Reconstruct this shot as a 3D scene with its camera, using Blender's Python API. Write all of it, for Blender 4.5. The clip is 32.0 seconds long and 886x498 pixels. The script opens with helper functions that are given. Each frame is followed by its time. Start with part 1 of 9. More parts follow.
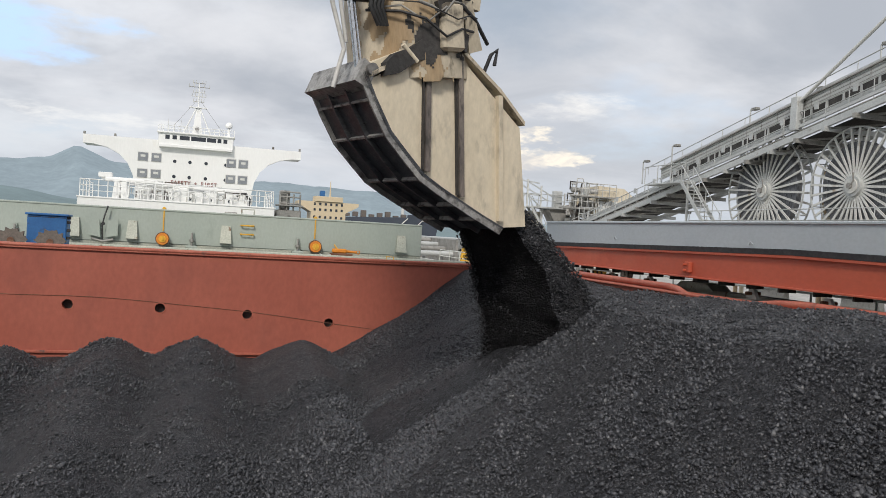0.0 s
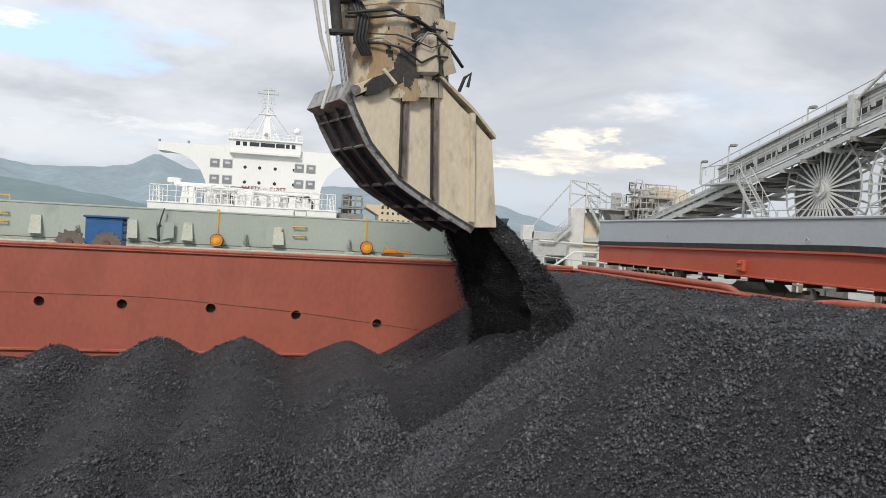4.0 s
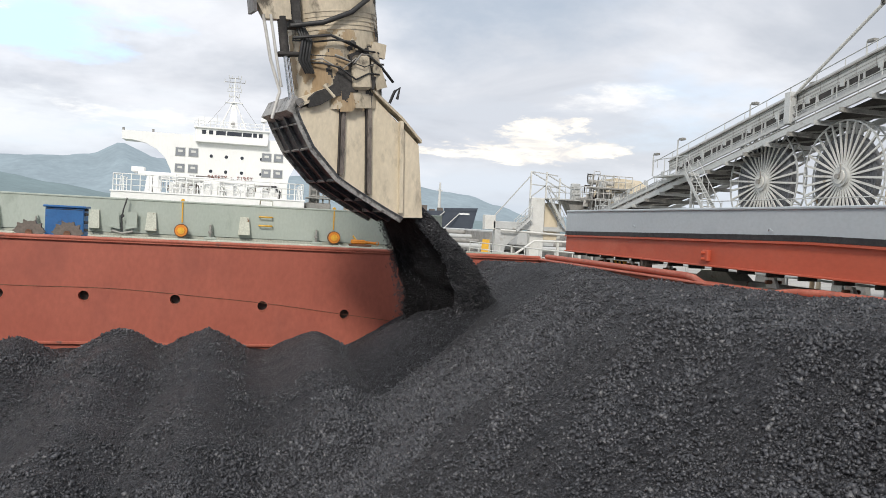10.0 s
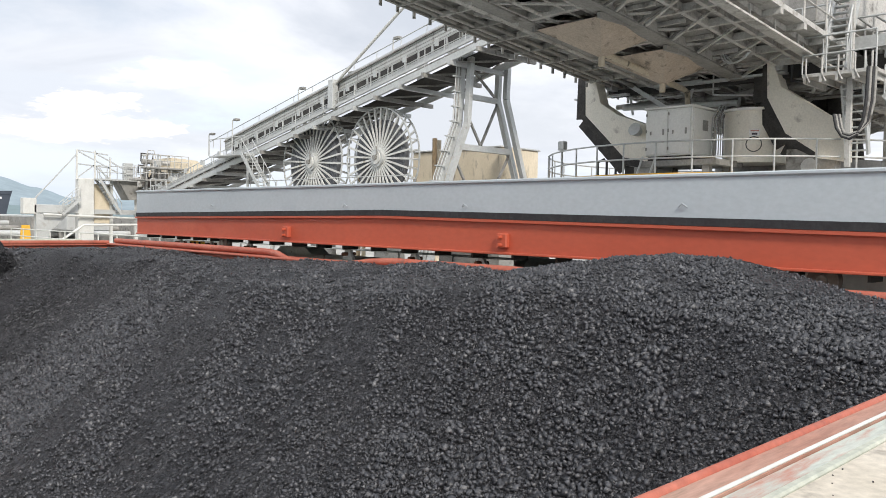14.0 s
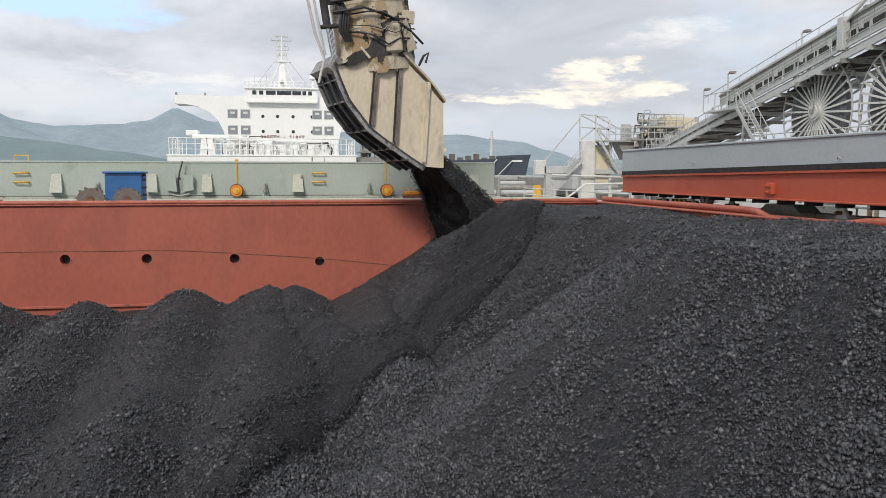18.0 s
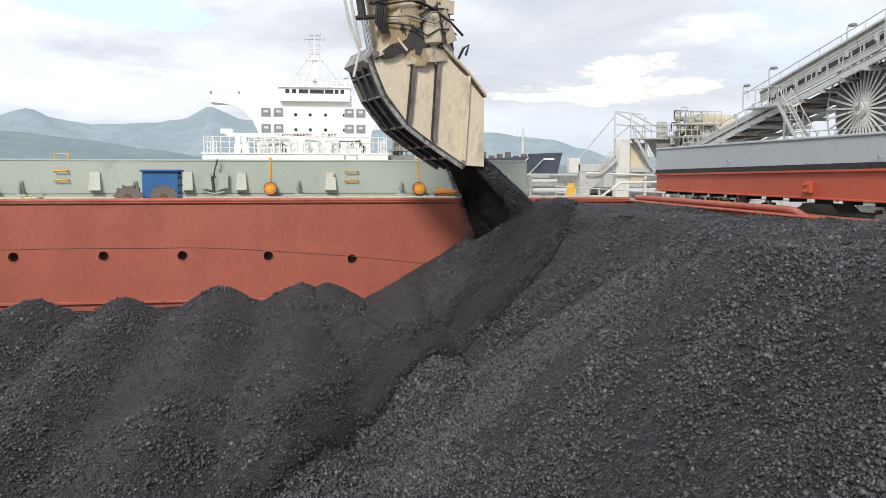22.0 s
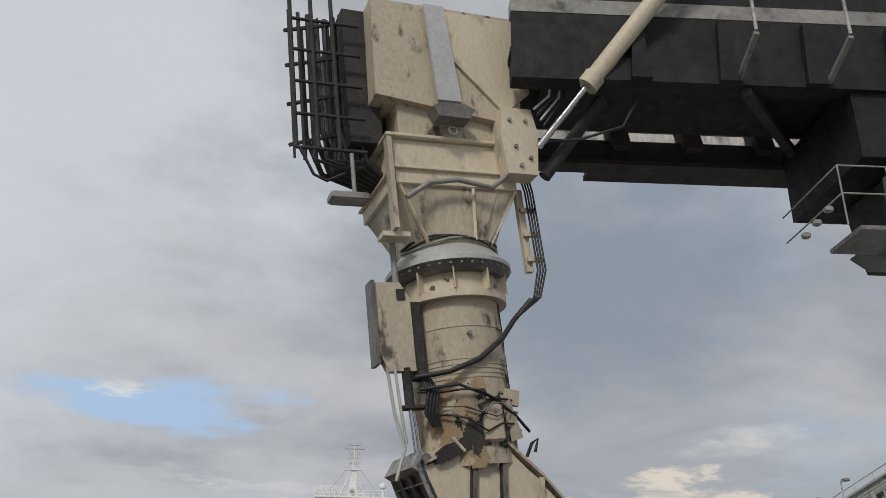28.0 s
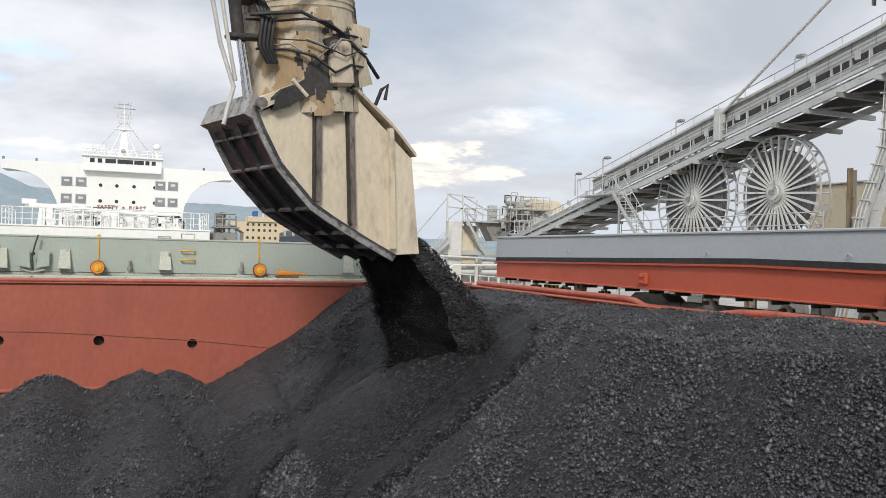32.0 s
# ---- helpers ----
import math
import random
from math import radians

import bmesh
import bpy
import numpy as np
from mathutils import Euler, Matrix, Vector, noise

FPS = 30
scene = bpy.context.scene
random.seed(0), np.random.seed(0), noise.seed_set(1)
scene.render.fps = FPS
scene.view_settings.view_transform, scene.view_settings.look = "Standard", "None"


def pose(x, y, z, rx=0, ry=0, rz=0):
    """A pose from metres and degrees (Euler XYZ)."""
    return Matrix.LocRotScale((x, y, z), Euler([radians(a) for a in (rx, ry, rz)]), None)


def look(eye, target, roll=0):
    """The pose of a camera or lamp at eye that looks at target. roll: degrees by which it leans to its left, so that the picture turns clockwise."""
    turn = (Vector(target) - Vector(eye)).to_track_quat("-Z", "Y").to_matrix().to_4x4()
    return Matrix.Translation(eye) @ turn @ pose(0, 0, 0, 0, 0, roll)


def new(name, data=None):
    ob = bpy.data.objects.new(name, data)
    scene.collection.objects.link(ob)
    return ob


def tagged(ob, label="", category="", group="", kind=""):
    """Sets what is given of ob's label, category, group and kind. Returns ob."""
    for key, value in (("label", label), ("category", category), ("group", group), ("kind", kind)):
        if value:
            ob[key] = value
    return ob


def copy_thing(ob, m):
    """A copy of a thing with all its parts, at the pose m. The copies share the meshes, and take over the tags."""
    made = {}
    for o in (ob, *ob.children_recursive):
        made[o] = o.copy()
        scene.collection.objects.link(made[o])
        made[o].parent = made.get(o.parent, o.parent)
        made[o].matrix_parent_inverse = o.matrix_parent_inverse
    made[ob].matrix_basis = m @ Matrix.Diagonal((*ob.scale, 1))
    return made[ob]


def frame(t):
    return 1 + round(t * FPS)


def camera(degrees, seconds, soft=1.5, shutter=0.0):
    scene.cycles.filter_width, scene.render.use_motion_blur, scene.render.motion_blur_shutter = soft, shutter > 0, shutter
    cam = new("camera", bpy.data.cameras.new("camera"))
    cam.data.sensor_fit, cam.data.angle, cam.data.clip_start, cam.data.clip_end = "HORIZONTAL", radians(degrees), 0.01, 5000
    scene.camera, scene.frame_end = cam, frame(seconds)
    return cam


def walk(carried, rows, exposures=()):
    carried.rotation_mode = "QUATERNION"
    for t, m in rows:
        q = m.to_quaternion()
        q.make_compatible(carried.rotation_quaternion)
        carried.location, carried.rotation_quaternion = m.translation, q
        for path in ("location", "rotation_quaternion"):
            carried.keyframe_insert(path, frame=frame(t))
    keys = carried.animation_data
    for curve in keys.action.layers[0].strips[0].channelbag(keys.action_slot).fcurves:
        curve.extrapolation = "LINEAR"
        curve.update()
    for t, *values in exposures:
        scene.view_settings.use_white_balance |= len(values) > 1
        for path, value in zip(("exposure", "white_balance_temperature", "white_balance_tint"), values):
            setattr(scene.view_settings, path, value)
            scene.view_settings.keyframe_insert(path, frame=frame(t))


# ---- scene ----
cam = camera(57.66, 32.0, soft=0.85)
PATH = [
    (0.0, pose(-0.414, -0.215, 1.998, 89.03, -3.32, -16.67)),
    (0.5, pose(-0.237, -0.162, 1.988, 89.49, -3.32, -15.33)),
    (1.0, pose(-0.123, -0.085, 1.982, 89.40, -3.32, -15.01)),
    (1.5, pose(-0.032, -0.039, 1.962, 89.27, -3.32, -14.54)),
    (2.0, pose(0.064, -0.030, 1.949, 89.17, -3.23, -13.48)),
    (2.5, pose(0.084, -0.072, 1.960, 89.05, -3.14, -12.53)),
    (3.0, pose(0.104, -0.061, 1.958, 89.03, -3.08, -12.18)),
    (3.5, pose(0.091, -0.089, 1.944, 89.03, -3.05, -11.99)),
    (5.5, pose(0.101, -0.088, 1.944, 88.77, -2.73, -11.07)),
    (6.0, pose(0.109, -0.088, 1.948, 88.65, -2.66, -10.78)),
    (6.5, pose(0.095, -0.090, 1.946, 88.57, -2.61, -10.62)),
    (7.0, pose(0.096, -0.078, 1.950, 88.48, -2.48, -10.38)),
    (7.5, pose(0.096, -0.070, 1.951, 88.42, -2.46, -10.17)),
    (8.0, pose(0.108, -0.082, 1.957, 88.37, -2.36, -10.09)),
    (8.5, pose(0.137, -0.108, 1.948, 88.37, -2.32, -10.06)),
    (9.0, pose(0.151, -0.104, 1.955, 88.29, -2.33, -10.22)),
    (9.5, pose(0.157, -0.088, 1.960, 88.30, -2.35, -11.68)),
    (10.0, pose(0.132, -0.058, 1.951, 88.39, -2.98, -14.00)),
    (10.5, pose(0.047, 0.031, 1.957, 88.63, -3.93, -17.31)),
    (11.0, pose(-0.048, 0.109, 1.966, 89.22, -4.51, -22.41)),
    (11.5, pose(-0.057, 0.187, 1.956, 90.02, -4.30, -28.71)),
    (12.0, pose(-0.184, 0.112, 1.964, 90.49, -2.83, -34.64)),
    (12.5, pose(-0.221, 0.095, 1.952, 90.24, -1.69, -39.47)),
    (13.0, pose(-0.237, 0.060, 1.922, 89.54, -1.32, -42.42)),
    (13.5, pose(-0.216, 0.058, 1.924, 88.78, -1.26, -43.99)),
    (14.0, pose(-0.214, 0.056, 1.920, 88.08, -1.16, -44.60)),
    (14.5, pose(-0.208, 0.078, 1.904, 87.64, -0.86, -39.87)),
    (15.0, pose(-0.205, 0.062, 1.925, 86.82, -0.85, -30.34)),
    (15.5, pose(-0.130, 0.042, 1.944, 85.84, -0.37, -21.60)),
    (17.5, pose(0.176, 0.080, 1.911, 84.74, -0.10, -10.53)),
    (18.0, pose(0.175, 0.075, 1.913, 84.72, -0.05, -10.23)),
    (18.5, pose(0.161, 0.068, 1.914, 84.70, -0.01, -9.97)),
    (19.0, pose(0.157, 0.063, 1.927, 84.65, -0.05, -9.71)),
    (19.5, pose(0.160, 0.066, 1.917, 84.63, -0.06, -9.48)),
    (20.0, pose(0.156, 0.059, 1.918, 84.64, -0.09, -9.27)),
    (20.5, pose(0.159, 0.055, 1.920, 84.62, -0.07, -8.83)),
    (21.0, pose(0.157, 0.061, 1.915, 84.59, -0.07, -8.55)),
    (21.5, pose(0.154, 0.071, 1.916, 84.59, -0.07, -8.26)),
    (22.0, pose(0.151, 0.062, 1.919, 84.58, -0.08, -8.02)),
    (22.5, pose(0.137, 0.071, 1.924, 84.56, -0.19, -7.69)),
    (23.0, pose(0.149, 0.079, 1.925, 84.55, -0.29, -7.35)),
    (23.5, pose(0.147, 0.083, 1.922, 84.57, -0.29, -7.06)),
    (24.0, pose(0.149, 0.065, 1.922, 84.58, -0.29, -6.87)),
    (24.5, pose(0.162, 0.051, 1.930, 84.66, -0.26, -6.80)),
    (25.0, pose(0.167, 0.010, 1.933, 86.81, -0.21, -6.73)),
    (25.5, pose(0.170, -0.001, 1.955, 92.74, -0.08, -6.04)),
    (26.0, pose(0.151, 0.059, 2.062, 100.71, -0.15, -4.95)),
    (26.5, pose(0.102, 0.086, 2.107, 109.19, -0.68, -4.71)),
    (27.5, pose(0.078, 0.074, 2.087, 114.00, -0.82, -5.24)),
    (28.5, pose(0.054, 0.061, 2.067, 109.97, -1.00, -5.66)),
    (29.0, pose(0.038, 0.053, 2.061, 104.61, -0.92, -6.03)),
    (29.5, pose(0.014, 0.055, 2.081, 98.86, -1.77, -7.55)),
    (30.0, pose(-0.051, 0.039, 2.023, 93.74, -2.69, -10.43)),
    (30.5, pose(-0.229, 0.096, 1.990, 89.67, -3.33, -13.21)),
    (31.0, pose(-0.386, 0.074, 1.982, 88.82, -3.27, -13.76)),
    (31.5, pose(-0.543, 0.072, 2.006, 89.01, -2.68, -16.17)),
    (32.0, pose(-0.650, 0.159, 2.043, 90.33, -1.43, -21.27)),
]
EXPOSURES = [(0.0, 0.40), (1.0, 0.52), (2.0, 0.62), (3.0, 0.55), (6.0, 0.49), (9.0, 0.62), (11.0, 0.78), (13.0, 0.98), (15.0, 0.88), (17.5, 0.48), (19.0, 0.46), (20.0, 0.62), (21.0, 0.74), (22.0, 0.80), (24.5, 0.80),
             (25.2, 0.35), (26.0, -0.08), (26.6, -0.24), (27.5, -0.26), (28.5, -0.22), (29.5, -0.14), (30.0, -0.12), (31.0, 0.62), (32.0, 0.62)]
walk(cam, PATH, EXPOSURES)

# ---------------------------------------------------------------- world and sun
world = bpy.data.worlds.new("overcast_evening")
scene.world = world
world.use_nodes = True


def build_world():
    nt = world.node_tree
    nt.nodes.clear()
    N, K = nt.nodes.new, nt.links.new
    out, bg = N("ShaderNodeOutputWorld"), N("ShaderNodeBackground")
    sky = N("ShaderNodeTexSky")
    sky.sky_type, sky.sun_disc = "NISHITA", False
    sky.sun_elevation, sky.sun_rotation = radians(38), radians(205)
    tc = N("ShaderNodeTexCoord")
    sep = N("ShaderNodeSeparateXYZ")
    K(tc.outputs["Generated"], sep.inputs[0])
    # project the view direction onto a flat cloud deck
    zc = N("ShaderNodeMath"); zc.operation = "MAXIMUM"; zc.inputs[1].default_value = 0.0
    K(sep.outputs[2], zc.inputs[0])
    za = N("ShaderNodeMath"); za.operation = "ADD"; za.inputs[1].default_value = 0.16
    K(zc.outputs[0], za.inputs[0])
    dx = N("ShaderNodeMath"); dx.operation = "DIVIDE"
    dy = N("ShaderNodeMath"); dy.operation = "DIVIDE"
    K(sep.outputs[0], dx.inputs[0]); K(za.outputs[0], dx.inputs[1])
    K(sep.outputs[1], dy.inputs[0]); K(za.outputs[0], dy.inputs[1])
    co = N("ShaderNodeCombineXYZ")
    K(dx.outputs[0], co.inputs[0]); K(dy.outputs[0], co.inputs[1])

    def cloud(scale, detail, seed, lo, hi, stretch=(1, 1, 1)):
        mp = N("ShaderNodeMapping")
        mp.inputs["Location"].default_value = seed
        mp.inputs["Scale"].default_value = stretch
        K(co.outputs[0], mp.inputs[0])
        n = N("ShaderNodeTexNoise")
        n.inputs["Scale"].default_value = scale
        n.inputs["Detail"].default_value = detail
        n.inputs["Roughness"].default_value = 0.55
        n.inputs["Distortion"].default_value = 0.35
        K(mp.outputs[0], n.inputs[0])
        r = N("ShaderNodeMapRange")
        r.interpolation_type = "SMOOTHSTEP"
        r.inputs[1].default_value, r.inputs[2].default_value = lo, hi
        K(n.outputs[0], r.inputs[0])
        return r.outputs[0]

    def mix(fac, a, b):
        m = N("ShaderNodeMix"); m.data_type = "RGBA"
        for sock, v in ((m.inputs[0], fac), (m.inputs[6], a), (m.inputs[7], b)):
            if isinstance(v, (tuple, float)):
                sock.default_value = v
            else:
                K(v, sock)
        return m.outputs[2]

    gain = N("ShaderNodeMix"); gain.data_type = "RGBA"; gain.blend_type = "MULTIPLY"
    gain.inputs[0].default_value = 1.0
    gain.inputs[7].default_value = (0.085, 0.085, 0.085, 1)
    K(sky.outputs[0], gain.inputs[6])
    blue = mix(0.70, gain.outputs[2], (0.55, 0.62, 0.72, 1))
    grey = mix(cloud(0.9, 6, (3.1, 7.7, 0), 0.30, 0.68), CLOUD_DARK, CLOUD_LIGHT)
    deck = mix(cloud(0.55, 5, (9.3, 1.2, 0), 0.56, 0.70), grey, blue)
    # a lighter break in the clouds near the horizon
    az = N("ShaderNodeMath"); az.operation = "ARCTAN2"
    K(sep.outputs[0], az.inputs[0]); K(sep.outputs[1], az.inputs[1])

    def region(a0, wa, e0, we, lo, hi, scale, seed, stretch, pull=0.22):
        """A cloud feature about a bearing and height, its outline broken up by noise."""
        parts = []
        for src, c, w in ((az.outputs[0], a0, wa), (sep.outputs[2], e0, we)):
            s1 = N("ShaderNodeMath"); s1.operation = "SUBTRACT"; s1.inputs[1].default_value = c
            K(src, s1.inputs[0])
            s2 = N("ShaderNodeMath"); s2.operation = "DIVIDE"; s2.inputs[1].default_value = w
            K(s1.outputs[0], s2.inputs[0])
            s3 = N("ShaderNodeMath"); s3.operation = "MULTIPLY"
            K(s2.outputs[0], s3.inputs[0]); K(s2.outputs[0], s3.inputs[1])
            parts.append(s3.outputs[0])
        add = N("ShaderNodeMath"); add.operation = "ADD"
        K(parts[0], add.inputs[0]); K(parts[1], add.inputs[1])
        mp = N("ShaderNodeMapping")
        mp.inputs["Location"].default_value, mp.inputs["Scale"].default_value = seed, stretch
        K(tc.outputs["Generated"], mp.inputs[0])
        n = N("ShaderNodeTexNoise")
        n.inputs["Scale"].default_value, n.inputs["Detail"].default_value, n.inputs["Roughness"].default_value = scale, 7, 0.6
        K(mp.outputs[0], n.inputs[0])
        m = N("ShaderNodeMath"); m.operation = "MULTIPLY_ADD"; m.inputs[1].default_value = -pull
        K(add.outputs[0], m.inputs[0]); K(n.outputs[0], m.inputs[2])
        r = N("ShaderNodeMapRange"); r.interpolation_type = "SMOOTHSTEP"
        r.inputs[1].default_value, r.inputs[2].default_value = lo, hi
        K(m.outputs[0], r.inputs[0])
        return r.outputs[0]

    deck = mix(region(-0.65, 0.60, 0.46, 0.34, 0.16, 0.50, 2.2, (0.3, 4.1, 0.9), (1, 1, 2)), deck, (0.70, 0.73, 0.78, 1))
    deck = mix(region(0.27, 0.38, 0.43, 0.20, 0.16, 0.52, 2.6, (2.3, 1.1, 3.9), (1, 1, 2)), deck, (0.31, 0.36, 0.43, 1))
    deck = mix(region(-0.30, 0.50, 0.10, 0.05, 0.28, 0.60, 6.0, (7.3, 1.9, 2.9), (1, 1, 4)), deck, (0.58, 0.605, 0.64, 1))
    deck = mix(region(0.80, 0.45, 0.09, 0.09, 0.20, 0.55, 4.0, (3.3, 0.4, 5.1), (1, 1, 3)), deck, (0.42, 0.44, 0.475, 1))
    blue_gap = mix(region(-0.30, 0.05, 0.207, 0.010, 0.30, 0.50, 16.0, (2.2, 0.7, 1.4), (1, 1, 4)), (0.47, 0.64, 0.88, 1), (0.80, 0.84, 0.88, 1))
    deck = mix(region(-0.24, 0.17, 0.197, 0.034, 0.26, 0.50, 7.0, (1.3, 0.2, 0.4), (1, 1, 3.5)), deck, blue_gap)

    def shade(scale, seed, stretch, lo, hi):
        mp = N("ShaderNodeMapping")
        mp.inputs["Location"].default_value, mp.inputs["Scale"].default_value = seed, stretch
        K(tc.outputs["Generated"], mp.inputs[0])
        n = N("ShaderNodeTexNoise")
        n.inputs["Scale"].default_value, n.inputs["Detail"].default_value, n.inputs["Roughness"].default_value, n.inputs["Distortion"].default_value = scale, 8, 0.6, 0.6
        K(mp.outputs[0], n.inputs[0])
        r = N("ShaderNodeMapRange"); r.interpolation_type = "SMOOTHSTEP"
        r.inputs[1].default_value, r.inputs[2].default_value = lo, hi
        K(n.outputs[0], r.inputs[0])
        return r.outputs[0]

    # darker streaks, then sunlit cumulus with a flat grey foot
    deck = mix(region(0.30, 0.20, 0.135, 0.035, 0.24, 0.56, 9.0, (6.2, 2.4, 0.7), (1, 1, 5)), deck, (0.44, 0.465, 0.51, 1))
    deck = mix(region(0.34, 0.30, 0.060, 0.022, 0.22, 0.55, 7.0, (2.7, 5.3, 1.7), (1, 1, 4)), deck, (0.50, 0.535, 0.585, 1))
    lit = mix(shade(17.0, (1.9, 7.2, 3.3), (1, 1, 3.0), 0.34, 0.60), (0.52, 0.515, 0.52, 1), CLOUD_BREAK)
    col = mix(region(0.375, 0.085, 0.112, 0.026, 0.36, 0.50, 16.0, (4.2, 2.2, 1.1), (1, 1, 3.2), 0.13), deck, lit)
    col = mix(region(0.31, 0.12, 0.094, 0.011, 0.36, 0.52, 19.0, (1.4, 3.3, 8.1), (1, 1, 5.0), 0.13), col, lit)
    col = mix(region(0.45, 0.07, 0.165, 0.018, 0.34, 0.66, 13.0, (8.2, 3.1, 0.1), (1, 1, 3.0), 0.14), col, (0.74, 0.73, 0.715, 1))
    col = mix(region(-0.42, 0.26, 0.088, 0.026, 0.40, 0.58, 10.0, (5.5, 0.1, 2.1), (1, 1, 2.2), 0.14), col, (0.60, 0.62, 0.645, 1))
    col = mix(region(-0.15, 0.14, 0.110, 0.018, 0.40, 0.62, 13.0, (0.5, 6.1, 3.1), (1, 1, 4.0), 0.14), col, (0.68, 0.685, 0.69, 1))
    hz = N("ShaderNodeMapRange"); hz.interpolation_type = "SMOOTHSTEP"
    hz.inputs[1].default_value, hz.inputs[2].default_value = 0.10, -0.02
    K(sep.outputs[2], hz.inputs[0])
    col = mix(hz.outputs[0], col, CLOUD_LOW)
    K(col, bg.inputs[0])
    bg.inputs[1].default_value = 1.0
    K(bg.outputs[0], out.inputs[0])


CLOUD_DARK, CLOUD_LIGHT = (0.36, 0.385, 0.43, 1), (0.60, 0.61, 0.64, 1)
CLOUD_BREAK, CLOUD_LOW = (0.82, 0.755, 0.655, 1), (0.45, 0.50, 0.56, 1)
build_world()

sun = new("sun", bpy.data.lights.new("sun", "SUN"))
sun.data.energy, sun.data.angle, sun.data.color = 1.75, radians(11), (1.0, 0.94, 0.86)
sun.matrix_world = look((0, 0, 0), (0.33, 0.72, -0.62))


# ---------------------------------------------------------------- materials
def material(name, a, b, rough=0.6, metal=0.0, scale=1.2, fine=30.0, bump=0.15, stain=None, stain_at=(0.58, 0.70), streak=(1, 1, 1),
             grain=0.25, spec=0.5, stain_scale=None, per_object=0.0):
    """Two tones mixed by broad noise, fine grain over them, and stains of a third tone."""
    m = bpy.data.materials.new(name)
    m.use_nodes = True
    nt = m.node_tree
    N, K = nt.nodes.new, nt.links.new
    bsdf = nt.nodes["Principled BSDF"]
    tc = N("ShaderNodeTexCoord")
    mp = N("ShaderNodeMapping")
    mp.inputs["Scale"].default_value = streak
    K(tc.outputs["Object"], mp.inputs[0])

    def noi(s, d, src=mp):
        n = N("ShaderNodeTexNoise")
        n.inputs["Scale"].default_value = s
        n.inputs["Detail"].default_value = d
        n.inputs["Roughness"].default_value = 0.6
        K(src.outputs[0], n.inputs[0])
        return n.outputs[0]

    def rng(src, lo, hi):
        r = N("ShaderNodeMapRange")
        r.inputs[1].default_value, r.inputs[2].default_value = lo, hi
        K(src, r.inputs[0])
        return r.outputs[0]

    def mix(fac, c1, c2, blend="MIX"):
        x = N("ShaderNodeMix"); x.data_type = "RGBA"; x.blend_type = blend
        for sock, v in ((x.inputs[0], fac), (x.inputs[6], c1), (x.inputs[7], c2)):
            if isinstance(v, tuple):
                sock.default_value = (*v, 1) if len(v) == 3 else v
            elif isinstance(v, float):
                sock.default_value = v
            else:
                K(v, sock)
        return x.outputs[2]

    col = mix(rng(noi(scale, 5), 0.35, 0.65), a, b)
    f = noi(fine, 3)
    g = N("ShaderNodeMapRange")
    g.inputs[1].default_value, g.inputs[2].default_value = 0.3, 0.7
    g.inputs[3].default_value, g.inputs[4].default_value = 1 - grain, 1 + grain
    K(f, g.inputs[0])
    comb = N("ShaderNodeCombineColor")
    for i in range(3):
        K(g.outputs[0], comb.inputs[i])
    col = mix(1.0, col, comb.outputs[0], "MULTIPLY")
    if stain:
        col = mix(rng(noi(stain_scale or scale * 2.3, 8), *stain_at), col, stain)
    if per_object:
        oi = N("ShaderNodeObjectInfo")
        hs = N("ShaderNodeHueSaturation")
        r2 = N("ShaderNodeMapRange")
        r2.inputs[3].default_value, r2.inputs[4].default_value = 1 - per_object, 1 + per_object
        K(oi.outputs["Random"], r2.inputs[0])
        K(r2.outputs[0], hs.inputs["Value"])
        K(col, hs.inputs["Color"])
        col = hs.outputs[0]
    K(col, bsdf.inputs["Base Color"])
    rr = N("ShaderNodeMapRange")
    rr.inputs[1].default_value, rr.inputs[2].default_value = 0.3, 0.7
    rr.inputs[3].default_value, rr.inputs[4].default_value = max(rough - 0.12, 0.05), min(rough + 0.12, 1)
    K(noi(scale * 3, 4), rr.inputs[0])
    K(rr.outputs[0], bsdf.inputs["Roughness"])
    bsdf.inputs["Metallic"].default_value = metal
    bsdf.inputs["Specular IOR Level"].default_value = spec
    if bump:
        bp = N("ShaderNodeBump")
        bp.inputs["Strength"].default_value = bump
        bp.inputs["Distance"].default_value = 0.02
        K(f, bp.inputs["Height"])
        K(bp.outputs[0], bsdf.inputs["Normal"])
    return m


RED_WALL = material("red_oxide_plate", (0.335, 0.088, 0.058), (0.405, 0.116, 0.076), 0.58, scale=0.35, fine=11, grain=0.09, bump=0.05,
                    stain=(0.215, 0.066, 0.050), stain_at=(0.50, 0.82), streak=(1, 1, 0.6), stain_scale=0.55)
RED_LIP = material("red_oxide_edge", (0.36, 0.09, 0.055), (0.42, 0.13, 0.085), 0.6, scale=2.0, fine=25, grain=0.15, stain=(0.12, 0.07, 0.06), stain_at=(0.60, 0.72))
RED_COVER = material("bright_red_cover", (0.42, 0.082, 0.042), (0.46, 0.096, 0.050), 0.5, scale=0.6, fine=18, grain=0.06, bump=0.04,
                     stain=(0.34, 0.05, 0.022), stain_at=(0.60, 0.82), streak=(1, 0.5, 1))
GREY_COVER = material("grey_cover_paint", (0.40, 0.445, 0.475), (0.43, 0.475, 0.505), 0.45, scale=0.5, fine=22, grain=0.05, bump=0.04,
                      stain=(0.33, 0.37, 0.41), stain_at=(0.58, 0.82), streak=(1, 0.6, 1))
RUBBER = material("black_rubber", (0.018, 0.018, 0.02), (0.03, 0.03, 0.032), 0.7, scale=4)
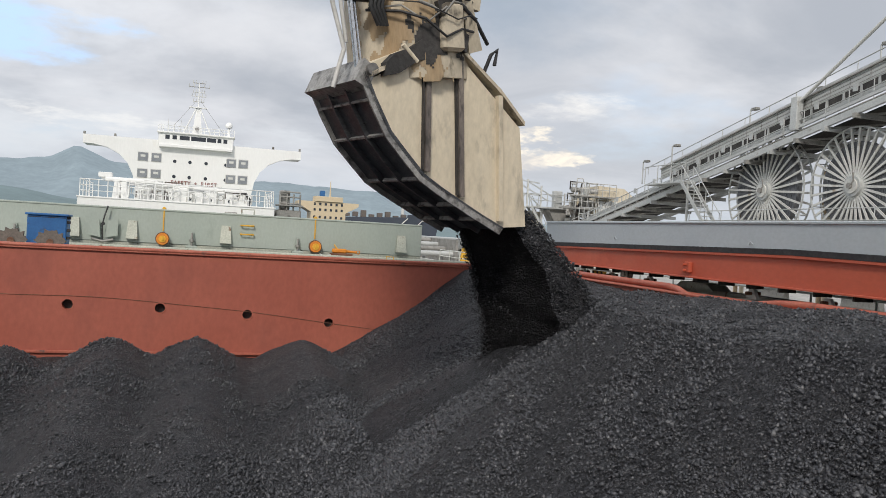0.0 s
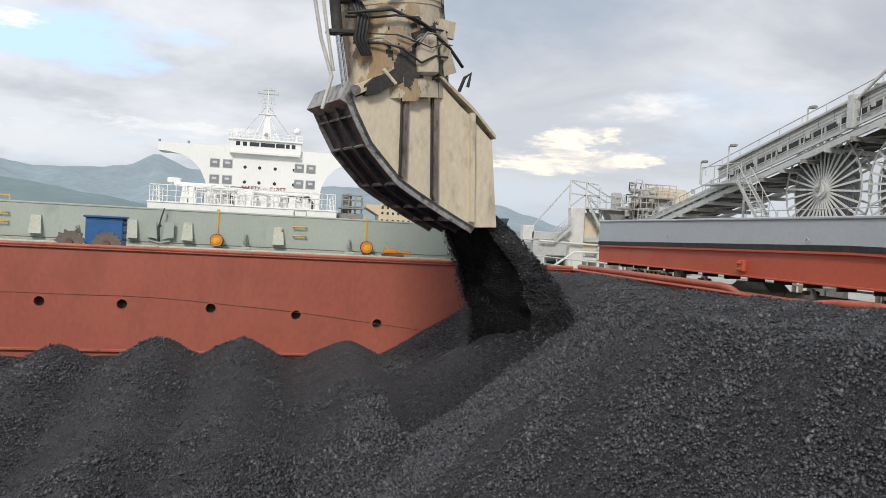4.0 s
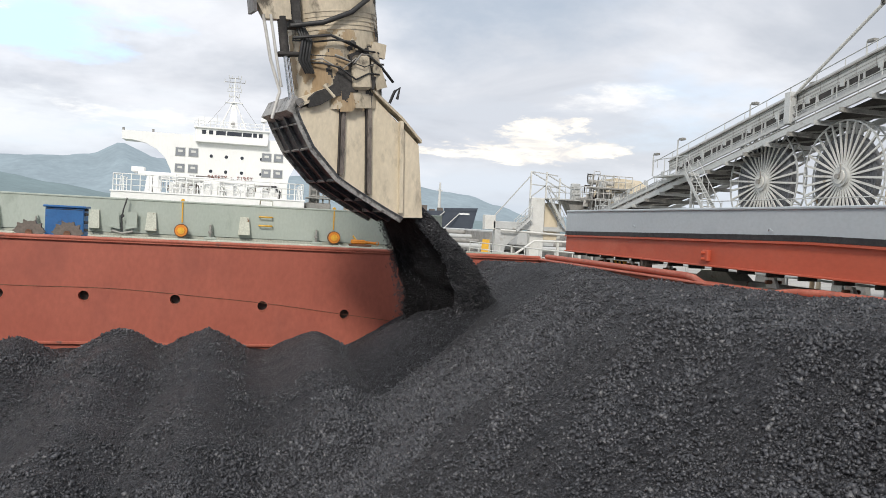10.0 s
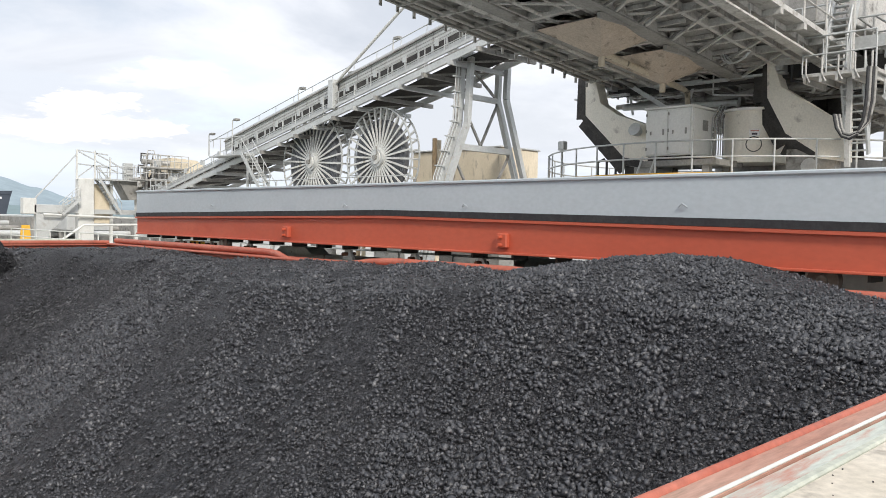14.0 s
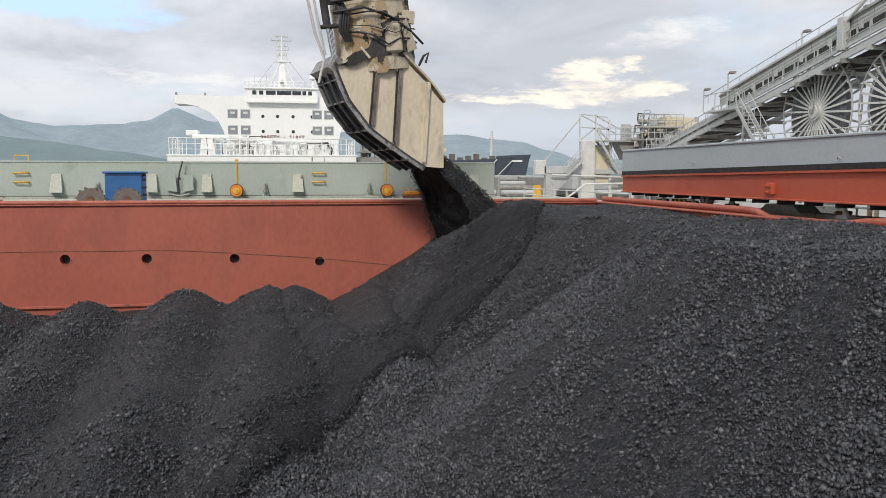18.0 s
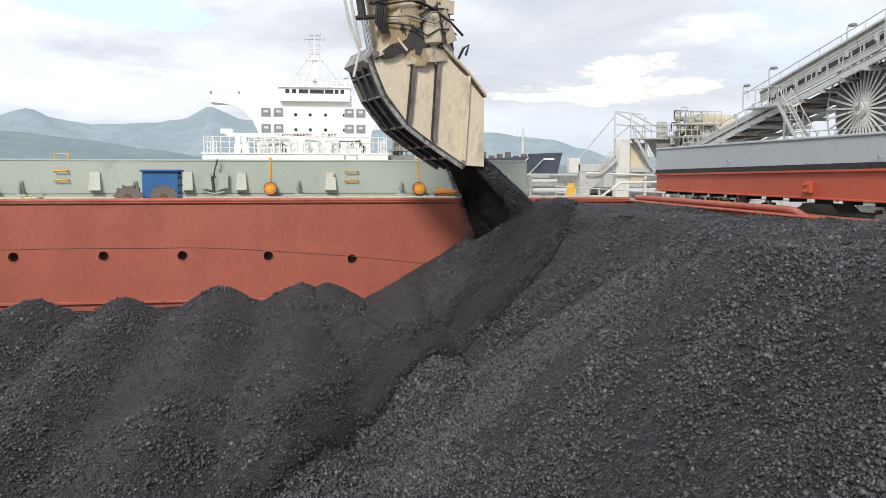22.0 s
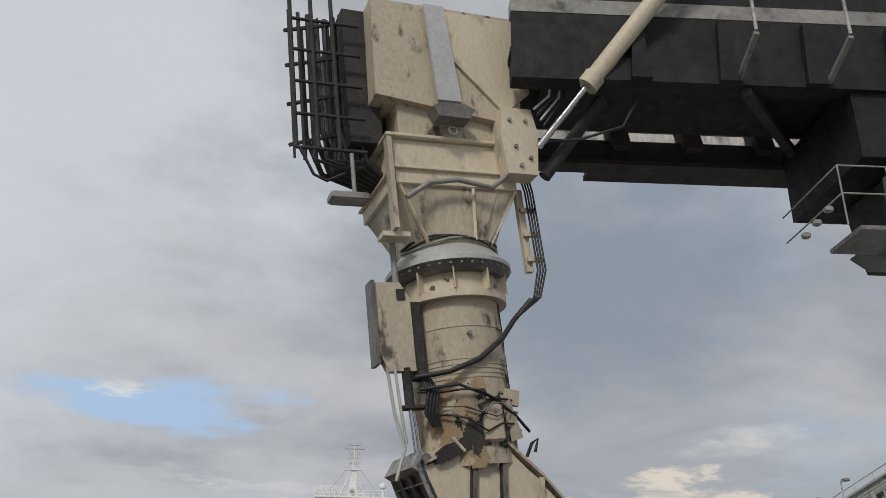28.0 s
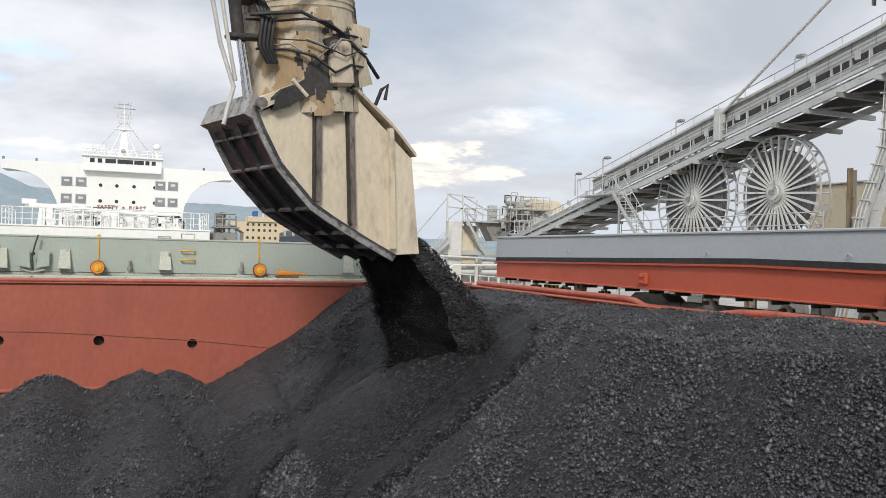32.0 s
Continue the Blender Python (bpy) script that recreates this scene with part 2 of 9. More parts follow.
GREEN = material("grey_green_paint", (0.34, 0.385, 0.345), (0.38, 0.42, 0.38), 0.55, scale=0.7, fine=20, grain=0.06, bump=0.05,
                 stain=(0.22, 0.26, 0.22), stain_at=(0.60, 0.80), streak=(1, 1, 0.5))
GREEN_PALE = material("pale_deck_paint", (0.40, 0.42, 0.36), (0.47, 0.48, 0.41), 0.65, scale=1.5, fine=24, grain=0.16, stain=(0.16, 0.08, 0.04), stain_at=(0.60, 0.66))
WHITE = material("white_ship_paint", (0.80, 0.80, 0.78), (0.84, 0.84, 0.82), 0.45, scale=0.15, fine=4, grain=0.03, bump=0.02,
                 stain=(0.70, 0.68, 0.62), stain_at=(0.62, 0.82), streak=(1, 1, 0.3))
WHITE_DIRTY = material("weathered_white_steel", (0.55, 0.55, 0.52), (0.63, 0.63, 0.60), 0.55, scale=0.8, fine=14, grain=0.10, stain=(0.36, 0.30, 0.23), stain_at=(0.62, 0.74))
CREAM = material("coal_stained_cream_paint", (0.61, 0.53, 0.395), (0.67, 0.59, 0.455), 0.55, scale=1.1, fine=18, grain=0.09, bump=0.08,
                 stain=(0.30, 0.26, 0.20), stain_at=(0.57, 0.72), streak=(1, 1, 0.45))
CREAM_DIRTY = material("dusty_cream_paint", (0.46, 0.40, 0.30), (0.54, 0.47, 0.36), 0.6, scale=1.3, fine=16, grain=0.14, bump=0.1,
                       stain=(0.10, 0.085, 0.065), stain_at=(0.56, 0.66), streak=(1, 1, 0.55))
RUSTED = material("coal_black_worn_steel", (0.13, 0.125, 0.12), (0.22, 0.21, 0.195), 0.5, 0.2, scale=2.2, fine=22, grain=0.25, bump=0.25,
                  stain=(0.26, 0.24, 0.22), stain_at=(0.60, 0.74))
# coal black, also laid where an opening or underside only lies in shade
SOOT_SHADE = material("coal_and_shade_black", (0.030, 0.029, 0.028), (0.055, 0.05, 0.047), 0.8, scale=2.0, fine=20, grain=0.3, bump=0.3)
STEEL = material("galvanised_steel", (0.46, 0.47, 0.46), (0.54, 0.55, 0.54), 0.5, 0.25, scale=0.7, fine=12, grain=0.10, stain=(0.30, 0.27, 0.23), stain_at=(0.62, 0.76))
# darker copy of STEEL: shade and grime share the colour
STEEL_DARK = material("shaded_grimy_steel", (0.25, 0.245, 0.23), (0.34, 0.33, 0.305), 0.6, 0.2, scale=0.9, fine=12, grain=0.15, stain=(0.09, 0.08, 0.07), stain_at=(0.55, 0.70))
CHROME = material("polished_ram_rod", (0.55, 0.55, 0.56), (0.62, 0.62, 0.63), 0.22, 1.0, scale=3, bump=0.02)
CABLE = material("black_cable_sheath", (0.022, 0.022, 0.024), (0.04, 0.04, 0.04), 0.55, scale=6)
CABLE_WOUND = material("wound_grey_cable", (0.12, 0.125, 0.135), (0.17, 0.175, 0.185), 0.6, scale=5, fine=30)
BLUE = material("blue_painted_bin", (0.022, 0.11, 0.30), (0.03, 0.14, 0.36), 0.5, scale=2, fine=20, grain=0.1, stain=(0.05, 0.06, 0.09), stain_at=(0.60, 0.72))
YELLOW = material("safety_yellow_paint", (0.66, 0.36, 0.03), (0.72, 0.42, 0.05), 0.5, scale=3, fine=25, grain=0.1)
ORANGE = material("orange_fitting_paint", (0.62, 0.20, 0.02), (0.66, 0.26, 0.03), 0.5, scale=3, fine=25, grain=0.1)
RUST = material("rusted_iron", (0.13, 0.055, 0.03), (0.20, 0.10, 0.06), 0.8, scale=3, fine=25, grain=0.3, bump=0.3)
RUST_BROWN = material("brown_grimy_gear", (0.11, 0.095, 0.085), (0.17, 0.14, 0.12), 0.75, scale=3, fine=20, grain=0.2)
BEIGE = material("beige_deck_coating", (0.52, 0.47, 0.39), (0.60, 0.55, 0.47), 0.75, scale=1.2, fine=30, grain=0.14, bump=0.15,
                 stain=(0.20, 0.18, 0.16), stain_at=(0.62, 0.72))
CONCRETE = material("pier_concrete", (0.34, 0.33, 0.31), (0.42, 0.41, 0.38), 0.85, scale=0.3, fine=8, grain=0.15, bump=0.2, stain=(0.2, 0.19, 0.18))
GLASS = material("dark_window_glass", (0.03, 0.035, 0.045), (0.05, 0.055, 0.065), 0.12, scale=0.5, bump=0, grain=0.02)
# the pale base colour holds the panes' reflection
PANE = material("pale_reflecting_window", (0.20, 0.215, 0.235), (0.27, 0.285, 0.30), 0.2, scale=0.5, bump=0, grain=0.02)
BUFF = material("buff_ship_paint", (0.62, 0.50, 0.33), (0.66, 0.54, 0.37), 0.55, scale=0.2, fine=3, grain=0.05)
HULL_DARK = material("dark_hull_paint", (0.045, 0.055, 0.075), (0.06, 0.07, 0.09), 0.5, scale=0.1, fine=2, grain=0.1)
OCHRE = material("rust_stained_cream", (0.30, 0.205, 0.11), (0.42, 0.33, 0.215), 0.65, scale=1.8, fine=20, grain=0.15, stain=(0.10, 0.07, 0.045), stain_at=(0.54, 0.70), streak=(1, 1, 0.3))
DUSTY_RED = material("dusty_faded_red_paint", (0.34, 0.17, 0.125), (0.44, 0.27, 0.21), 0.75, scale=3.5, fine=40, grain=0.18, bump=0.12, stain=(0.20, 0.14, 0.10), stain_at=(0.54, 0.68), streak=(0.25, 1.6, 1))
GUTTER = material("scuffed_grey_green_gutter", (0.40, 0.44, 0.40), (0.50, 0.52, 0.47), 0.7, scale=3.0, fine=35, grain=0.12, bump=0.08, stain=(0.42, 0.20, 0.15), stain_at=(0.50, 0.64), streak=(0.3, 1.8, 1))
GRIMED_CREAM = material("coal_streaked_girder_paint", (0.70, 0.68, 0.65), (0.78, 0.76, 0.72), 0.6, scale=0.8, fine=14, grain=0.15, stain=(0.045, 0.042, 0.04), stain_at=(0.47, 0.66), streak=(1, 1, 0.4))
BOOM_GREY = material("grimy_boom_paint", (0.42, 0.41, 0.385), (0.52, 0.505, 0.475), 0.6, 0.05, scale=1.1, fine=14, grain=0.16, bump=0.1, stain=(0.16, 0.145, 0.13), stain_at=(0.52, 0.70))
PALE_GRIME = material("dusty_pale_walkway_steel", (0.44, 0.43, 0.41), (0.54, 0.53, 0.50), 0.6, 0.1, scale=1.1, fine=14, grain=0.12, stain=(0.20, 0.18, 0.15), stain_at=(0.54, 0.70))
# skirt rubber black, also carrying the shade below the boom head
TARP_SHADE = material("black_skirt_rubber_and_shade", (0.007, 0.007, 0.008), (0.014, 0.014, 0.015), 0.75, scale=1.5, fine=16, grain=0.3, bump=0.2)
CABINET = material("pale_grey_enamel", (0.70, 0.70, 0.67), (0.76, 0.76, 0.73), 0.45, scale=0.9, fine=16, grain=0.06, stain=(0.42, 0.40, 0.36), stain_at=(0.64, 0.78))
# CREAM made whiter, putting missing light on the machinery into the colour
PALE_CREAM = material("lightened_cream_paint", (0.74, 0.70, 0.61), (0.80, 0.76, 0.67), 0.5, scale=0.9, fine=16, grain=0.08, bump=0.05, stain=(0.30, 0.26, 0.22), stain_at=(0.62, 0.76))
HOPPER = material("dusty_brown_hopper_plate", (0.42, 0.35, 0.28), (0.52, 0.44, 0.355), 0.7, scale=1.2, fine=16, grain=0.14, bump=0.1, stain=(0.10, 0.085, 0.07), stain_at=(0.56, 0.74))
CHUTE_BACK = material("polished_dark_chute_steel", (0.045, 0.048, 0.055), (0.085, 0.088, 0.095), 0.38, 0.35, scale=2.0, fine=20, grain=0.2, bump=0.12, stain=(0.16, 0.155, 0.15), stain_at=(0.56, 0.74), streak=(0.6, 1, 2.2))
CHUTE_RIB = material("worn_grey_chute_rib", (0.24, 0.235, 0.225), (0.36, 0.35, 0.33), 0.5, 0.2, scale=3.0, fine=24, grain=0.2, bump=0.15, stain=(0.07, 0.065, 0.06), stain_at=(0.52, 0.68))
GRIMED_RIB = material("coal_grimed_rib", (0.095, 0.08, 0.075), (0.20, 0.17, 0.145), 0.6, scale=5.0, fine=30, grain=0.25, bump=0.25, stain=(0.05, 0.045, 0.04), stain_at=(0.50, 0.66), streak=(1, 1, 0.4))
SLOGAN_RED = material("faded_red_lettering", (0.20, 0.05, 0.04), (0.25, 0.07, 0.05), 0.6)
INK = material("dark_lettering", (0.05, 0.05, 0.06), (0.06, 0.06, 0.07), 0.6)
WHITE_MARK = material("white_marking", (0.72, 0.72, 0.70), (0.78, 0.78, 0.76), 0.6)


def coal_material(name, dark, light, grit, gloss=0.3, warm=0.0, deep=0.035):
    """Crushed coal: grains of three sizes by cells, each with its own tone, over smooth fines."""
    m = bpy.data.materials.new(name)
    m.use_nodes = True
    nt = m.node_tree
    N, K = nt.nodes.new, nt.links.new
    b = nt.nodes["Principled BSDF"]
    tc = N("ShaderNodeTexCoord")

    def cells(scale):
        v = N("ShaderNodeTexVoronoi")
        v.inputs["Scale"].default_value = scale
        K(tc.outputs["Object"], v.inputs["Vector"])
        s = N("ShaderNodeSeparateColor")
        K(v.outputs["Color"], s.inputs[0])
        return v.outputs["Distance"], s.outputs[0]

    def noi(scale, detail, lo, hi, stretch=(1, 1, 1)):
        mp = N("ShaderNodeMapping")
        mp.inputs["Scale"].default_value, mp.inputs["Rotation"].default_value = stretch, (0, 0, radians(35))
        K(tc.outputs["Object"], mp.inputs[0])
        n = N("ShaderNodeTexNoise")
        n.inputs["Scale"].default_value, n.inputs["Detail"].default_value, n.inputs["Roughness"].default_value = scale, detail, 0.62
        K(mp.outputs[0], n.inputs[0])
        r = N("ShaderNodeMapRange")
        r.inputs[1].default_value, r.inputs[2].default_value = lo, hi
        K(n.outputs[0], r.inputs[0])
        return r.outputs[0]

    def ramp(src, stops):
        r = N("ShaderNodeValToRGB")
        e = r.color_ramp.elements
        e[0].position, e[0].color = stops[0][0], (*stops[0][1], 1)
        e[1].position, e[1].color = stops[-1][0], (*stops[-1][1], 1)
        for p, c in stops[1:-1]:
            e.new(p).color = (*c, 1)
        K(src, r.inputs[0])
        return r.outputs[0]

    def mix(fac, c1, c2, blend="MIX"):
        x = N("ShaderNodeMix"); x.data_type = "RGBA"; x.blend_type = blend
        for sock, v in ((x.inputs[0], fac), (x.inputs[6], c1), (x.inputs[7], c2)):
            if isinstance(v, tuple):
                sock.default_value = (*v, 1)
            elif isinstance(v, float):
                sock.default_value = v
            else:
                K(v, sock)
        return x.outputs[2]

    d1, c1 = cells(36)
    d2, c2 = cells(82)
    mid = tuple((p + q) / 2 for p, q in zip(dark, light))
    coarse = ramp(c1, [(0.15, dark), (0.55, mid), (0.85, light), (1.0, grit)])
    fine = ramp(c2, [(0.12, dark), (0.50, mid), (0.86, light), (1.0, grit)])
    col = mix(noi(1.1, 6, 0.38, 0.60, (0.45, 1.6, 1)), fine, coarse)
    # broad streaks of dustier and of cleaner coal
    col = mix(noi(0.55, 5, 0.35, 0.68, (0.5, 1.5, 1)), col, mix(1.0, col, (1.35 + warm, 1.32 + warm * 0.6, 1.28), "MULTIPLY"))
    K(col, b.inputs["Base Color"])
    b.inputs["Roughness"].default_value = 0.55
    b.inputs["Specular IOR Level"].default_value = gloss
    h1 = N("ShaderNodeMath"); h1.operation = "MULTIPLY_ADD"; h1.inputs[1].default_value = 0.40
    K(d2, h1.inputs[0]); K(d1, h1.inputs[2])
    bp = N("ShaderNodeBump")
    bp.invert = True
    bp.inputs["Strength"].default_value, bp.inputs["Distance"].default_value = 1.0, deep
    K(h1.outputs[0], bp.inputs["Height"])
    K(bp.outputs[0], b.inputs["Normal"])
    return m


COAL = coal_material("black_coal_fines", (0.011, 0.0116, 0.0138), (0.056, 0.0584, 0.0670), (0.150, 0.153, 0.165), 0.25, 0.06, 0.05)
# for the stream's inner face: shade is put into a darker coal colour
COAL_SHADED = coal_material("shaded_stream_coal", (0.003, 0.003, 0.0034), (0.012, 0.012, 0.0134), (0.050, 0.050, 0.055), 0.12)
COAL_SPREAD = coal_material("newly_spread_coal", (0.005, 0.0053, 0.0064), (0.036, 0.0376, 0.0438), (0.135, 0.138, 0.150), 0.2, 0.0, 0.045)


def lump_material(name, dark, mid, light, top):
    m = bpy.data.materials.new(name)
    m.use_nodes = True
    nt = m.node_tree
    N, K = nt.nodes.new, nt.links.new
    b = nt.nodes["Principled BSDF"]
    geo = N("ShaderNodeNewGeometry")
    r = N("ShaderNodeValToRGB")
    e = r.color_ramp.elements
    e[0].color, e[1].color = (*dark, 1), (*top, 1)
    e.new(0.55).color = (*mid, 1)
    e.new(0.93).color = (*light, 1)
    K(geo.outputs["Random Per Island"], r.inputs[0])
    K(r.outputs[0], b.inputs["Base Color"])
    b.inputs["Roughness"].default_value = 0.42
    b.inputs["Specular IOR Level"].default_value = 0.5
    tc = N("ShaderNodeTexCoord")
    n = N("ShaderNodeTexNoise")
    n.inputs["Scale"].default_value, n.inputs["Detail"].default_value = 90, 4
    K(tc.outputs["Object"], n.inputs[0])
    bp = N("ShaderNodeBump")
    bp.inputs["Strength"].default_value, bp.inputs["Distance"].default_value = 0.6, 0.006
    K(n.outputs[0], bp.inputs["Height"])
    K(bp.outputs[0], b.inputs["Normal"])
    return m


LUMP = lump_material("coal_lumps", (0.022, 0.0230, 0.0264), (0.047, 0.0488, 0.0555), (0.080, 0.0823, 0.0910), (0.150, 0.151, 0.155))
LUMP_FRESH = lump_material("fresh_coal_lumps", (0.010, 0.0104, 0.0122), (0.024, 0.0250, 0.0290), (0.044, 0.0455, 0.0510), (0.085, 0.087, 0.092))


# ---------------------------------------------------------------- mesh tools
class Mesh:
    """Collects vertices and faces; smooth faces are noted by index."""

    def __init__(self):
        self.v, self.f, self.s = [], [], set()

    def add(self, verts, faces, smooth=False):
        o = len(self.v)
        self.v += [tuple(p) for p in verts]
        for q in faces:
            if smooth:
                self.s.add(len(self.f))
            self.f.append([o + i for i in q])
        return self

    def box(self, c, s, rz=0.0, m=None, ch=0.0):
        """A box by centre and size; ch chamfers the upright edges and the rims."""
        hx, hy, hz = s[0] / 2, s[1] / 2, s[2] / 2
        turn = m or Matrix.Rotation(radians(rz), 3, "Z")
        if ch <= 0:
            pts = [(x, y, z) for z in (-hz, hz) for x, y in ((-hx, -hy), (hx, -hy), (hx, hy), (-hx, hy))]
            fs = [(3, 2, 1, 0), (4, 5, 6, 7), (0, 1, 5, 4), (1, 2, 6, 5), (2, 3, 7, 6), (3, 0, 4, 7)]
        else:
            k = min(ch, hx * 0.9, hy * 0.9, hz * 0.9)
            rings = []
            for z, e in ((-hz, k), (-hz + k, 0), (hz - k, 0), (hz, k)):
                ax, ay = hx - e, hy - e
                rings.append([(-ax + k, -ay, z), (ax - k, -ay, z), (ax, -ay + k, z), (ax, ay - k, z), (ax - k, ay, z), (-ax + k, ay, z), (-ax, ay - k, z), (-ax, -ay + k, z)])
            pts = [p for r in rings for p in r]
            fs = [tuple(range(7, -1, -1)), tuple(range(24, 32))]
            for r in range(3):
                fs += [(r * 8 + i, r * 8 + (i + 1) % 8, r * 8 + 8 + (i + 1) % 8, r * 8 + 8 + i) for i in range(8)]
        c = Vector(c)
        return self.add([c + turn @ Vector(p) for p in pts], fs)

    def span(self, lo, hi, ch=0.0):
        return self.box([(a + b) / 2 for a, b in zip(lo, hi)], [abs(b - a) for a, b in zip(lo, hi)], ch=ch)

    def bar(self, p, q, w, h=None, up=(0, 0, 1)):
        """A square-section member from p to q, w wide and h high."""
        p, q = Vector(p), Vector(q)
        d = q - p
        z = d.normalized()
        x = z.cross(Vector(up))
        if x.length < 1e-4:
            x = z.cross(Vector((1, 0, 0)))
        x.normalize()
        y = x.cross(z)
        h = h or w
        m = Matrix((x, y, z)).transposed()
        return self.box((p + q) / 2, (w, h, d.length), m=m)

    def rod(self, p, q, r, r2=None, n=10, caps=True):
        p, q = Vector(p), Vector(q)
        z = (q - p).normalized()
        x = z.orthogonal().normalized()
        y = z.cross(x)
        r2 = r if r2 is None else r2
        ring = lambda c, rad: [c + (x * math.cos(a) + y * math.sin(a)) * rad for a in (2 * math.pi * i / n for i in range(n))]
        a, b = ring(p, r), ring(q, r2)
        self.add(a + b, [(i, (i + 1) % n, n + (i + 1) % n, n + i) for i in range(n)], smooth=True)
        if caps:
            if r > 1e-6:
                self.add(a, [tuple(range(n - 1, -1, -1))])
            if r2 > 1e-6:
                self.add(b, [tuple(range(n))])
        return self

    def pipe(self, path, r, n=8):
        """A round pipe along a path, with mitred bends."""
        path = [Vector(p) for p in path]
        rings = []
        x = (path[1] - path[0]).orthogonal().normalized()
        for i, p in enumerate(path):
            d0 = (p - path[i - 1]).normalized() if i else (path[1] - p).normalized()
            d1 = (path[i + 1] - p).normalized() if i + 1 < len(path) else d0
            t = (d0 + d1).normalized() if (d0 + d1).length > 1e-4 else d0
            x = (x - t * x.dot(t)).normalized()
            y = t.cross(x)
            rings.append([p + (x * math.cos(a) + y * math.sin(a)) * r for a in (2 * math.pi * k / n for k in range(n))])
        fs = [(j * n + i, j * n + (i + 1) % n, (j + 1) * n + (i + 1) % n, (j + 1) * n + i) for j in range(len(rings) - 1) for i in range(n)]
        self.add([p for r_ in rings for p in r_], fs, smooth=True)
        self.add(rings[0], [tuple(range(n - 1, -1, -1))])
        return self.add(rings[-1], [tuple(range(n))])

    def prism(self, pts, d):
        """A flat polygon given in space, pushed along d."""
        pts, d, n = [Vector(p) for p in pts], Vector(d), len(pts)
        fs = [tuple(range(n - 1, -1, -1)), tuple(range(n, 2 * n))] + [(i, (i + 1) % n, n + (i + 1) % n, n + i) for i in range(n)]
        return self.add(pts + [p + d for p in pts], fs)

    def ring(self, c, axis, r, w, h, n=32):
        """A flat hoop: radius r to its middle, w across the radius, h along the axis."""
        c, z = Vector(c), Vector(axis).normalized()
        x = z.orthogonal().normalized()
        y = z.cross(x)
        pts = []
        for i in range(n):
            e = x * math.cos(2 * math.pi * i / n) + y * math.sin(2 * math.pi * i / n)
            for rr, zz in ((r - w / 2, -h / 2), (r + w / 2, -h / 2), (r + w / 2, h / 2), (r - w / 2, h / 2)):
                pts.append(c + e * rr + z * zz)
        fs = [(i * 4 + k, i * 4 + (k + 1) % 4, ((i + 1) % n) * 4 + (k + 1) % 4, ((i + 1) % n) * 4 + k) for i in range(n) for k in range(4)]
        return self.add(pts, fs)

    def data(self, name, off=(0, 0, 0)):
        me = bpy.data.meshes.new(name)
        o = Vector(off)
        me.from_pydata([Vector(p) - o for p in self.v], [], self.f)
        if self.s:
            flags = [i in self.s for i in range(len(self.f))]
            me.polygons.foreach_set("use_smooth", flags)
        me.update()
        return me


def thing(name, base, label, category, group="", kind=""):
    ob = new(name)
    ob.empty_display_size = 0.3
    ob.location = base
    return tagged(ob, label, category, group, kind)


def root_of(ob):
    while ob.parent:
        ob = ob.parent
    return ob


def part(name, mesh, mat, parent, label="", fix_normals=True):
    """Links a mesh, drawn in the place's own coordinates, as one object under a thing or a part."""
    me = mesh.data(name, root_of(parent).location)
    if fix_normals and len(me.polygons) < 20000:
        bm = bmesh.new()
        bm.from_mesh(me)
        bmesh.ops.recalc_face_normals(bm, faces=bm.faces)
        bm.to_mesh(me)
        bm.free()
    me.materials.append(mat)
    ob = new(name, me)
    ob.parent = parent
    if label:
        ob["label"] = label
    return ob


def solid(name, mesh, mat, base, label, category, group="", kind=""):
    """A thing that is one mesh."""
    me = mesh.data(name, base)
    bm = bmesh.new()
    bm.from_mesh(me)
    bmesh.ops.recalc_face_normals(bm, faces=bm.faces)
    bm.to_mesh(me)
    bm.free()
    me.materials.append(mat)
    ob = new(name, me)
    ob.location = base
    return tagged(ob, label, category, group, kind)


def railing(parent, pts, h=1.1, step=1.5, r=0.024, mat=None, rails=(1.0, 0.5), kick=0.0):
    """A pipe handrail along a line of points: each post a part, each rail a part."""
    mat = mat or STEEL
    pts = [Vector(p) for p in pts]
    for k in rails:
        part("rail", Mesh().pipe([p + Vector((0, 0, h * k)) for p in pts], r, 6), mat, parent)
    for a, b in zip(pts, pts[1:]):
        n = max(1, round((b - a).length / step))
        for i in range(n + (b == pts[-1])):
            p = a.lerp(b, i / n)
            part("post", Mesh().rod(p, p + Vector((0, 0, h)), r, n=6), mat, parent)


# ---------------------------------------------------------------- the setting
WALL_Y, TOP_Z = 18.0, 1.30
HATCH_L, HATCH_R = -11.0, 7.05
HOLES = [(-8.25, 0.13), (-6.45, 0.13), (-4.64, 0.13), (-3.01, 0.12), (-1.19, 0.09), (0.64, 0.0), (2.45, -0.14), (4.25, -0.30)]


def seam_z(x):
    """The weld seam runs level, then sinks towards the dock side."""
    return 0.30 - 0.030 * max(0.0, x + 3.2) ** 1.55


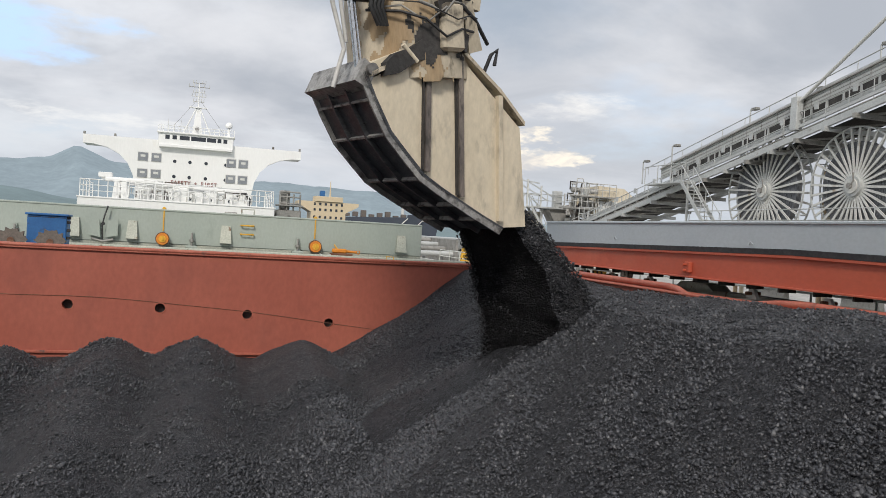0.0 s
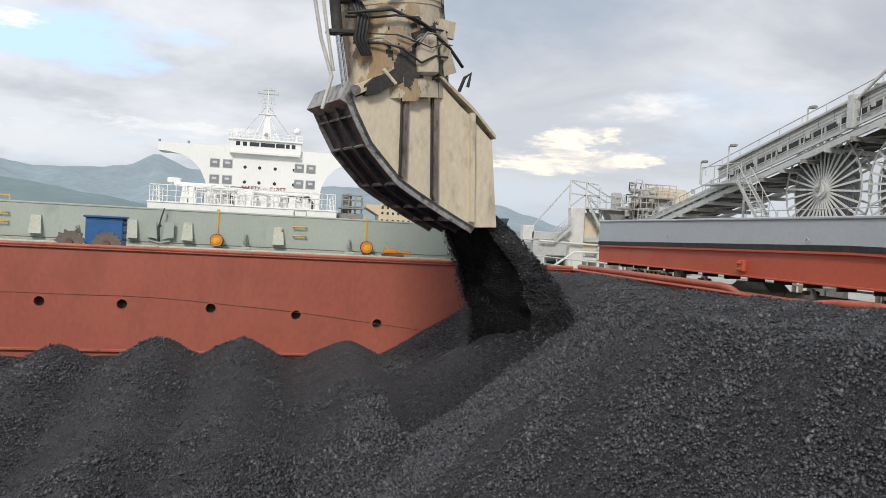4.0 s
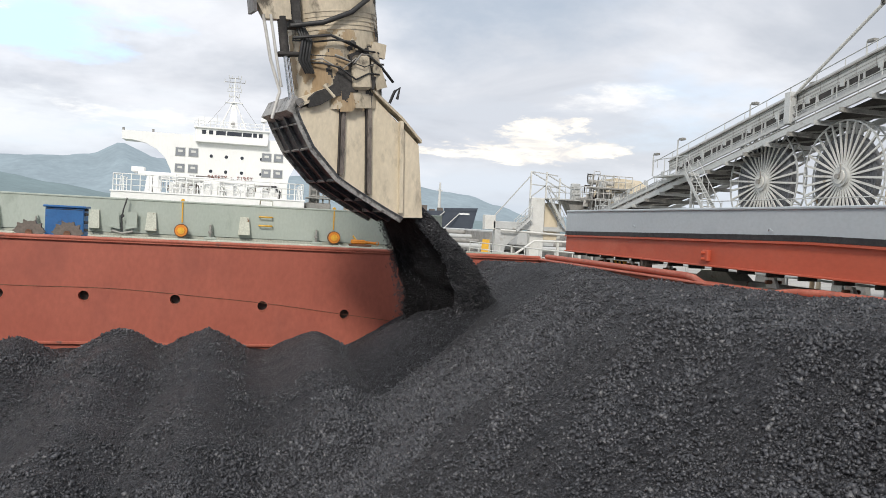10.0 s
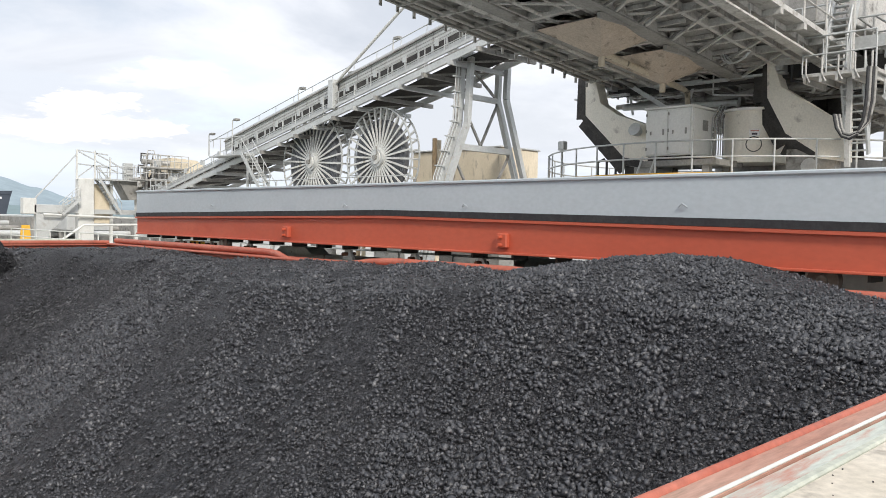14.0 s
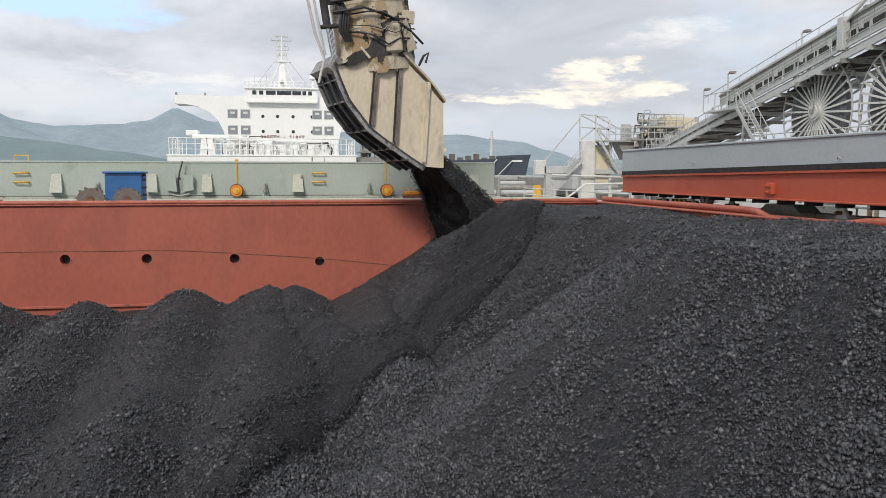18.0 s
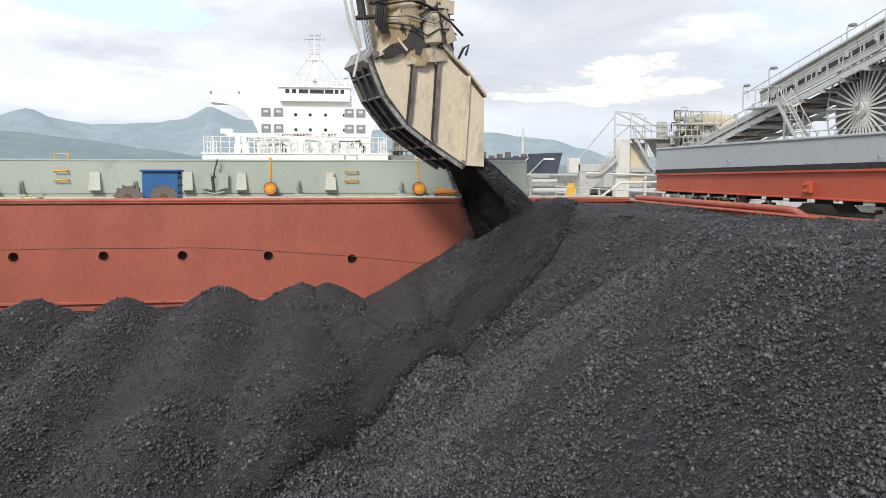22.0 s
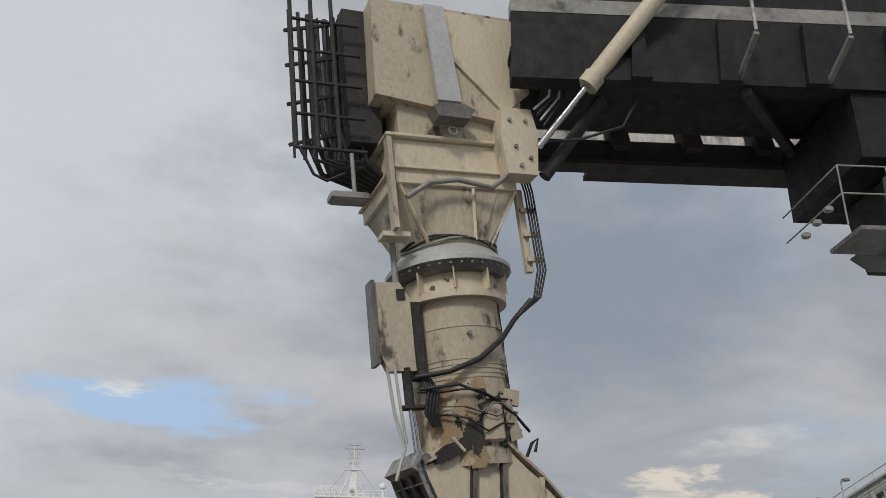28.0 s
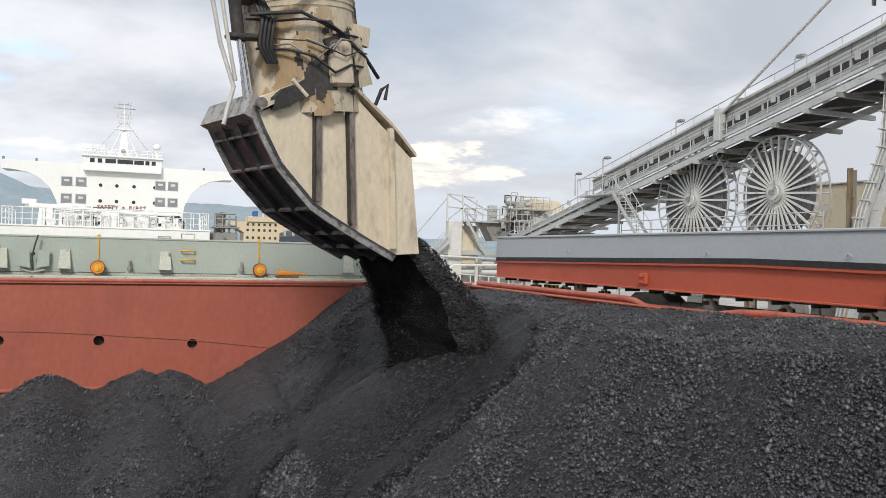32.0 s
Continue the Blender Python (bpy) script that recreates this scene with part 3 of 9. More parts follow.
def far_wall():
    root = thing("wall_far", (-2, WALL_Y, -3), "red oxide painted steel end wall of the cargo hold", "wall", kind="structure")
    m = Mesh()
    lo, hi = -0.62, 0.62
    m.span((HATCH_L, WALL_Y, hi), (HATCH_R, WALL_Y + 0.03, TOP_Z - 0.02))
    m.span((HATCH_L, WALL_Y, -0.85), (HATCH_R, WALL_Y + 0.03, lo))
    edges = [HATCH_L] + [(a[0] + b[0]) / 2 for a, b in zip(HOLES, HOLES[1:])] + [HATCH_R]
    n, r = 24, 0.105
    for (hx, hz), x0, x1 in zip(HOLES, edges, edges[1:]):
        corner = []
        for i in range(n):
            a = 2 * math.pi * i / n
            c, s = math.cos(a), math.sin(a)
            k = min((x1 - hx if c > 0 else hx - x0) / max(abs(c), 1e-6), (hi - hz if s > 0 else hz - lo) / max(abs(s), 1e-6))
            corner.append((hx + c * k, WALL_Y, hz + s * k))
        circle = [(hx + r * math.cos(2 * math.pi * i / n), WALL_Y, hz + r * math.sin(2 * math.pi * i / n)) for i in range(n)]
        deep = [(x, WALL_Y + 0.16, z) for x, y, z in circle]
        m.add(corner + circle, [(i, (i + 1) % n, n + (i + 1) % n, n + i) for i in range(n)])
        m.add(circle + deep, [(i, (i + 1) % n, n + (i + 1) % n, n + i) for i in range(n)])
        for i in range(n):
            p, q = corner[i], corner[(i + 1) % n]
            if abs(p[0] - q[0]) > 1e-6 and abs(p[2] - q[2]) > 1e-6:
                cx = x1 if p[0] + q[0] > 2 * hx else x0
                cz = hi if p[2] + q[2] > 2 * hz else lo
                m.add([p, q, (cx, WALL_Y, cz)], [(0, 1, 2)])
    part("plating", m, RED_WALL, root)
    # black backing sheet stands for the darkness inside the holes
    dark = Mesh().span((HATCH_L, WALL_Y + 0.17, -0.85), (HATCH_R, WALL_Y + 0.20, TOP_Z - 0.1))
    part("inner_void", dark, SOOT_SHADE, root, "black sheet standing for the dark behind the drain holes")
    part("lower_lip", Mesh().span((HATCH_L, WALL_Y - 0.05, -0.90), (HATCH_R, WALL_Y, -0.84), ch=0.01), RED_LIP, root)
    part("hold_plating", Mesh().span((HATCH_L, WALL_Y + 0.01, -9), (HATCH_R, WALL_Y + 0.05, -0.90)), RED_WALL, root)
    xs = [HATCH_L + 0.5 * i for i in range(37)]
    seam = Mesh().pipe([(x, WALL_Y - 0.004, seam_z(x) + 0.006 * math.sin(x * 2.1)) for x in xs if x < HATCH_R], 0.007, 6)
    part("weld_seam", seam, RUST, root, "scraped weld seam above the drain holes")
    for hx, hz in HOLES:
        part("hole_rim", Mesh().ring((hx, WALL_Y - 0.004, hz), (0, 1, 0), 0.115, 0.02, 0.012, 24), RED_LIP, root)
    lip = Mesh().span((HATCH_L, WALL_Y - 0.05, TOP_Z - 0.05), (HATCH_R, WALL_Y + 0.22, TOP_Z), ch=0.012)
    part("top_lip", lip, RED_LIP, root, "chipped red rounded coaming edge")
    part("edge_pipe", Mesh().rod((HATCH_L, WALL_Y - 0.02, TOP_Z + 0.02), (HATCH_R, WALL_Y - 0.02, TOP_Z + 0.02), 0.045), RED_LIP, root)
    return root


far_wall()


def side_walls():
    left = Mesh().span((HATCH_L - 0.25, 0.9, -9), (HATCH_L, WALL_Y + 0.25, TOP_Z))
    tagged(solid("wall_left", left, RED_WALL, (HATCH_L - 0.12, 9, -9), "red oxide side wall of the hold", "wall"), kind="structure")
    root = thing("wall_dock_side", (HATCH_R + 0.1, 9, -9), "red oxide coaming on the dock side with a bent pipe", "wall", kind="structure")
    part("plating", Mesh().span((HATCH_R, 0.9, -9), (HATCH_R + 0.12, WALL_Y + 0.25, TOP_Z - 0.02)), RED_WALL, root)
    part("coaming_flange", Mesh().span((HATCH_R - 0.06, 0.9, TOP_Z - 0.04), (HATCH_R + 0.34, WALL_Y + 0.25, TOP_Z), ch=0.012), RED_LIP, root)
    x = HATCH_R + 0.14
    part("bent_pipe", Mesh().pipe([(x, 17.9, TOP_Z + 0.06), (x, 11.7, TOP_Z + 0.06), (x - 0.08, 11.3, TOP_Z + 0.04), (x - 0.16, 10.75, TOP_Z - 0.08), (x - 0.16, 10.2, TOP_Z - 0.12)], 0.055, 10), RED_LIP, root)
    part("bent_pipe", Mesh().pipe([(x - 0.14, 9.6, TOP_Z - 0.06), (x - 0.08, 8.9, TOP_Z + 0.03), (x, 8.5, TOP_Z + 0.05), (x, 1.2, TOP_Z + 0.05)], 0.055, 10), RED_LIP, root)
    for i in range(9):
        y = 1.9 + i * 1.95
        part("bracket", Mesh().prism([(HATCH_R + 0.12, y, TOP_Z - 0.05), (HATCH_R + 0.34, y, TOP_Z - 0.05), (HATCH_R + 0.12, y, 0.6)], (0, 0.02, 0)), RED_WALL, root)
    near = thing("wall_near", (-2, 1.0, -9), "red oxide coaming edge with a white line, coal against it", "wall", kind="structure")
    part("plating", Mesh().span((HATCH_L, 1.050, -9), (HATCH_R, 1.110, 1.235)), RED_WALL, near)
    part("rounded_lip", Mesh().rod((HATCH_L, 1.108, 1.235), (HATCH_R, 1.108, 1.235), 0.017, n=12), RED_LIP, near, "scuffed red rounded edge")
    part("dusty_flange", Mesh().span((HATCH_L, 1.005, 1.17), (HATCH_R, 1.100, 1.238), ch=0.006), DUSTY_RED, near, "dust-covered faded red flange")
    part("white_pipe", Mesh().rod((HATCH_L, 1.010, 1.240), (HATCH_R, 1.010, 1.240), 0.0065, n=10), WHITE_DIRTY, near, "thin white pipe")
    part("green_gutter", Mesh().span((HATCH_L, 0.925, 1.14), (HATCH_R, 1.003, 1.228), ch=0.006), GUTTER, near, "grey-green gutter with red scuffs")
    part("white_edge", Mesh().span((HATCH_L, 0.895, 1.12), (HATCH_R, 0.925, 1.236), ch=0.006), GREEN_PALE, near)
    rg = random.Random(3)
    for i in range(60):
        x, y, s = rg.uniform(0.5, 4.5), rg.uniform(0.70, 0.885), rg.uniform(0.0015, 0.005)
        part("coal_crumb", Mesh().box((x, y, 1.228 + s * 0.3), (s * 1.4, s, s * 0.8), rz=rg.uniform(0, 90)), SOOT_SHADE, near)


side_walls()
floor_near = Mesh().span((HATCH_L, -7.0, 1.05), (HATCH_R + 0.3, 0.895, 1.228), ch=0.004)
solid("platform", floor_near, BEIGE, (-2, -3, 1.02), "beige coated steel platform behind the coaming", "platform", kind="structure")


def deck():
    m = Mesh()
    m.span((-18, -60, -0.3), (HATCH_L - 0.25, 150, 0.0))
    m.span((HATCH_R + 0.12, -60, -0.3), (14.2, 150, 0.0))
    m.span((HATCH_L - 0.25, WALL_Y + 0.25, -0.3), (HATCH_R + 0.12, 150, 0.0))
    m.span((HATCH_L - 0.25, -60, -0.3), (HATCH_R + 0.12, 0.8, 0.0))
    solid("deck", m, GREEN_PALE, (-2, 20, -0.3), "pale worn painted steel main deck", "deck", kind="structure")
    h = Mesh()
    h.span((-18.1, -60, -10), (-18.0, 150, 0.02)).span((14.2, -60, -10), (14.3, 150, 0.02)).span((-18, 149.9, -10), (14.2, 150, 0))
    solid("hull", h, HULL_DARK, (-2, 20, -10), "dark painted ship hull side", "hull", kind="structure")
    # hold floor under the cargo
    solid("hold_floor", Mesh().span((HATCH_L, 1.0, -9.2), (HATCH_R, WALL_Y, -9.0)), SOOT_SHADE, (-2, 9, -9.2), "dark steel floor of the hold", "floor", kind="structure")
    # deck strip between the hatches, at coaming height
    root = thing("cross_deck", (-4, 19.8, 0), "pale rust-stained ledge between two cargo hatches", "ledge", kind="structure")
    part("plate", Mesh().span((-17, WALL_Y + 0.24, 1.05), (HATCH_R + 0.6, 21.35, 1.19)), GREEN_PALE, root)
    part("support", Mesh().span((-16.9, WALL_Y + 0.3, 0), (HATCH_R + 0.5, 21.3, 1.05)), GREEN, root)
    part("ledge_lip", Mesh().span((-17, 21.15, 1.19), (HATCH_R + 0.6, 21.40, 1.30), ch=0.015), GREEN_PALE, root)
    part("drain_channel", Mesh().span((-17, 18.9, 1.19), (HATCH_R + 0.6, 19.05, 1.26), ch=0.012), GREEN_PALE, root)


deck()

# sea and pier
solid("water", Mesh().add([(-4500, -1500, -9), (4500, -1500, -9), (4500, 4900, -9), (-4500, 4900, -9)], [(0, 1, 2, 3)]),
      material("harbour_water", (0.06, 0.10, 0.10), (0.08, 0.12, 0.12), 0.18, scale=0.05, fine=0.6, grain=0.1, bump=0.5), (0, 500, -9), "calm grey-green harbour water", "water", kind="structure")


def pier():
    root = thing("pier", (40, 40, -9), "concrete loading pier beside the ship", "pier", kind="structure")
    part("deck_slab", Mesh().span((17.0, -80, -2.2), (60, 190, -1.2), ch=0.05), CONCRETE, root)
    part("kerb", Mesh().span((17.0, -80, -1.2), (17.5, 190, -0.85), ch=0.03), CONCRETE, root)
    for i in range(18):
        part("pile", Mesh().rod((19, -70 + i * 15, -9.5), (19, -70 + i * 15, -2.2), 0.6, n=14), CONCRETE, root)
    for x in (24.0, 34.0):
        part("crane_rail", Mesh().span((x - 0.06, -80, -1.2), (x + 0.06, 190, -1.05)), RUST, root)
    return root


pier()


def smooth(a, b, x):
    t = max(0.0, min(1.0, (x - a) / (b - a)))
    return t * t * (3 - 2 * t)


# bearing and height of the crests, as seen from the ship
CREST_FAR = [(-1.3, 0.060), (-0.60, 0.066), (-0.45, 0.060), (-0.39, 0.060), (-0.365, 0.060), (-0.333, 0.069), (-0.308, 0.060), (-0.26, 0.055), (-0.20, 0.057), (-0.175, 0.060), (-0.138, 0.076), (-0.096, 0.062),
             (-0.03, 0.048), (0.10, 0.053), (0.20, 0.048), (0.24, 0.045), (0.27, 0.041), (0.31, 0.029), (0.35, 0.018), (0.50, 0.026), (1.0, 0.030)]
CREST_NEAR = [(-1.3, 0.045), (-0.55, 0.050), (-0.40, 0.047), (-0.34, 0.043), (-0.28, 0.038), (-0.21, 0.027), (-0.14, 0.017), (-0.05, 0.010), (0.10, 0.008), (0.22, 0.012), (0.30, 0.009), (0.40, 0.004), (1.0, 0.004)]


def mountains():
    """Ridges far across the bay, each one sheet with an uneven crest."""
    # distance haze is put into the bluish slope colours and a weak emission
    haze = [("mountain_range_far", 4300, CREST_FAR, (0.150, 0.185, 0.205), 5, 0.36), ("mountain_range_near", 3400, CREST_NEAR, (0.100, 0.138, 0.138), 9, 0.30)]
    for name, dist, line, col, seed, glow in haze:
        m = Mesh()
        n, rows = 300, 9
        pts = []
        for i in range(n + 1):
            az = -1.25 + 2.2 * i / n      # along the horizon, from port to dock side
            crest = 0.0
            for (a0, e0), (a1, e1) in zip(line, line[1:]):
                if a0 <= az <= a1:
                    crest = e0 + (e1 - e0) * smooth(a0, a1, az)
            crest *= 1 + 0.05 * noise.fractal(Vector((az * 22, seed, 0.3)), 0.9, 2.1, 5)
            for j in range(rows):
                k = j / (rows - 1)
                d = dist - 900 * (1 - k)
                gully = 0.22 * noise.fractal(Vector((az * 26 + k * 1.2, k * 2.2, seed)), 1.0, 2.0, 5) * k * (1 - k) * 4
                z = crest * dist * (k ** 0.8) * (1 + gully) - 9.5 + 11 * k
                d += 260 * gully
                pts.append((math.sin(az) * d, math.cos(az) * d, z))
        fs = [(i * rows + j, (i + 1) * rows + j, (i + 1) * rows + j + 1, i * rows + j + 1) for i in range(n) for j in range(rows - 1)]
        m.add(pts, fs, smooth=True)
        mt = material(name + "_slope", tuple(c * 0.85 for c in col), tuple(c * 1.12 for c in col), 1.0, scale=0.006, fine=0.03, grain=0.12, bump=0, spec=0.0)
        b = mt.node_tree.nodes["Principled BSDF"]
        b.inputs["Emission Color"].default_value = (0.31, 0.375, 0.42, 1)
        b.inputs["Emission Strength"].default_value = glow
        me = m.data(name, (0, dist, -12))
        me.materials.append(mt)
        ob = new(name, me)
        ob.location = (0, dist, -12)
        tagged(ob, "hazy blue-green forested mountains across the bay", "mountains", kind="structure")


mountains()


# ---------------------------------------------------------------- the cargo
HUMPS = [(-9.0, 15.6, -0.42), (-7.3, 15.6, -0.42), (-5.24, 15.6, -0.39), (-3.68, 15.6, -0.43), (-1.9, 15.6, -0.25), (-0.39, 15.6, -0.215), (1.57, 15.6, -0.20)]


def heap(x, y):
    """Height of the coal: a bank along the dock side, its slope, and old cones along the end wall."""
    crest = 1.18 + 0.41 * math.exp(-((y - 3.7) / 1.9) ** 2) * smooth(3.4, 6.0, x) + 0.17 * math.exp(-((y - 7.8) / 2.6) ** 2) * smooth(4.6, 6.4, x) + 0.10 * math.exp(-((y - 15.0) / 1.6) ** 2)
    edge = 5.75 - 0.10 * (16.5 - y) + 0.30 * math.sin(y * 0.55 + 0.6)
    bank = crest - 0.62 * max(0.0, edge - x) + 0.20 * (math.exp(-((edge - x) / 0.6) ** 2) - 1) * 0.5
    bank += 0.10 * smooth(0.0, 0.9, x - edge) - 0.05 * max(0.0, x - 6.6)
    floor = -0.98 - 0.075 * max(0.0, 14.5 - y) + 0.02 * x
    near = smooth(4.6, 1.2, y)
    floor = floor * (1 - near) + (0.35 + 0.06 * x) * near
    z = max(floor, bank)
    blend = 0.35
    d = abs(floor - bank)
    if d < blend:
        z += (blend - d) ** 2 / (4 * blend)
    for hx, hy, hz in HUMPS:
        # each cone has a back that runs towards the viewer
        back = max(0.0, hy - y)
        r = math.hypot((x - hx) * 1.0, max(0.0, y - hy))
        c = hz - 0.115 * back - math.sqrt((0.60 * r) ** 2 + 0.012) + 0.11
        if c > z - 0.2:
            d = c - z
            z = max(z, c) + (0.02 * (1 - abs(d) / 0.2) ** 2 if abs(d) < 0.2 else 0)
    v = Vector((x, y, 0))
    z += 0.075 * noise.noise(v * 0.7) + 0.04 * noise.noise(v * 2.1) + 0.018 * noise.noise(v * 5.3)
    return z


def grid_mesh(fn, x0, x1, y0, y1, step):
    nx, ny = round((x1 - x0) / step), round((y1 - y0) / step)
    pts = [(x0 + (x1 - x0) * i / nx, y0 + (y1 - y0) * j / ny) for j in range(ny + 1) for i in range(nx + 1)]
    verts = [(x, y, fn(x, y)) for x, y in pts]
    faces = [(j * (nx + 1) + i, j * (nx + 1) + i + 1, (j + 1) * (nx + 1) + i + 1, (j + 1) * (nx + 1) + i) for j in range(ny) for i in range(nx)]
    return verts, faces


def coal_bed():
    v, f = grid_mesh(heap, *BED_X, *BED_Y, 0.10)
    me = bpy.data.meshes.new("coal_heap")
    me.from_pydata([(x + 2, y - 9, z + 9) for x, y, z in v], [], f)
    me.polygons.foreach_set("use_smooth", [True] * len(me.polygons))
    me.materials.append(COAL)
    ob = new("coal_heap", me)
    ob.location = (-2, 9, -9)
    tagged(ob, "heap of black coal with cones along the wall, filling the hold", "coal", kind="stuff")
    rows = round((BED_Y[1] - BED_Y[0]) / 0.10) + 1
    return np.array([p[2] for p in v]).reshape(rows, -1)


BED_X, BED_Y = (HATCH_L + 0.01, HATCH_R - 0.01), (1.12, WALL_Y - 0.01)
BED = coal_bed()

LATTICE = np.random.default_rng(99).random((128, 128))


def field(x, y, seed=0.0):
    """Smooth noise between 0 and 1 over the plan, for many points at once."""
    x, y = np.asarray(x) + seed * 17.3, np.asarray(y) + seed * 7.9
    i, j = np.floor(x).astype(int), np.floor(y).astype(int)
    u, v = x - i, y - j
    u, v = u * u * (3 - 2 * u), v * v * (3 - 2 * v)
    at = lambda a, b: LATTICE[a % 128, b % 128]
    return (at(i, j) * (1 - u) + at(i + 1, j) * u) * (1 - v) + (at(i, j + 1) * (1 - u) + at(i + 1, j + 1) * u) * v


def height_of(x, y):
    """Height of the bed between the points of its net."""
    nx, ny = BED.shape[1] - 1, BED.shape[0] - 1
    u = np.clip((np.asarray(x) - BED_X[0]) / (BED_X[1] - BED_X[0]) * nx, 0, nx - 1e-6)
    v = np.clip((np.asarray(y) - BED_Y[0]) / (BED_Y[1] - BED_Y[0]) * ny, 0, ny - 1e-6)
    i, j = u.astype(int), v.astype(int)
    a, b = u - i, v - j
    return (BED[j, i] * (1 - a) + BED[j, i + 1] * a) * (1 - b) + (BED[j + 1, i] * (1 - a) + BED[j + 1, i + 1] * a) * b


STONE = np.array([(1, 0, 0), (0, 1, 0), (-1, 0, 0), (0, -1, 0), (0, 0, 1), (0, 0, -1)], float)
STONE_F = np.array([(0, 1, 4), (1, 2, 4), (2, 3, 4), (3, 0, 4), (1, 0, 5), (2, 1, 5), (3, 2, 5), (0, 3, 5)])


def lump_cloud(name, centres, sizes, seed, mat, base, label, category):
    """Many small angular lumps in one mesh, each with its own shape and turn."""
    rng = np.random.default_rng(seed)
    n = len(centres)
    shape = STONE[None] * rng.uniform(0.55, 1.15, (n, 1, 3)) + rng.uniform(-0.38, 0.38, (n, 6, 3))
    q = rng.normal(size=(n, 4))
    q /= np.linalg.norm(q, axis=1, keepdims=True)
    w, x, y, z = q.T
    R = np.stack([1 - 2 * (y * y + z * z), 2 * (x * y - z * w), 2 * (x * z + y * w), 2 * (x * y + z * w), 1 - 2 * (x * x + z * z), 2 * (y * z - x * w),
                  2 * (x * z - y * w), 2 * (y * z + x * w), 1 - 2 * (x * x + y * y)], 1).reshape(n, 3, 3)
    pts = np.einsum("nij,nkj->nki", R, shape) * np.asarray(sizes)[:, None, None] * 0.62 + np.asarray(centres)[:, None] - np.array(base)
    me = bpy.data.meshes.new(name)
    faces = (STONE_F[None] + 6 * np.arange(n)[:, None, None]).reshape(-1)
    me.vertices.add(6 * n)
    me.vertices.foreach_set("co", pts.reshape(-1))
    me.loops.add(24 * n)
    me.loops.foreach_set("vertex_index", faces)
    me.polygons.add(8 * n)
    me.polygons.foreach_set("loop_start", np.arange(0, 24 * n, 3))
    me.update(calc_edges=True)
    me.materials.append(mat)
    ob = new(name, me)
    ob.location = base
    return tagged(ob, label, category, kind="stuff")


def patchy(x, y):
    """How thickly lumps lie: streaks run down the slope between bands of fines."""
    along, across = x * 0.80 + y * 0.60, y * 0.80 - x * 0.60
    a = field(across * 1.5, along * 0.42, 1.0)
    b = field(across * 4.1, along * 1.7, 2.0)
    c = field(x * 0.40, y * 0.40, 3.0)
    crest = np.clip((x - 4.6) / 1.2, 0, 1) * 0.16
    return np.clip(0.50 + 0.85 * (a - 0.5) + 0.7 * (b - 0.5) + 0.6 * (c - 0.5) - crest * 1.6, 0.10, 1.0)


def scatter(name, n, seed, area, lo, hi, base, fn, density=patchy, mat=None, power=4.0):
    rng = np.random.default_rng(seed)
    x0, x1, y0, y1 = area
    x, y = rng.uniform(x0, x1, n * 8), rng.uniform(y0, y1, n * 8)
    d = density(x, y)
    ok = np.flatnonzero(rng.random(n * 8) < d)[:n]
    x, y, d = x[ok], y[ok], d[ok]
    size = (lo + (hi - lo) * rng.random(len(x)) ** power) * (0.75 + 0.55 * d)
    z = fn(x, y) + size * rng.uniform(0.02, 0.40, len(x))
    return lump_cloud(name, np.stack([x, y, z], 1), size, seed, mat or LUMP, base, "loose angular lumps of black coal over the heap", "coal")


scatter("coal_lumps", 84000, 11, (-0.2, HATCH_R - 0.1, 1.18, 5.2), 0.0080, 0.043, (3, 4, 0), height_of, power=3.6)
scatter("coal_lumps", 82000, 12, (-0.8, HATCH_R - 0.1, 5.0, 9.2), 0.0105, 0.052, (3, 7, 0), height_of, power=3.6)
scatter("coal_lumps", 52000, 13, (0.0, HATCH_R - 0.1, 9.0, 13.2), 0.0140, 0.058, (4, 11, 0), height_of, power=3.4)
scatter("coal_lumps", 14000, 14, (2.0, HATCH_R - 0.1, 13.0, 17.9), 0.0170, 0.056, (5, 15, 0), height_of)
scatter("coal_lumps", 74000, 15, (-8.5, 0.3, 3.5, 16.4), 0.0140, 0.056, (-3, 10, -1), height_of, power=3.4)


def lobe_gain(x, y, edge, wide, high):
    """Height added by a tongue of fresh coal: a sharp rim along its edge, fading out to the other side."""
    x, y = np.asarray(x, float), np.asarray(y, float)
    best, gain = np.full(x.shape, 1e9), np.zeros(x.shape)
    total = len(edge) - 1
    wob = 0.16 * (field(x * 2.3, y * 2.3, 5.0) - 0.5) + 0.10 * (field(x * 6, y * 6, 6.0) - 0.5)
    step = lambda t: np.clip(t, 0, 1) ** 2 * (3 - 2 * np.clip(t, 0, 1))
    for k, ((xa, ya), (xb, yb)) in enumerate(zip(edge, edge[1:])):
        ux, uy = xb - xa, yb - ya
        ln = math.hypot(ux, uy)
        f = np.clip(((x - xa) * ux + (y - ya) * uy) / ln ** 2, 0, 1)
        dx, dy = x - (xa + ux * f), y - (ya + uy * f)
        dist = np.hypot(dx, dy)
        side = (ux * dy - uy * dx) / ln          # on the open side this is negative
        s = np.where(side < 0, dist, -dist) + wob
        q = (k + f) / total
        w = wide[0] + (wide[1] - wide[0]) * q
        g = high * step(s / 0.22) * step((w - s) / (0.75 * w)) * step(q / 0.10 + 0.2) * step((1 - q) / 0.12)
        near = dist < best
        gain = np.where(near, g, gain)
        best = np.where(near, dist, best)
    return gain


TONGUE = [(5.2, 16.0), (4.75, 14.7), (4.3, 13.5), (3.7, 12.85), (2.9, 12.25), (1.9, 11.5), (1.15, 10.6), (0.55, 9.75), (0.05, 8.6), (-0.3, 7.6), (-0.7, 6.3)]
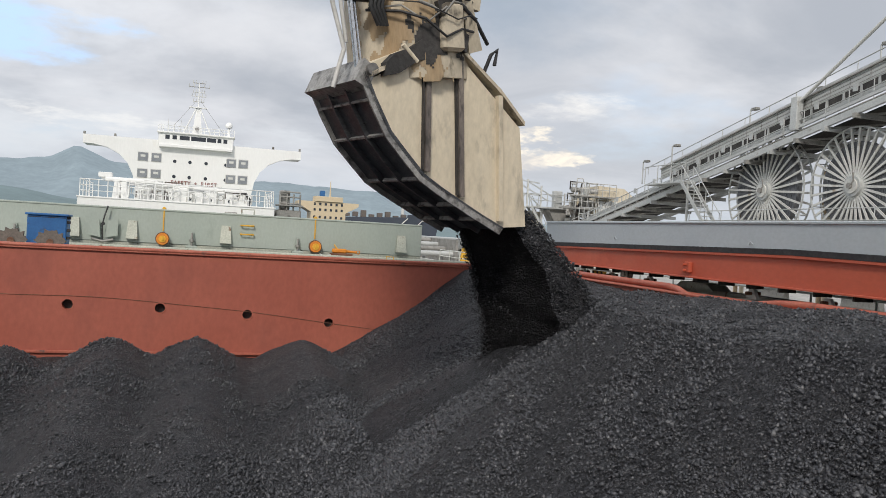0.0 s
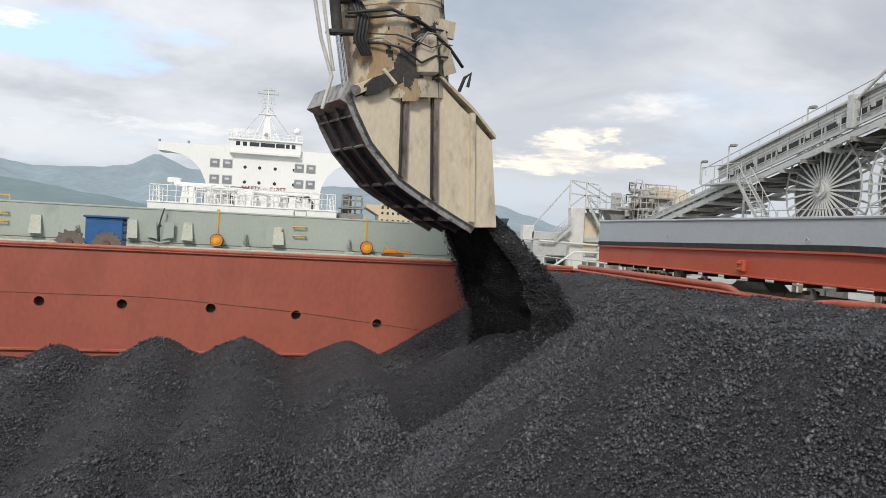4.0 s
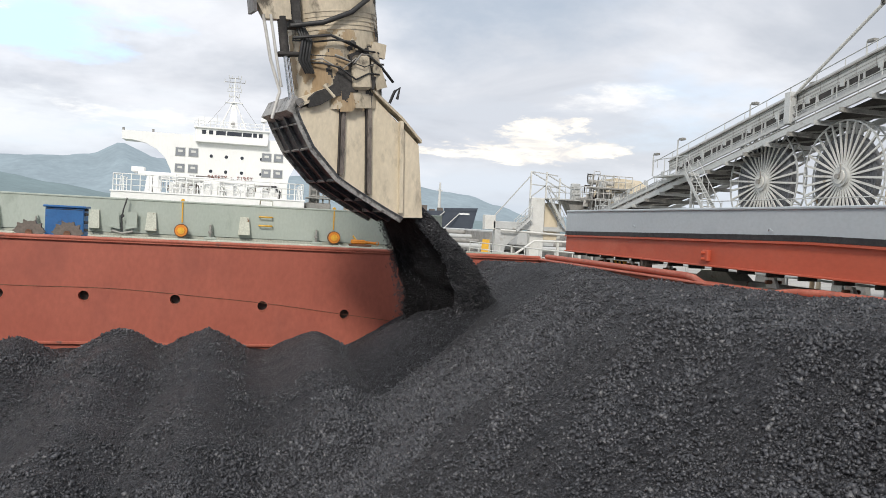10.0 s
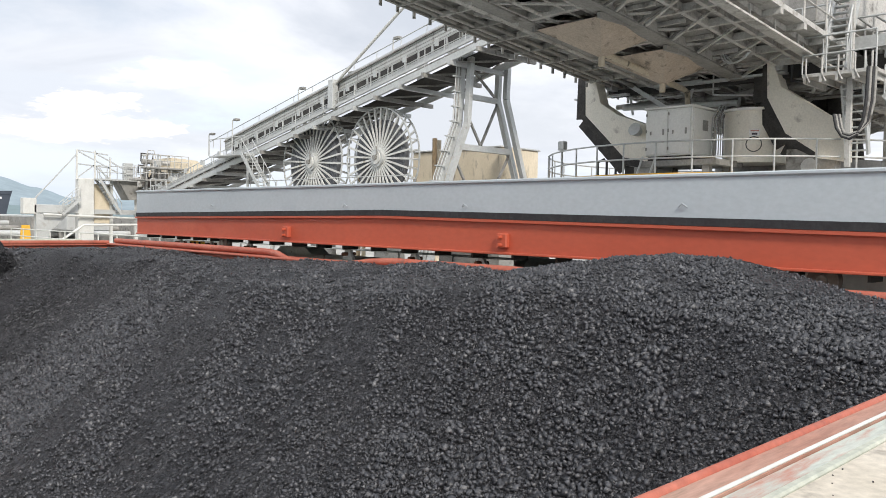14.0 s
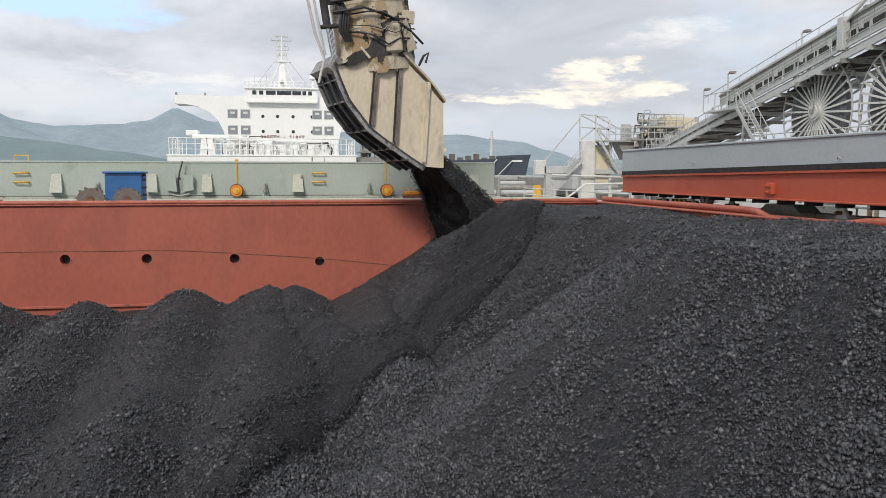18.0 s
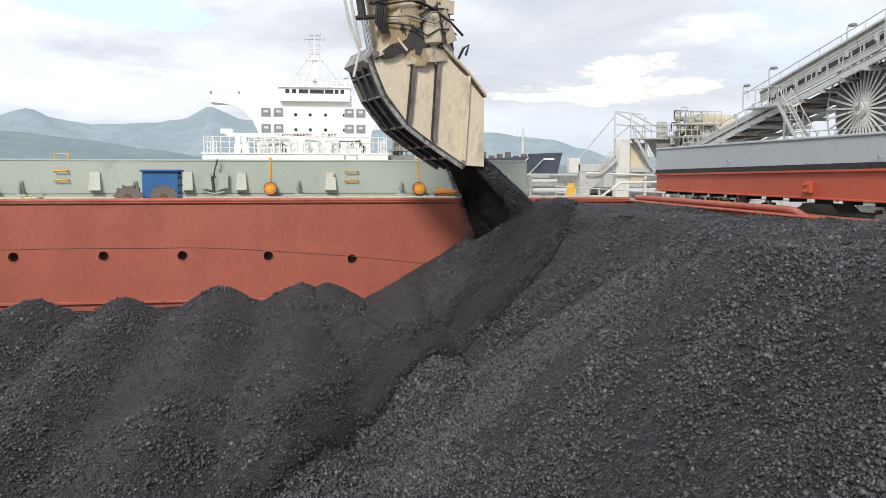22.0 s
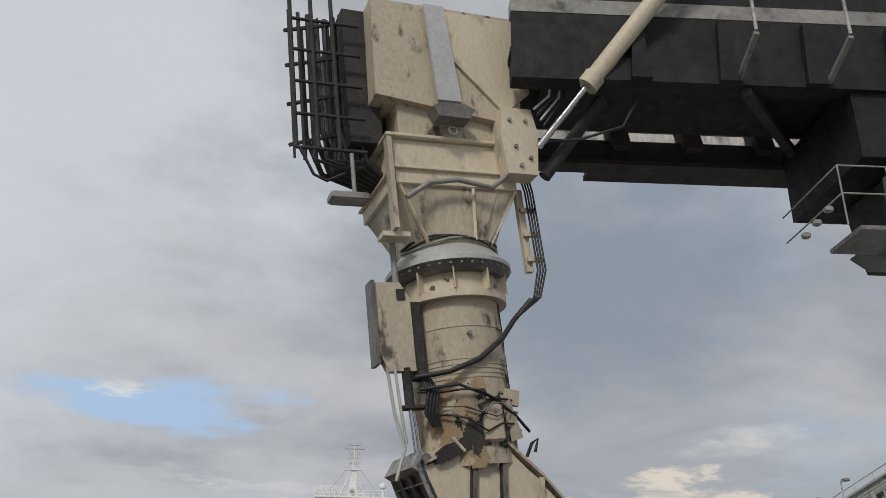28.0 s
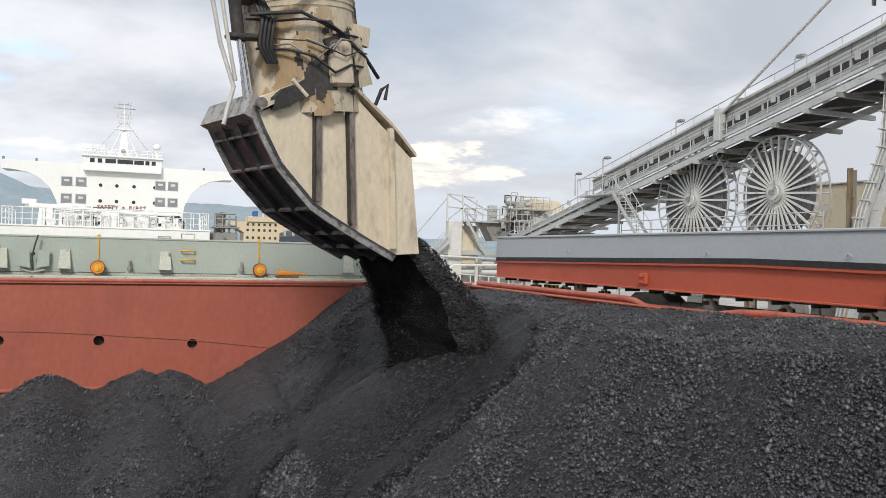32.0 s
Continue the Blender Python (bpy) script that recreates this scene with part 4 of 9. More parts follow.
LOBE = [(5.4, 12.2), (5.05, 10.7), (4.55, 9.8), (3.95, 9.25), (3.2, 8.9), (2.4, 8.6), (1.5, 8.3), (0.6, 7.6), (0.0, 6.6)]


def advance(x, y):
    """Growth of the whole bank towards the middle of the hold, near the end wall."""
    t = np.clip((np.asarray(y) - 10.6) / 4.2, 0, 1)
    w = 1.5 * t * t * (3 - 2 * t)
    return np.clip(height_of(np.asarray(x) + w, y) - height_of(x, y), 0, 1.3)


def fresh_bank(name, gain_of, under, area, mat, base, label):
    """Newly poured coal that grows up out of the old slope."""
    x0, x1, y0, y1 = area
    step = 0.07
    nx, ny = round((x1 - x0) / step), round((y1 - y0) / step)
    gx, gy = np.meshgrid(np.linspace(x0, x1, nx + 1), np.linspace(y0, y1, ny + 1))
    gain = gain_of(gx, gy)
    rough = 0.05 * (field(gx * 1.7, gy * 1.7, 8.0) - 0.5) + 0.035 * (field(gx * 5, gy * 5, 9.0) - 0.5)
    on = gain > 0.012
    z = under(gx, gy) + np.where(on, gain + rough * np.clip(gain / 0.1, 0, 1), -0.12)
    v = np.stack([gx - base[0], gy - base[1], z - base[2]], -1).reshape(-1, 3)
    idx = np.arange((nx + 1) * (ny + 1)).reshape(ny + 1, nx + 1)
    quads = np.stack([idx[:-1, :-1], idx[:-1, 1:], idx[1:, 1:], idx[1:, :-1]], -1).reshape(-1, 4)
    keep = on.reshape(-1)[quads].any(1)
    me = bpy.data.meshes.new(name)
    me.from_pydata(v.tolist(), [], quads[keep].tolist())
    me.polygons.foreach_set("use_smooth", [True] * len(me.polygons))
    me.materials.append(mat)
    ob = new(name, me)
    ob.location = base
    return tagged(ob, label, "coal", kind="stuff")


def lobe(edge, wide, high, area, seed, n, base):
    """A dark tongue of fresh coal with lumps gathered along its rim."""
    under = lambda x, y: height_of(x, y) + advance(x, y)
    gain_of = lambda x, y: lobe_gain(x, y, edge, wide, high)

    def here(x, y):
        g = gain_of(x, y)
        rim = np.exp(-((g / high - 0.45) / 0.28) ** 2)
        return np.where(g > 0.03, np.clip(0.16 + 0.75 * rim * (g < 0.9 * high) + 0.5 * (field(x * 3, y * 3, 4.0) - 0.5), 0.02, 1), 0.0)

    ob = fresh_bank("fresh_coal_tongue", gain_of, under, area, COAL_SPREAD, base, "dark freshly poured coal spread over the older heap")
    return ob, scatter("fresh_coal_lumps", n, seed, area, 0.012, 0.050, base, lambda x, y: under(x, y) + gain_of(x, y), here, LUMP_FRESH)


BANK = (fresh_bank("coal_bank", advance, height_of, (-0.4, HATCH_R - 0.02, 10.6, WALL_Y - 0.015), COAL, (3, 14, 0), "black coal bank built up against the end wall"),
        scatter("coal_lumps", 20000, 16, (0.0, 6.6, 10.2, 17.9), 0.015, 0.054, (3, 14, 0), lambda x, y: height_of(x, y) + advance(x, y), lambda x, y: patchy(x, y) * (advance(x, y) > 0.05)))
FRESH = lobe(TONGUE, (2.6, 0.6), 0.12, (-1.6, 5.6, 5.9, WALL_Y - 0.3), 31, 15000, (2.5, 12, 0))
FRESH_LOBE = lobe(LOBE, (3.2, 0.9), 0.16, (-0.9, 5.7, 6.2, 15.0), 32, 15000, (2.5, 10, 0))


# ---------------------------------------------------------------- hatch covers and things on the ship
def side_cover():
    """The open hatch cover, rolled aside to the dock."""
    x0, x1, y0, y1 = 7.6, 15.4, 0.6, 17.8
    root = thing("hatch_cover", ((x0 + x1) / 2, (y0 + y1) / 2, 1.3), "grey steel hatch cover with a red lower side, rolled open", "hatch cover")
    # the grey skirt is deepest near its middle joint
    prof = [(y1, 1.99), (9.3, 2.085), (y0, 1.97)]
    front = [(x0, y1, 2.455), (x0, y0, 2.455)] + [(x0, y, z) for y, z in reversed(prof)]
    part("upper_side", Mesh().prism(front, (0.04, 0, 0)), GREY_COVER, root, "grey painted upper side plate")
    strip = [(x0 - 0.012, y, z) for y, z in prof] + [(x0 - 0.012, y, z - 0.085) for y, z in reversed(prof)]
    part("rubber_seal", Mesh().prism(strip, (0.05, 0, 0)), RUBBER, root, "black rubber sealing strip")
    low = [(x0 + 0.02, y, z - 0.085) for y, z in prof] + [(x0 + 0.02, y0, 1.53), (x0 + 0.02, y1, 1.53)]
    part("lower_side", Mesh().prism(low, (0.04, 0, 0)), RED_COVER, root, "bright red lower side plate")
    lip = [(x0 - 0.03, y, z - 0.09) for y, z in prof] + [(x0 - 0.03, y, z - 0.125) for y, z in reversed(prof)]
    part("red_flange", Mesh().prism(lip, (0.07, 0, 0)), RED_COVER, root)
    part("bottom_flange", Mesh().span((x0 - 0.02, y0, 1.515), (x0 + 0.16, y1, 1.545), ch=0.008), RED_COVER, root)
    part("top_plate", Mesh().span((x0, y0, 2.455), (x1, y1, 2.475)), GREY_COVER, root)
    part("top_rim", Mesh().span((x0 - 0.025, y0, 2.44), (x0 + 0.03, y1, 2.485), ch=0.012), GREY_COVER, root)
    part("end_plate", Mesh().span((x0 + 0.04, y1 - 0.03, 2.03), (x1, y1, 2.455)), GREY_COVER, root)
    part("end_plate_red", Mesh().span((x0 + 0.06, y1 - 0.05, 1.53), (x1, y1 - 0.01, 2.03)), RED_COVER, root)
    part("end_plate", Mesh().span((x0 + 0.06, y0, 1.53), (x1, y0 + 0.03, 2.455)), GREY_COVER, root)
    part("outer_side", Mesh().span((x1 - 0.03, y0, 1.53), (x1, y1, 2.455)), GREY_COVER, root)
    part("bottom_plate", Mesh().span((x0 + 0.06, y0 + 0.03, 1.56), (x1 - 0.03, y1 - 0.05, 1.58)), SOOT_SHADE, root)
    for y in (11.79, 6.87):
        lug = part("lug", Mesh().span((x0 - 0.05, y - 0.09, 1.60), (x0 + 0.03, y + 0.09, 1.79), ch=0.015), RED_COVER, root, "red locking lug")
        part("pin", Mesh().rod((x0 - 0.12, y, 1.74), (x0 - 0.04, y, 1.74), 0.025), RED_COVER, lug)
        part("pin", Mesh().rod((x0 - 0.12, y, 1.64), (x0 - 0.04, y, 1.64), 0.025), RED_COVER, lug)
    for y in (14.3, 10.1, 7.5, 4.3):
        part("clip", Mesh().pipe([(x0 - 0.02, y, 2.13), (x0 - 0.04, y + 0.05, 2.17), (x0 - 0.02, y + 0.1, 2.13)], 0.008, 5), GREY_COVER, root)
    for y in (14.4, 3.0):
        w = part("wheel", Mesh().rod((x0 + 0.25, y, 1.43), (x0 + 0.37, y, 1.43), 0.15, n=20), RUST_BROWN, root, "dark rolling wheel")
        part("hub", Mesh().rod((x0 + 0.22, y, 1.43), (x0 + 0.26, y, 1.43), 0.05, n=12), STEEL_DARK, w)
    for i in range(24):
        part("underside_rib", Mesh().span((x0 + 0.2, y0 + 0.5 + i * 0.72, 1.44), (x0 + 0.5, y0 + 0.54 + i * 0.72, 1.56)), SOOT_SHADE, root)


side_cover()


def roller_track():
    root = thing("roller_track", (9.0, 9, 0), "grey-green beam on short posts carrying the hatch cover", "track")
    part("beam", Mesh().span((8.6, 1.0, 1.10), (8.85, 17.9, 1.28), ch=0.012), GREEN_PALE, root)
    for i in range(14):
        y = 1.6 + i * 1.22
        part("post", Mesh().span((8.62, y, 0), (8.84, y + 0.78, 1.10)), GREEN, root)
    part("hose_box", Mesh().prism([(8.4, 12.2, 1.28), (8.4, 13.4, 1.28), (8.4, 13.2, 1.40), (8.4, 12.4, 1.40)], (0.4, 0, 0)), GREEN_PALE, root)
    return root


roller_track()


def cover_clutter():
    """Small gear along the dock-side coaming, under the edge of the open cover."""
    rg = random.Random(41)
    root = thing("coaming_cleat", (8.0, 9, 1.28), "rust-stained pale cleat on the coaming beam", "cleat", "coaming cleats")
    part("base", Mesh().span((7.86, 8.8, 1.19), (8.14, 9.2, 1.27), ch=0.015), GREEN_PALE, root)
    part("arm", Mesh().prism([(8.0, 8.86, 1.27), (8.0, 9.14, 1.27), (8.0, 9.06, 1.43), (8.0, 8.96, 1.43)], (0.06, 0, 0)), WHITE_DIRTY, root)
    part("pin", Mesh().rod((7.9, 9.0, 1.36), (8.16, 9.0, 1.36), 0.03, n=8), RUST, root)
    for y in (4.4, 6.2, 7.6, 10.6, 13.6, 15.1, 16.4):
        copy_thing(root, pose(8.0, y + rg.uniform(-0.2, 0.2), 1.28, rz=rg.uniform(-8, 8)))
    beam = thing("coaming_beam", (7.9, 9.5, 0), "pale grey-green ledge beside the dock-side coaming", "beam")
    part("shelf", Mesh().span((7.45, 1.2, 1.10), (8.45, 17.9, 1.19), ch=0.012), GREEN_PALE, beam)
    for i in range(12):
        part("stay", Mesh().prism([(7.5, 1.8 + 1.4 * i, 1.10), (8.3, 1.8 + 1.4 * i, 1.10), (7.5, 1.8 + 1.4 * i, 0.2)], (0, 0.03, 0)), GREEN, beam)
    plank = thing("loose_plank", (8.3, 14.0, 1.19), "weathered pale plank lying on the ledge", "plank")
    part("board", Mesh().box((8.2, 14.0, 1.215), (0.22, 1.1, 0.05), rz=14, ch=0.008), WHITE_DIRTY, plank)
    stripe = thing("hazard_plate", (8.3, 16.2, 1.19), "yellow and black striped plate on the ledge", "plate")
    part("plate", Mesh().span((8.22, 15.9, 1.19), (8.26, 16.5, 1.40)), YELLOW, stripe)
    for k in range(3):
        part("stripe", Mesh().prism([(8.212, 15.95 + 0.2 * k, 1.20), (8.212, 16.03 + 0.2 * k, 1.20), (8.212, 16.10 + 0.2 * k, 1.39), (8.212, 16.02 + 0.2 * k, 1.39)], (0.01, 0, 0)), RUBBER, stripe)


cover_clutter()


def deck_winch():
    root = thing("deck_winch", (10.4, 7.6, 0), "white painted deck machine beside the hatch", "winch")
    part("bed", Mesh().span((9.7, 6.0, 0), (11.2, 9.2, 0.7), ch=0.04), WHITE_DIRTY, root)
    part("drum", Mesh().rod((10.4, 6.6, 0.95), (10.4, 8.6, 0.95), 0.4, n=20), WHITE_DIRTY, root)
    for y in (6.5, 8.6):
        part("flange", Mesh().rod((10.4, y, 0.95), (10.4, y + 0.06, 0.95), 0.55, n=20), WHITE_DIRTY, root)
    part("gearbox", Mesh().span((9.9, 5.3, 0.3), (10.9, 6.2, 1.25), ch=0.06), WHITE_DIRTY, root)
    return root


w1 = deck_winch()
copy_thing(w1, pose(11.0, 2.6, 0, rz=90))


def end_bracket():
    root = thing("cover_stopper", (8.4, 2.6, 0), "white steel stopper plate with a round eye", "stopper")
    part("plate", Mesh().prism([(8.3, 2.2, 1.0), (8.3, 3.6, 1.0), (8.3, 3.6, 1.48), (8.3, 2.3, 1.48), (8.3, 2.1, 1.3)], (0.06, 0, 0)), WHITE_DIRTY, root)
    part("eye", Mesh().ring((8.33, 2.1, 1.28), (1, 0, 0), 0.09, 0.06, 0.07, 18), WHITE_DIRTY, root)
    part("foot", Mesh().span((8.2, 2.2, 0), (8.5, 3.6, 1.0)), WHITE_DIRTY, root)


end_bracket()


def ship_rail():
    root = thing("ship_railing", (13.9, 20, 0), "white pipe railing along the ship's side", "railing")
    railing(root, [(13.9, -8, 0), (13.9, 48, 0)], 1.1, 2.0, 0.03, WHITE_DIRTY, (1.0, 0.66, 0.33))
    root = thing("ship_railing", (-17.8, 30, 0), "white pipe railing along the ship's side", "railing")
    railing(root, [(-17.8, 0, 0), (-17.8, 60, 0)], 1.1, 3.0, 0.03, WHITE_DIRTY, (1.0, 0.66, 0.33))


ship_rail()


def closed_cover():
    """The next hatch, closed: a grey-green cover with its fittings."""
    y = 21.6
    root = thing("closed_hatch_cover", (-6, 28, 1.3), "grey-green closed steel hatch cover with rungs and wheels", "hatch cover")
    part("body", Mesh().span((-17.5, y, 1.36), (5.5, 35.5, 2.235), ch=0.02), GREEN, root)
    part("top_rim", Mesh().span((-17.5, y - 0.02, 2.20), (5.5, y + 0.08, 2.25), ch=0.012), GREEN, root)
    part("skirt", Mesh().span((-17.5, y + 0.02, 1.28), (5.5, y + 0.10, 1.38)), GREEN_PALE, root)
    for x, w in ((-11.9, 0.15), (-5.72, 0.15), (0.19, 0.15), (4.9, 0.15), (-2.10, 0.14), (-3.44, 0.13)):
        lo, hi = 1.46, 1.92
        wedge = [(x - w, y - 0.16, lo), (x + w, y - 0.16, lo), (x + w * 0.75, y - 0.05, hi), (x - w * 0.75, y - 0.05, hi), (x - w, y, lo), (x + w, y, lo), (x + w * 0.75, y, hi), (x - w * 0.75, y, hi)]
        part("stiffener", Mesh().add(wedge, [(0, 1, 2, 3), (7, 6, 5, 4), (0, 4, 5, 1), (1, 5, 6, 2), (2, 6, 7, 3), (3, 7, 4, 0)]), GREEN_PALE, root, "pale wedge-shaped stiffener")
    for x in (-13.6, -6.53, 0.73):
        for z in (1.72, 1.95):
            part("rung", Mesh().pipe([(x - 0.16, y, z), (x - 0.16, y - 0.10, z), (x + 0.16, y - 0.10, z), (x + 0.16, y, z)], 0.022, 6), YELLOW, root)
        part("rung", Mesh().pipe([(x - 0.16, y + 0.05, 2.25), (x - 0.16, y + 0.05, 2.38), (x + 0.16, y + 0.05, 2.38), (x + 0.16, y + 0.05, 2.25)], 0.02, 6), GREEN_PALE if x > 0 else YELLOW, root)


closed_cover()
for k, (yy, ye) in enumerate(((38.0, 47.0), (56.0, 71.0), (76.0, 91.0), (96.0, 111.0))):
    solid("closed_hatch_cover", Mesh().span((-13, yy, 0.9), (8.5, ye, 2.1), ch=0.05), GREEN, (-2, (yy + ye) / 2, 0.9), "grey-green closed hatch cover farther aft", "hatch cover")
    solid("hatch_coaming", Mesh().span((-13.2, yy - 0.2, 0), (8.7, ye + 0.2, 0.9)), GREEN, (-2, (yy + ye) / 2, 0), "grey-green hatch coaming", "coaming", kind="structure")


def cover_wheel():
    root = thing("hatch_roller", (-1.36, 21.45, 1.19), "orange rolling wheel with a yellow hub on the hatch cover", "wheel", "cover wheels")
    y = 21.34
    tyre = part("tyre", Mesh().rod((-1.36, y, 1.50), (-1.36, y + 0.12, 1.50), 0.17, n=24), RUST, root, "rusty orange wheel rim")
    part("face", Mesh().rod((-1.36, y - 0.03, 1.50), (-1.36, y, 1.50), 0.15, n=20), ORANGE, tyre)
    part("hub", Mesh().rod((-1.36, y - 0.06, 1.50), (-1.36, y - 0.03, 1.50), 0.09, n=8), YELLOW, root, "yellow hub")
    part("axle_nut", Mesh().rod((-1.36, y - 0.09, 1.50), (-1.36, y - 0.06, 1.50), 0.035, n=6), YELLOW, root)
    part("yellow_mark", Mesh().span((-1.375, 21.575, 1.70), (-1.345, 21.60, 2.22)), YELLOW, root, "yellow vertical mark")
    part("mark_top", Mesh().rod((-1.36, 21.60, 2.26), (-1.36, 21.66, 2.26), 0.05, n=10), YELLOW, root)
    return root


cw = cover_wheel()
for dx in (-6.86, 3.87, -13.4):
    copy_thing(cw, pose(-1.36 + dx, 21.45, 1.19))


def cleat():
    root = thing("hatch_cleat", (-0.65, 21.5, 1.19), "grey screw cleat on the hatch cover side", "cleat", "hatch cleats")
    part("base", Mesh().span((-0.80, 21.38, 1.30), (-0.50, 21.55, 1.36), ch=0.01), GREEN, root)
    part("bolt", Mesh().rod((-0.65, 21.46, 1.34), (-0.65, 21.46, 1.68), 0.025), STEEL_DARK, root)
    part("nut", Mesh().rod((-0.65, 21.46, 1.46), (-0.65, 21.46, 1.52), 0.06, n=6), STEEL_DARK, root)
    part("ear", Mesh().prism([(-0.74, 21.56, 1.36), (-0.56, 21.56, 1.36), (-0.62, 21.56, 1.72), (-0.68, 21.56, 1.72)], (0, -0.04, 0)), GREEN, root)
    return root


cl = cleat()
for x in (-7.5, -4.76, 2.05, -11.2):
    copy_thing(cl, pose(x, 21.5, 1.19))


def stay_fitting():
    root = thing("hose_stay", (-2.77, 21.4, 1.19), "grey twin plates with a hanging hose", "fitting")
    for s in (-1, 1):
        part("plate", Mesh().prism([(-2.77 + s * 0.06, 21.5, 1.46), (-2.77 + s * 0.34, 21.5, 1.52), (-2.77 + s * 0.34, 21.5, 1.90), (-2.77 + s * 0.10, 21.5, 1.90)], (0, -0.05, 0)), GREEN, root)
    part("foot", Mesh().pipe([(-3.02, 21.42, 1.42), (-2.77, 21.42, 1.36), (-2.52, 21.42, 1.42)], 0.03), STEEL_DARK, root)
    part("hose", Mesh().pipe([(-2.77, 21.40, 1.42), (-2.79, 21.40, 1.75), (-2.75, 21.40, 1.98), (-2.68, 21.45, 2.25)], 0.018), CABLE, root)
    part("clamp", Mesh().rod((-2.77, 21.36, 1.80), (-2.77, 21.42, 1.80), 0.045, n=8), RUBBER, root)


stay_fitting()


def orange_fitting():
    root = thing("quick_release_hook", (3.15, 21.3, 1.19), "orange painted hook gear on the ledge", "hook")
    part("body", Mesh().span((2.95, 21.24, 1.36), (3.35, 21.36, 1.48), ch=0.03), ORANGE, root)
    part("arm", Mesh().rod((3.3, 21.30, 1.42), (3.62, 21.30, 1.40), 0.035), ORANGE, root)
    part("eye", Mesh().ring((3.66, 21.3, 1.40), (0, 1, 0), 0.045, 0.02, 0.04, 14), ORANGE, root)
    part("lever", Mesh().rod((3.1, 21.30, 1.46), (3.0, 21.30, 1.58), 0.02), YELLOW, root)
    part("shoe", Mesh().span((2.9, 21.2, 1.30), (3.5, 21.38, 1.36), ch=0.01), RUST, root)
    part("chain", Mesh().pipe([(2.62, 21.2, 1.32), (2.75, 21.15, 1.24), (2.9, 21.2, 1.31)], 0.02), STEEL, root)
    return root


of = orange_fitting()
copy_thing(of, pose(-10.4, 21.3, 1.19))


def blue_bin():
    y = 19.6
    root = thing("blue_box", (-3.70, y, 1.19), "blue painted steel box with black hinges on the ledge", "box")
    part("body", Mesh().span((-4.10, y - 0.25, 1.22), (-3.30, y + 0.30, 1.93), ch=0.02), BLUE, root)
    part("lid", Mesh().span((-4.14, y - 0.29, 1.93), (-3.26, y + 0.34, 1.98), ch=0.012), BLUE, root, "blue lid")
    for x in (-4.00, -3.40):
        part("foot", Mesh().span((x - 0.05, y - 0.2, 1.19), (x + 0.05, y + 0.2, 1.22)), RUBBER, root)
    for z in (1.45, 1.62, 1.80, 1.90):
        part("hinge", Mesh().span((-3.31, y - 0.20, z - 0.03), (-3.23, y - 0.08, z + 0.03), ch=0.008), RUBBER, root)
    part("gap", Mesh().span((-4.08, y - 0.253, 1.885), (-3.32, y - 0.248, 1.90)), RUBBER, root)


blue_bin()


def gear_pile():
    root = thing("chain_gear", (-4.32, 19.0, 1.19), "grimy brown toothed gear plate lying by the box", "gear", "gear plates")
    cx, r, pts = -4.32, 0.24, []
    for i in range(30):
        a = -0.5 + (math.pi + 1.0) * i / 29
        rr = r * (1.0 + 0.10 * math.sin(i * 2.3)) + (0.035 if i % 4 < 2 else 0)
        pts.append((cx + rr * 1.15 * math.cos(a), 18.95, 1.37 + rr * 0.95 * math.sin(a)))
    part("plate", Mesh().prism(pts, (0, 0.09, 0)), RUST_BROWN, root)
    part("boss", Mesh().rod((cx, 18.90, 1.36), (cx, 19.1, 1.36), 0.07, n=12), RUST, root)
    part("shoe", Mesh().span((cx - 0.3, 18.85, 1.19), (cx + 0.3, 19.15, 1.27), ch=0.01), RUST_BROWN, root)
    return root


gp = gear_pile()
copy_thing(gp, pose(-3.55, 18.98, 1.19))


def ledge_clutter():
    root = thing("deck_socket", (-6.9, 20.2, 1.19), "small yellow deck socket", "socket", "deck sockets")
    part("stem", Mesh().rod((-6.9, 20.2, 1.19), (-6.9, 20.2, 1.28), 0.07, n=12), YELLOW, root)
    part("bail", Mesh().pipe([(-7.0, 20.2, 1.26), (-7.0, 20.2, 1.36), (-6.8, 20.2, 1.36), (-6.8, 20.2, 1.26)], 0.014, 6), YELLOW, root)
    copy_thing(root, pose(4.3, 20.2, 1.19))
    root = thing("rubber_hose", (-7.8, 20.0, 1.19), "thin hose and rope lying along the ledge", "hose")
    part("run", Mesh().pipe([(-9.0 + 0.25 * i, 20.0 + 0.08 * math.sin(i * 1.3), 1.215) for i in range(14)], 0.02, 6), CABLE, root)
    root = thing("guide_block", (0.15, 19.2, 1.19), "rusty guide block on the coaming ledge", "block", "guide blocks")
    part("body", Mesh().span((-0.12, 19.05, 1.19), (0.40, 19.35, 1.30), ch=0.02), RUST, root)
    part("cap", Mesh().span((-0.14, 19.03, 1.30), (0.42, 19.37, 1.33), ch=0.01), GREEN_PALE, root)
    root = thing("rail_end", (4.0, 19.3, 1.19), "rust-stained white rail fitting on the ledge", "fitting")
    part("bar", Mesh().pipe([(2.6, 19.2, 1.27), (2.9, 19.2, 1.22), (4.6, 19.2, 1.22)], 0.03), WHITE_DIRTY, root)
    for i in range(4):
        part("foot", Mesh().span((2.95 + i * 0.5, 19.15, 1.19), (3.05 + i * 0.5, 19.25, 1.22)), RUST, root)


ledge_clutter()


